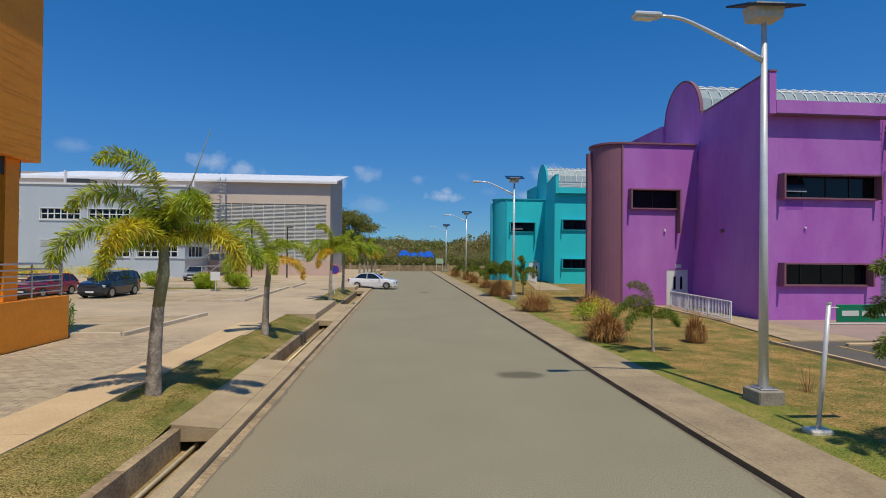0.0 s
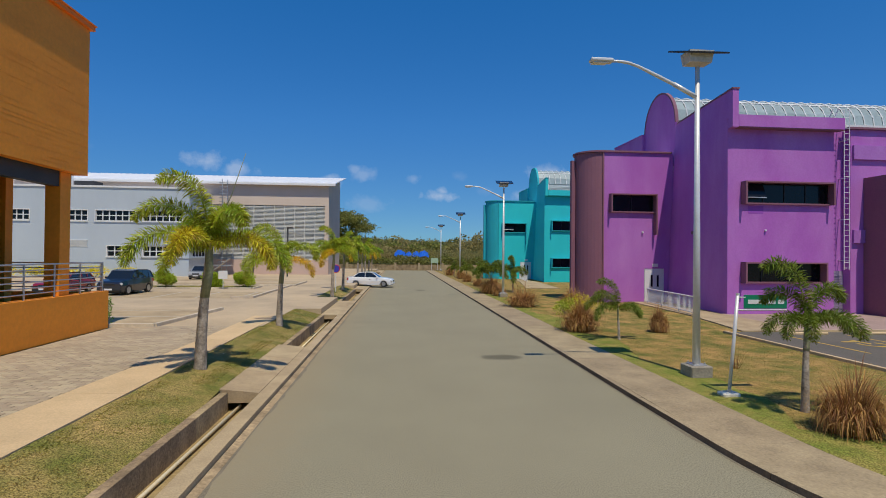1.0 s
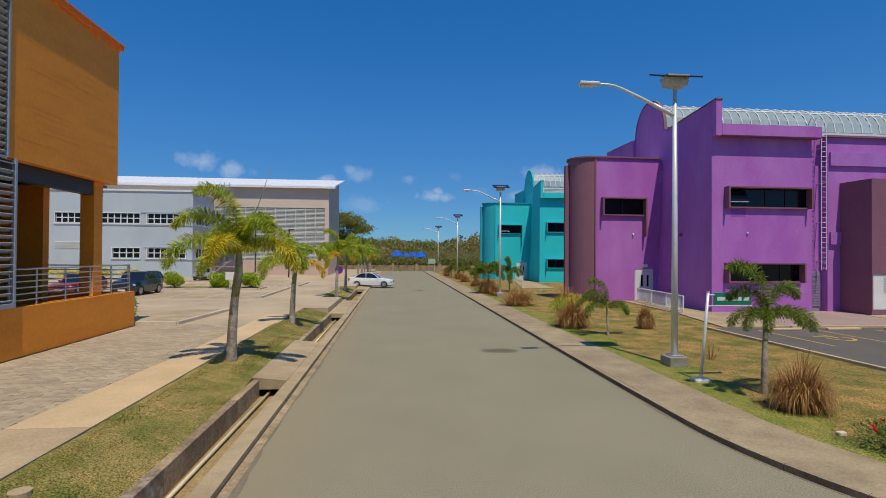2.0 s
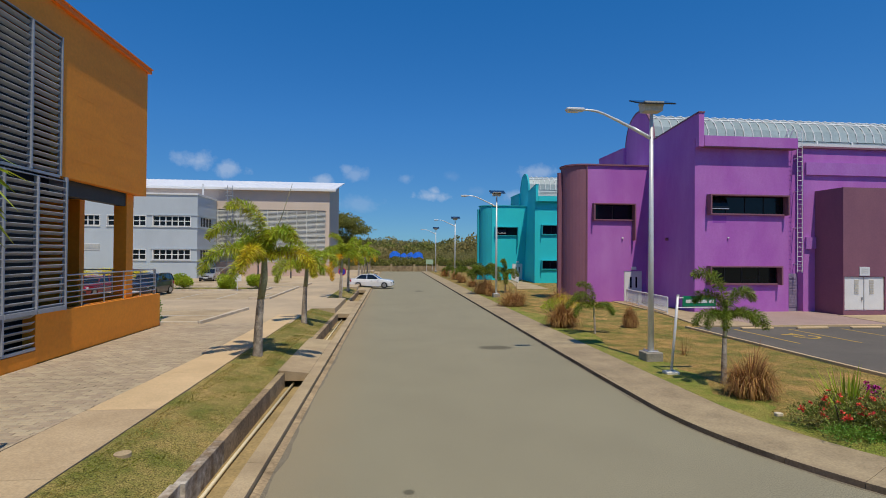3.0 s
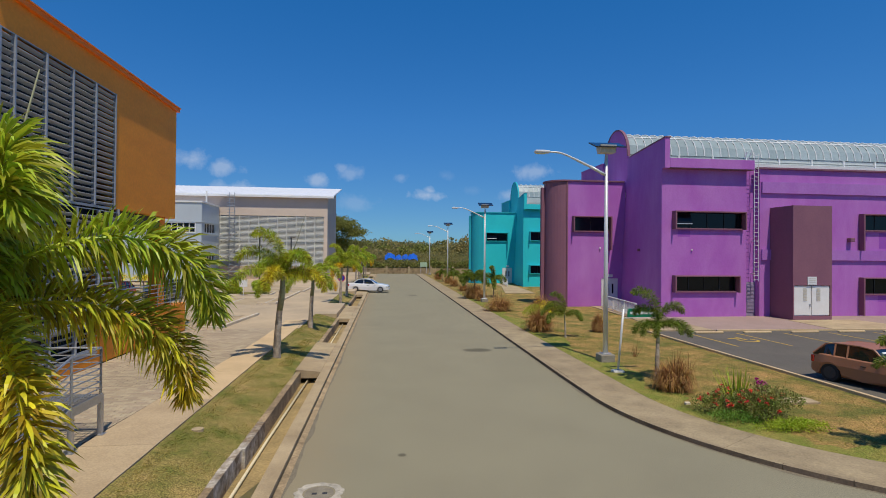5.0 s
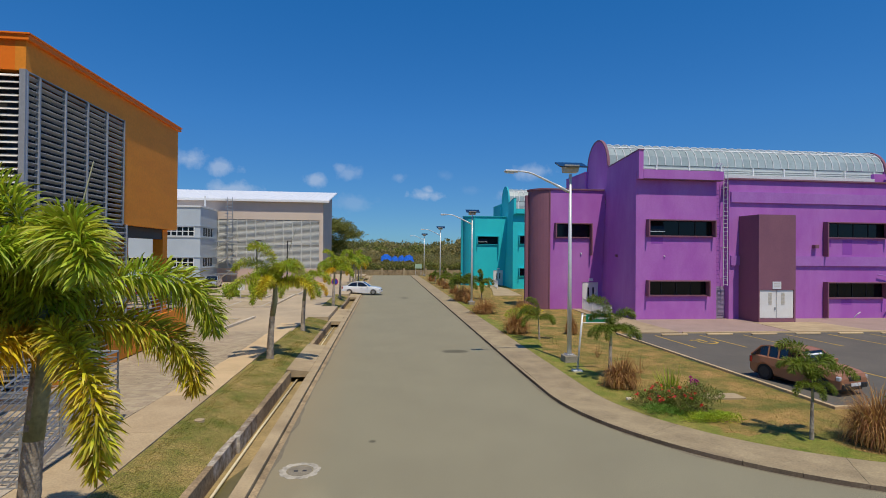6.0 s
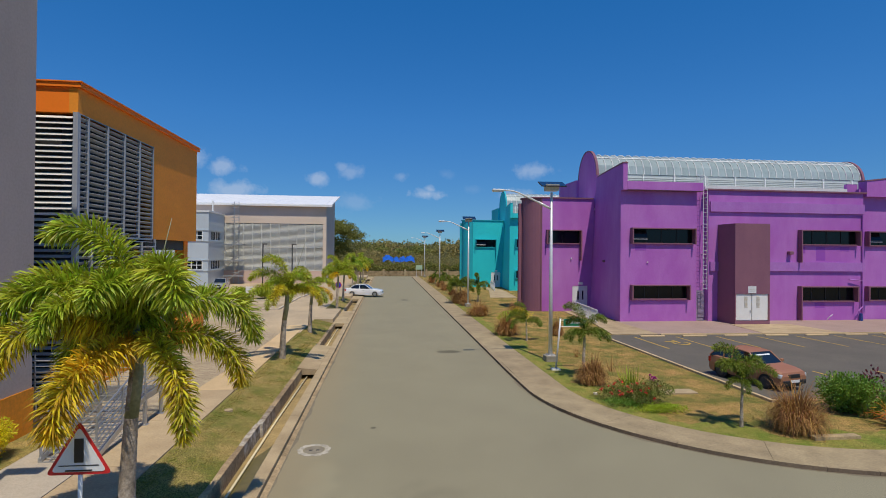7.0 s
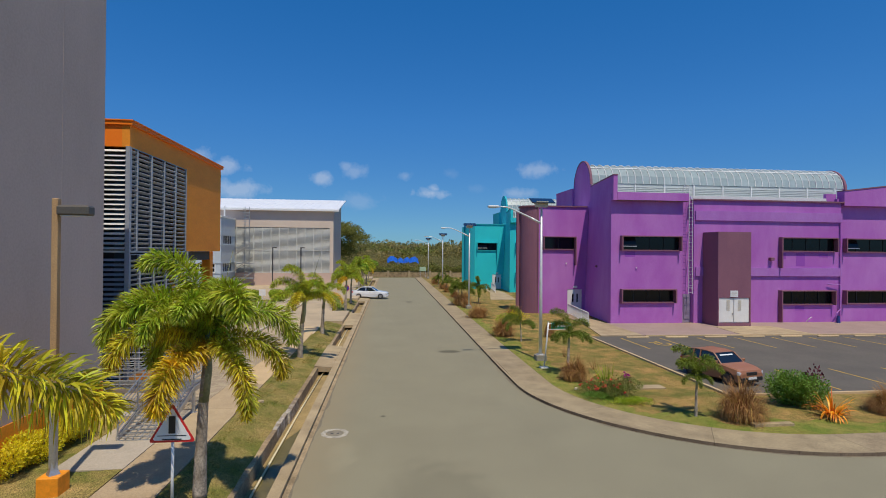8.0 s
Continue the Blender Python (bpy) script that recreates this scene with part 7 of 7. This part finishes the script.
def dry_clump(label, at, width, height, seed, count):
    """A shock of dry grass: crowded blades that rise, then hang over all round."""
    r = random.Random(seed)
    top = thing("dry_shrub", label, "shrub", at, "dry shrubs")
    heads = [(r.uniform(0, 6.28), r.random() ** 0.5, r.uniform(0.75, 1.12)) for _ in range(16)]
    width *= 0.8
    r0 = width * 0.32
    reach = (width * 0.5 - r0 * 0.5) / (0.62 * height)
    for c in range(4):
        sh = Shape()
        for _ in range(count // 4):
            ha, hb, hk = r.choice(heads)
            a = ha + r.gauss(0, 0.45)
            b = min(1.0, max(0.0, hb + r.gauss(0, 0.22)))
            q = Vector((math.cos(a), math.sin(a), 0))
            root = q * r0 * b + Vector((r.gauss(0, 0.04), r.gauss(0, 0.04), -0.02))
            turn = Matrix.Rotation(r.gauss(0, 0.85), 3, "Z")
            ln = height * hk * r.uniform(0.6, 1.45) * (1.12 - 0.12 * b)
            arching(sh, root, turn @ q, 0.12 + 0.5 * b + r.uniform(-0.15, 0.2), r.uniform(1.3, 3.5) * (0.5 + 0.5 * b), ln, r.uniform(0.014, 0.027), min(1.2, reach), 5, 1.7)
        part("leaf_clump", sh, M_DRY, top)
    return top


def bush(name, label, at, mat, rx, ry, rz, count, seed, leaf=0.07, category="shrub", group="", stems=True, extra=None, flat=0.0):
    """A leafy shrub: stems and many single leaves in an uneven mound."""
    r = random.Random(seed)
    top = thing(name, label, category, at, group)
    if stems:
        for _ in range(7):
            a = r.uniform(0, 6.28)
            sh = Shape().tube([(0.05 * math.cos(a), 0.05 * math.sin(a), -0.04), (rx * 0.5 * math.cos(a), ry * 0.5 * math.sin(a), rz * 1.2)], [0.018, 0.008], 5)
            part("stem", sh, M_BARK, top)
    clumps = [(r.uniform(-0.55, 0.55), r.uniform(-0.55, 0.55), r.uniform(0.35, 1.25), r.uniform(0.4, 0.62)) for _ in range(11)]
    sh = Shape()
    for i in range(count):
        cx, cy, cz, cr = clumps[i % len(clumps)]
        d = Vector((r.gauss(0, 1), r.gauss(0, 1), r.gauss(0, 1))).normalized() * cr * (0.55 + 0.5 * r.random() ** 0.5)
        p = Vector(((cx + d.x) * rx, (cy + d.y) * ry, max(0.02, (cz + d.z * 0.9) * rz)))
        o = (d + Vector((r.uniform(-0.6, 0.6), r.uniform(-0.6, 0.6), r.uniform(-0.2, 0.9)))).normalized()
        sh.blade(p, p + o * leaf * r.uniform(0.8, 1.6), leaf * 0.55, leaf * 0.1, Vector((r.uniform(-1, 1), r.uniform(-1, 1), r.uniform(-1, 1))))
    part("foliage", sh, mat, top)
    if extra:
        mt, n, nm = extra
        fl = Shape()
        for i in range(n):
            cx, cy, cz, cr = clumps[i % len(clumps)]
            d = Vector((r.gauss(0, 1), r.gauss(0, 1) - 0.4, abs(r.gauss(0, 1)) + 0.2)).normalized() * cr * 1.04
            p = Vector(((cx + d.x) * rx, (cy + d.y) * ry, (cz + d.z * 0.9) * rz))
            for _ in range(16):
                o = Vector((r.uniform(-1, 1), r.uniform(-1, 1), r.uniform(-0.3, 1))).normalized()
                fl.blade(p, p + o * 0.075, 0.05, 0.0, Vector((r.uniform(-1, 1), r.uniform(-1, 1), 1)))
        part(nm, fl, mt, top)
    return top


DRY = "dried-out brown ornamental grass shrub in the lawn"
for i, (x, y, w, h) in enumerate(((8.05, 29.2, 2.5, 1.4), (8.0, 18.6, 2.0, 1.3), (11.3, 18.0, 0.75, 1.15), (8.45, 5.45, 1.2, 1.22), (12.5, -0.7, 1.6, 1.5), (7.95, 40.2, 2.3, 1.6),
                                  (11.4, 29.2, 1.8, 1.3), (8.7, 59.0, 1.4, 1.2), (8.6, 50.5, 1.4, 1.1), (8.9, 66.0, 1.6, 1.5), (9.6, 47.0, 1.5, 1.0), (8.5, 78.0, 1.7, 1.3), (18.9, -0.4, 1.5, 1.0), (8.2, 37.6, 1.2, 1.2), (9.4, 86.0, 1.7, 1.4))):
    dry_clump(DRY, pose(x, y, 0.09), w, h, 100 + i, 2300 if y < 20 else 1300)
bush("shrub", "yellow-green leafy shrub at the lawn's edge", pose(9.4, 24.6, 0.09), M_LEAF_LIME, 0.8, 0.7, 0.55, 900, 201, 0.09)
bush("shrub", "orange and green leafy shrub beside the path", pose(11.2, 26.5, 0.09), M_LEAF_YELLOW, 1.0, 0.8, 0.6, 700, 202, 0.09)
bush("flowering_shrub", "low flowering shrub with red blossoms", pose(8.6, 2.9, 0.09), M_LEAF_BED, 0.95, 0.75, 0.5, 5200, 203, 0.055, extra=(M_FLOWER, 46, "blossoms"))
bush("flowering_shrub", "low flowering shrub with scattered red blossoms", pose(9.35, 2.4, 0.09), M_LEAF_BED, 0.85, 0.7, 0.5, 4400, 204, 0.055, extra=(M_FLOWER, 9, "blossoms"))
bush("ground_cover", "bright green creeping plant at the edge of the flower bed", pose(9.3, 1.55, 0.09), M_LEAF_LIME, 1.0, 0.32, 0.16, 2600, 205, 0.045, stems=False)
bush("ground_cover", "bright green creeping plant at the edge of the flower bed", pose(8.3, 2.3, 0.09), M_LEAF, 0.7, 0.4, 0.2, 1800, 206, 0.045, stems=False)
tuft("strap_leaf_plant", "upright pale green strap-leaved plant in the flower bed", pose(9.1, 3.3, 0.09), M_LEAF_LIME, 90, 0.5, 1.25, 207, 0.05, "", "plant", -0.5, 3)
bush("flowering_shrub", "small shrub with magenta blossom by the lot kerb", pose(10.3, 3.9, 0.09), M_LEAF_WINE, 0.25, 0.25, 0.4, 260, 208, 0.06, extra=(M_FLOWER_PINK, 16, "blossoms"))
whole("drain_cover", Shape().box(10.6, 12.0, 3.6, 4.2, 0.0, 0.15), M_CONC, "flat concrete drain cover set in the lawn", "cover")
whole("drain_cover", Shape().box(12.4, 13.9, -1.5, -1.25, 0.0, 0.19), M_CONC_DARK, "weathered timber edging lying under a dry shrub", "edging")
bush("shrub", "dense rounded dark green shrub by the lot", pose(15.9, 0.9, 0.09), M_LEAF, 1.08, 1.0, 0.95, 7500, 209, 0.09)
bush("shrub", "wine-red leafed shrub behind a green one", pose(16.9, 1.2, 0.09), M_LEAF_WINE, 0.45, 0.4, 0.85, 420, 210, 0.13)
tuft("strap_leaf_plant", "orange and yellow strap-leaved plant in the lawn", pose(16.1, -0.7, 0.09), M_LEAF_FLAME, 64, 0.6, 1.2, 211, 0.095, "", "plant", 1.05, 4, 0.8)
tuft("dry_weed", "thin dry weed standing in the lawn", pose(10.3, 7.6, 0.09), M_DRY, 40, 0.4, 0.9, 212, 0.012, "", "plant", -0.2, 2)
tuft("dry_weed", "thin dry weed standing in the lawn", pose(9.9, 10.9, 0.09), M_DRY, 30, 0.3, 0.8, 213, 0.012, "", "plant", -0.2, 2)
for i, (x, y) in enumerate(((-18.7, 41.0), (-15.3, 41.1), (-12.4, 41.0), (-22.4, 41.1))):
    bush("clipped_shrub", "rounded clipped green shrub in the car park island", pose(x, y, LEFT + 0.07), M_LEAF_LIME, 0.95, 0.95, 0.75, 4200, 220 + i, 0.13, group="clipped shrubs")
bush("clipped_shrub", "dark clipped shrub beside the orange porch wall", pose(-11.6, 18.1, LEFT - 0.02), M_LEAF, 0.38, 0.45, 0.75, 900, 230, 0.08)
for i in range(9):
    bush("hedge", "low golden-green hedge along the office wing", pose(-58 + i * 3.3, 60.4, LEFT - 0.02), M_LEAF_YELLOW, 2.0, 0.7, 0.75, 800, 240 + i, 0.16, "hedge", "office hedge")
for i, (x, y) in enumerate(((-9.72, -1.75), (-9.74, -2.6), (-9.72, -3.45), (-9.77, -4.3))):
    bush("golden_hedge", "clipped golden-yellow leafy hedge beside the grey building", pose(x, y, LEFT - 0.04), M_LEAF_YELLOW, 0.46, 0.66, 0.56, 4000, 260 + i, 0.065, "hedge", "golden hedge")

# hedge over the end wall, scrub and woods behind
r = random.Random(31)
hd = Shape()
for i in range(9000):
    x = r.uniform(-32, 42)
    z = r.uniform(0.9, 2.75 + 0.35 * math.sin(x * 0.7) + 0.3 * math.sin(x * 1.9))
    p = Vector((x, END + 3.4 + r.uniform(-0.9, 0.9), z))
    o = Vector((r.uniform(-1, 1), r.uniform(-1, 0.4), r.uniform(-0.8, 1))).normalized()
    hd.blade(p, p + o * 0.42, 0.26, 0.03, Vector((r.uniform(-1, 1), r.uniform(-1, 1), r.uniform(-1, 1))))
tagged(part("vine_hedge", hd, M_WOODS_GREEN, None), "ragged green creeper hedge topping the boundary wall", "hedge", "", "stuff")


def crown(sh, c, rx, ry, rz, n, size, r):
    blobs = [(r.gauss(0, 0.45), r.gauss(0, 0.45), r.gauss(0, 0.32), r.uniform(0.3, 0.6)) for _ in range(12)]
    for i in range(n):
        bx, by, bz, br = blobs[i % 12]
        d = Vector((r.gauss(0, 1), r.gauss(0, 1), r.gauss(0, 1))).normalized() * br * (0.5 + 0.5 * r.random())
        p = Vector((c[0] + (bx + d.x) * rx, c[1] + (by + d.y) * ry, c[2] + (bz + d.z) * rz))
        o = (d + Vector((r.uniform(-1, 1), r.uniform(-1, 1), r.uniform(-0.5, 1))) * 0.7).normalized()
        sh.blade(p, p + o * size * r.uniform(0.7, 1.4), size * 0.7, size * 0.1, Vector((r.uniform(-1, 1), r.uniform(-1, 1), r.uniform(-1, 1))))


r = random.Random(41)
scrub = Shape()
for i in range(330):
    y = r.uniform(112, 165)
    x = r.uniform(-70, 80)
    h = r.uniform(2.2, 4.2) + (y - 112) * 0.03
    if -3 < x < 12 and y < 150:
        h *= 0.55
    crown(scrub, (x, y, far_rise(x, y) + h * 0.42), r.uniform(2.8, 4.8), 2.8, h * 0.58, 860, 0.29, r)
tagged(part("scrub", scrub, M_WOODS, None), "tangled dry scrub beyond the boundary wall", "scrub", "", "stuff")
woods = Shape()
for i in range(330):
    y = r.uniform(165, 300)
    x = r.uniform(-170, 190)
    h = r.uniform(5.2, 7.8) + (y - 165) * 0.012
    crown(woods, (x, y, far_rise(x, y) + h * 0.5), r.uniform(6, 10), 6.0, h * 0.55, 520, 1.0, r)
tagged(part("woods", woods, M_WOODS, None), "low mixed woodland, olive and dry brown, along the skyline", "woods", "", "stuff")
green = Shape()
for i in range(45):
    y = r.uniform(170, 290)
    x = r.uniform(-150, 170)
    h = r.uniform(6.2, 9.0)
    crown(green, (x, y, far_rise(x, y) + h * 0.6), r.uniform(5, 9), 5.0, h * 0.4, 480, 0.9, r)
tagged(part("woods", green, M_WOODS_GREEN, None), "darker green trees scattered through the woodland", "woods", "", "stuff")


def big_tree(at, height, spread, seed, label):
    r = random.Random(seed)
    top = thing("tree", label, "tree", at)
    part("trunk", Shape().tube([(0, 0, -0.3), (0.1, 0, height * 0.25), (0.3, 0, height * 0.5)], [0.5, 0.36, 0.26], 8), M_BARK, top, smooth=True)
    for k in range(8):
        a = k * 0.8 + r.uniform(-0.3, 0.3)
        part("limb", Shape().tube([(0.25, 0, height * 0.45), (spread * 0.35 * math.cos(a), spread * 0.35 * math.sin(a), height * 0.72), (spread * 0.75 * math.cos(a), spread * 0.75 * math.sin(a), height * 0.84)], [0.2, 0.12, 0.04], 6), M_BARK, top)
    sh = Shape()
    for k in range(18):
        a, q = r.uniform(0, 6.28), math.sqrt(r.random())
        crown(sh, (spread * 0.8 * q * math.cos(a), spread * 0.8 * q * math.sin(a), height * r.uniform(0.34, 0.62)), spread * 0.3, spread * 0.3, height * 0.13, 420, 0.42, r)
    for k in range(34):
        a, q = r.uniform(0, 6.28), math.sqrt(r.random())
        c = (spread * q * math.cos(a), spread * q * math.sin(a), height * (0.97 - 0.36 * q * q + r.uniform(-0.05, 0.03)))
        crown(sh, c, spread * 0.30, spread * 0.30, height * 0.11, 620, 0.4, r)
    part("crown", sh, M_WOODS_GREEN, top)
    return top


big_tree(pose(-17.0, 130.0, 0), 14.3, 9.8, 51, "broad spreading rain tree behind the hall")
big_tree(pose(-38.0, 135.0, 0), 16.5, 11.0, 52, "broad spreading rain tree behind the hall")
tarp = thing("tarpaulin_shelter", "bright blue tarpaulin roofs among the scrub", "shelter", pose(4.8, 150.0, 0.55))
for k, (x, w, h) in enumerate(((-3.4, 3.2, 4.15), (-0.6, 2.4, 3.55), (1.4, 2.2, 3.75), (3.7, 2.8, 4.0))):
    sh = Shape()
    sheet(sh, [x + w * q for q in (-0.5, -0.36, -0.2, 0.0, 0.14, 0.3, 0.5)], [-2.5, -1.6, -0.6, 0.6, 1.6, 2.5],
          lambda a, b: h - 0.8 * (abs(a - x) / (w / 2)) ** 1.6 - 0.32 * (2.5 - b) + 0.1 * math.sin(a * 5.1 + b * 1.3 + k) + 0.08 * math.sin(b * 4 + a * 2.2))
    part("sheet", sh, M_TARP, tarp)
    for dx in (-w / 2 + 0.1, w / 2 - 0.1):
        part("pole", Shape().tube([(x + dx, 0, -0.5), (x + dx, 0, h - 2.0)], 0.06, 6), M_BARK, tarp)

# grass blades where the walk passes close
r = random.Random(61)
bl = Shape()


def blades(n, pick, z_of, h):
    for _ in range(n):
        x, y = pick()
        p = Vector((x, y, z_of(x, y) - 0.01))
        bl.blade(p, p + Vector((r.uniform(-0.05, 0.05), r.uniform(-0.05, 0.05), h * r.uniform(0.5, 1.3))), 0.012, 0, Vector((r.uniform(-1, 1), r.uniform(-1, 1), 0)))


def on_verge():
    y = r.uniform(-12, 8.9) if r.random() < 0.72 else r.uniform(14.9, 24.4)
    return X(r.uniform(-5.45, -4.12), y), y


def on_strip():
    y = r.uniform(8.9, 14.9)
    return X(r.uniform(-5.45, -4.3), y), y


def on_lawn():
    while True:
        x, y = r.uniform(7.2, 14.0), r.uniform(-2.3, 18.0)
        if y > RC[1] or math.hypot(x - RC[0], y - RC[1]) < R0 - 1.65:
            return X(x, y) + 0.05, y


blades(22000, on_verge, lambda x, y: 0.13 + 0.3 * min(1, max(0, (X(-4.1, y) - x) / 1.2)), 0.026)
blades(4000, on_strip, lambda x, y: 0.34, 0.026)
blades(20000, on_lawn, lambda x, y: 0.099, 0.022)
tagged(part("grass_blades", bl, M_BLADE, None), "short sun-dried grass blades", "grass", "", "stuff")

# block paving, the nearest stretch stone by stone
stone = Shape().soft_box(-0.146, 0.146, -0.071, 0.071, -0.035, 0.0, 0.008).mesh("paver")
stone.materials.append(M_PAVER)
rest = Shape()
r = random.Random(71)
count = 0
row = 0
y = 1.08
while y < 17.9:
    x = -10.98 - (0.15 if row % 2 else 0.0)
    end = path_edge(y) - 0.015
    while x < end - 0.03:
        a, b = max(x, -10.98) + 0.004, min(x + 0.292, end)
        if count < 300 and 2.6 < y < 6.0 and x > -9.2 and b - a > 0.28:
            part("paver", stone, M_PAVER, bed_ob, at=pose((a + b) / 2, y, LEFT - 0.002 + r.uniform(-0.003, 0.003), r.uniform(-0.6, 0.6), r.uniform(-0.6, 0.6), 0))
            count += 1
        elif b - a > 0.03:
            z = LEFT - 0.002 + r.uniform(-0.004, 0.004)
            rest.add([(a, y - 0.071, z - 0.006), (b, y - 0.071, z - 0.006), (b, y + 0.071, z - 0.006), (a, y + 0.071, z - 0.006),
                      (a + 0.008, y - 0.063, z), (b - 0.008, y - 0.063, z), (b - 0.008, y + 0.063, z), (a + 0.008, y + 0.063, z)],
                     [(4, 5, 6, 7), (0, 1, 5, 4), (1, 2, 6, 5), (2, 3, 7, 6), (3, 0, 4, 7)])
        x += 0.3
    y += 0.15
    row += 1
tagged(part("pavers", rest, M_PAVER_I, bed_ob), "", "", "", "stuff")
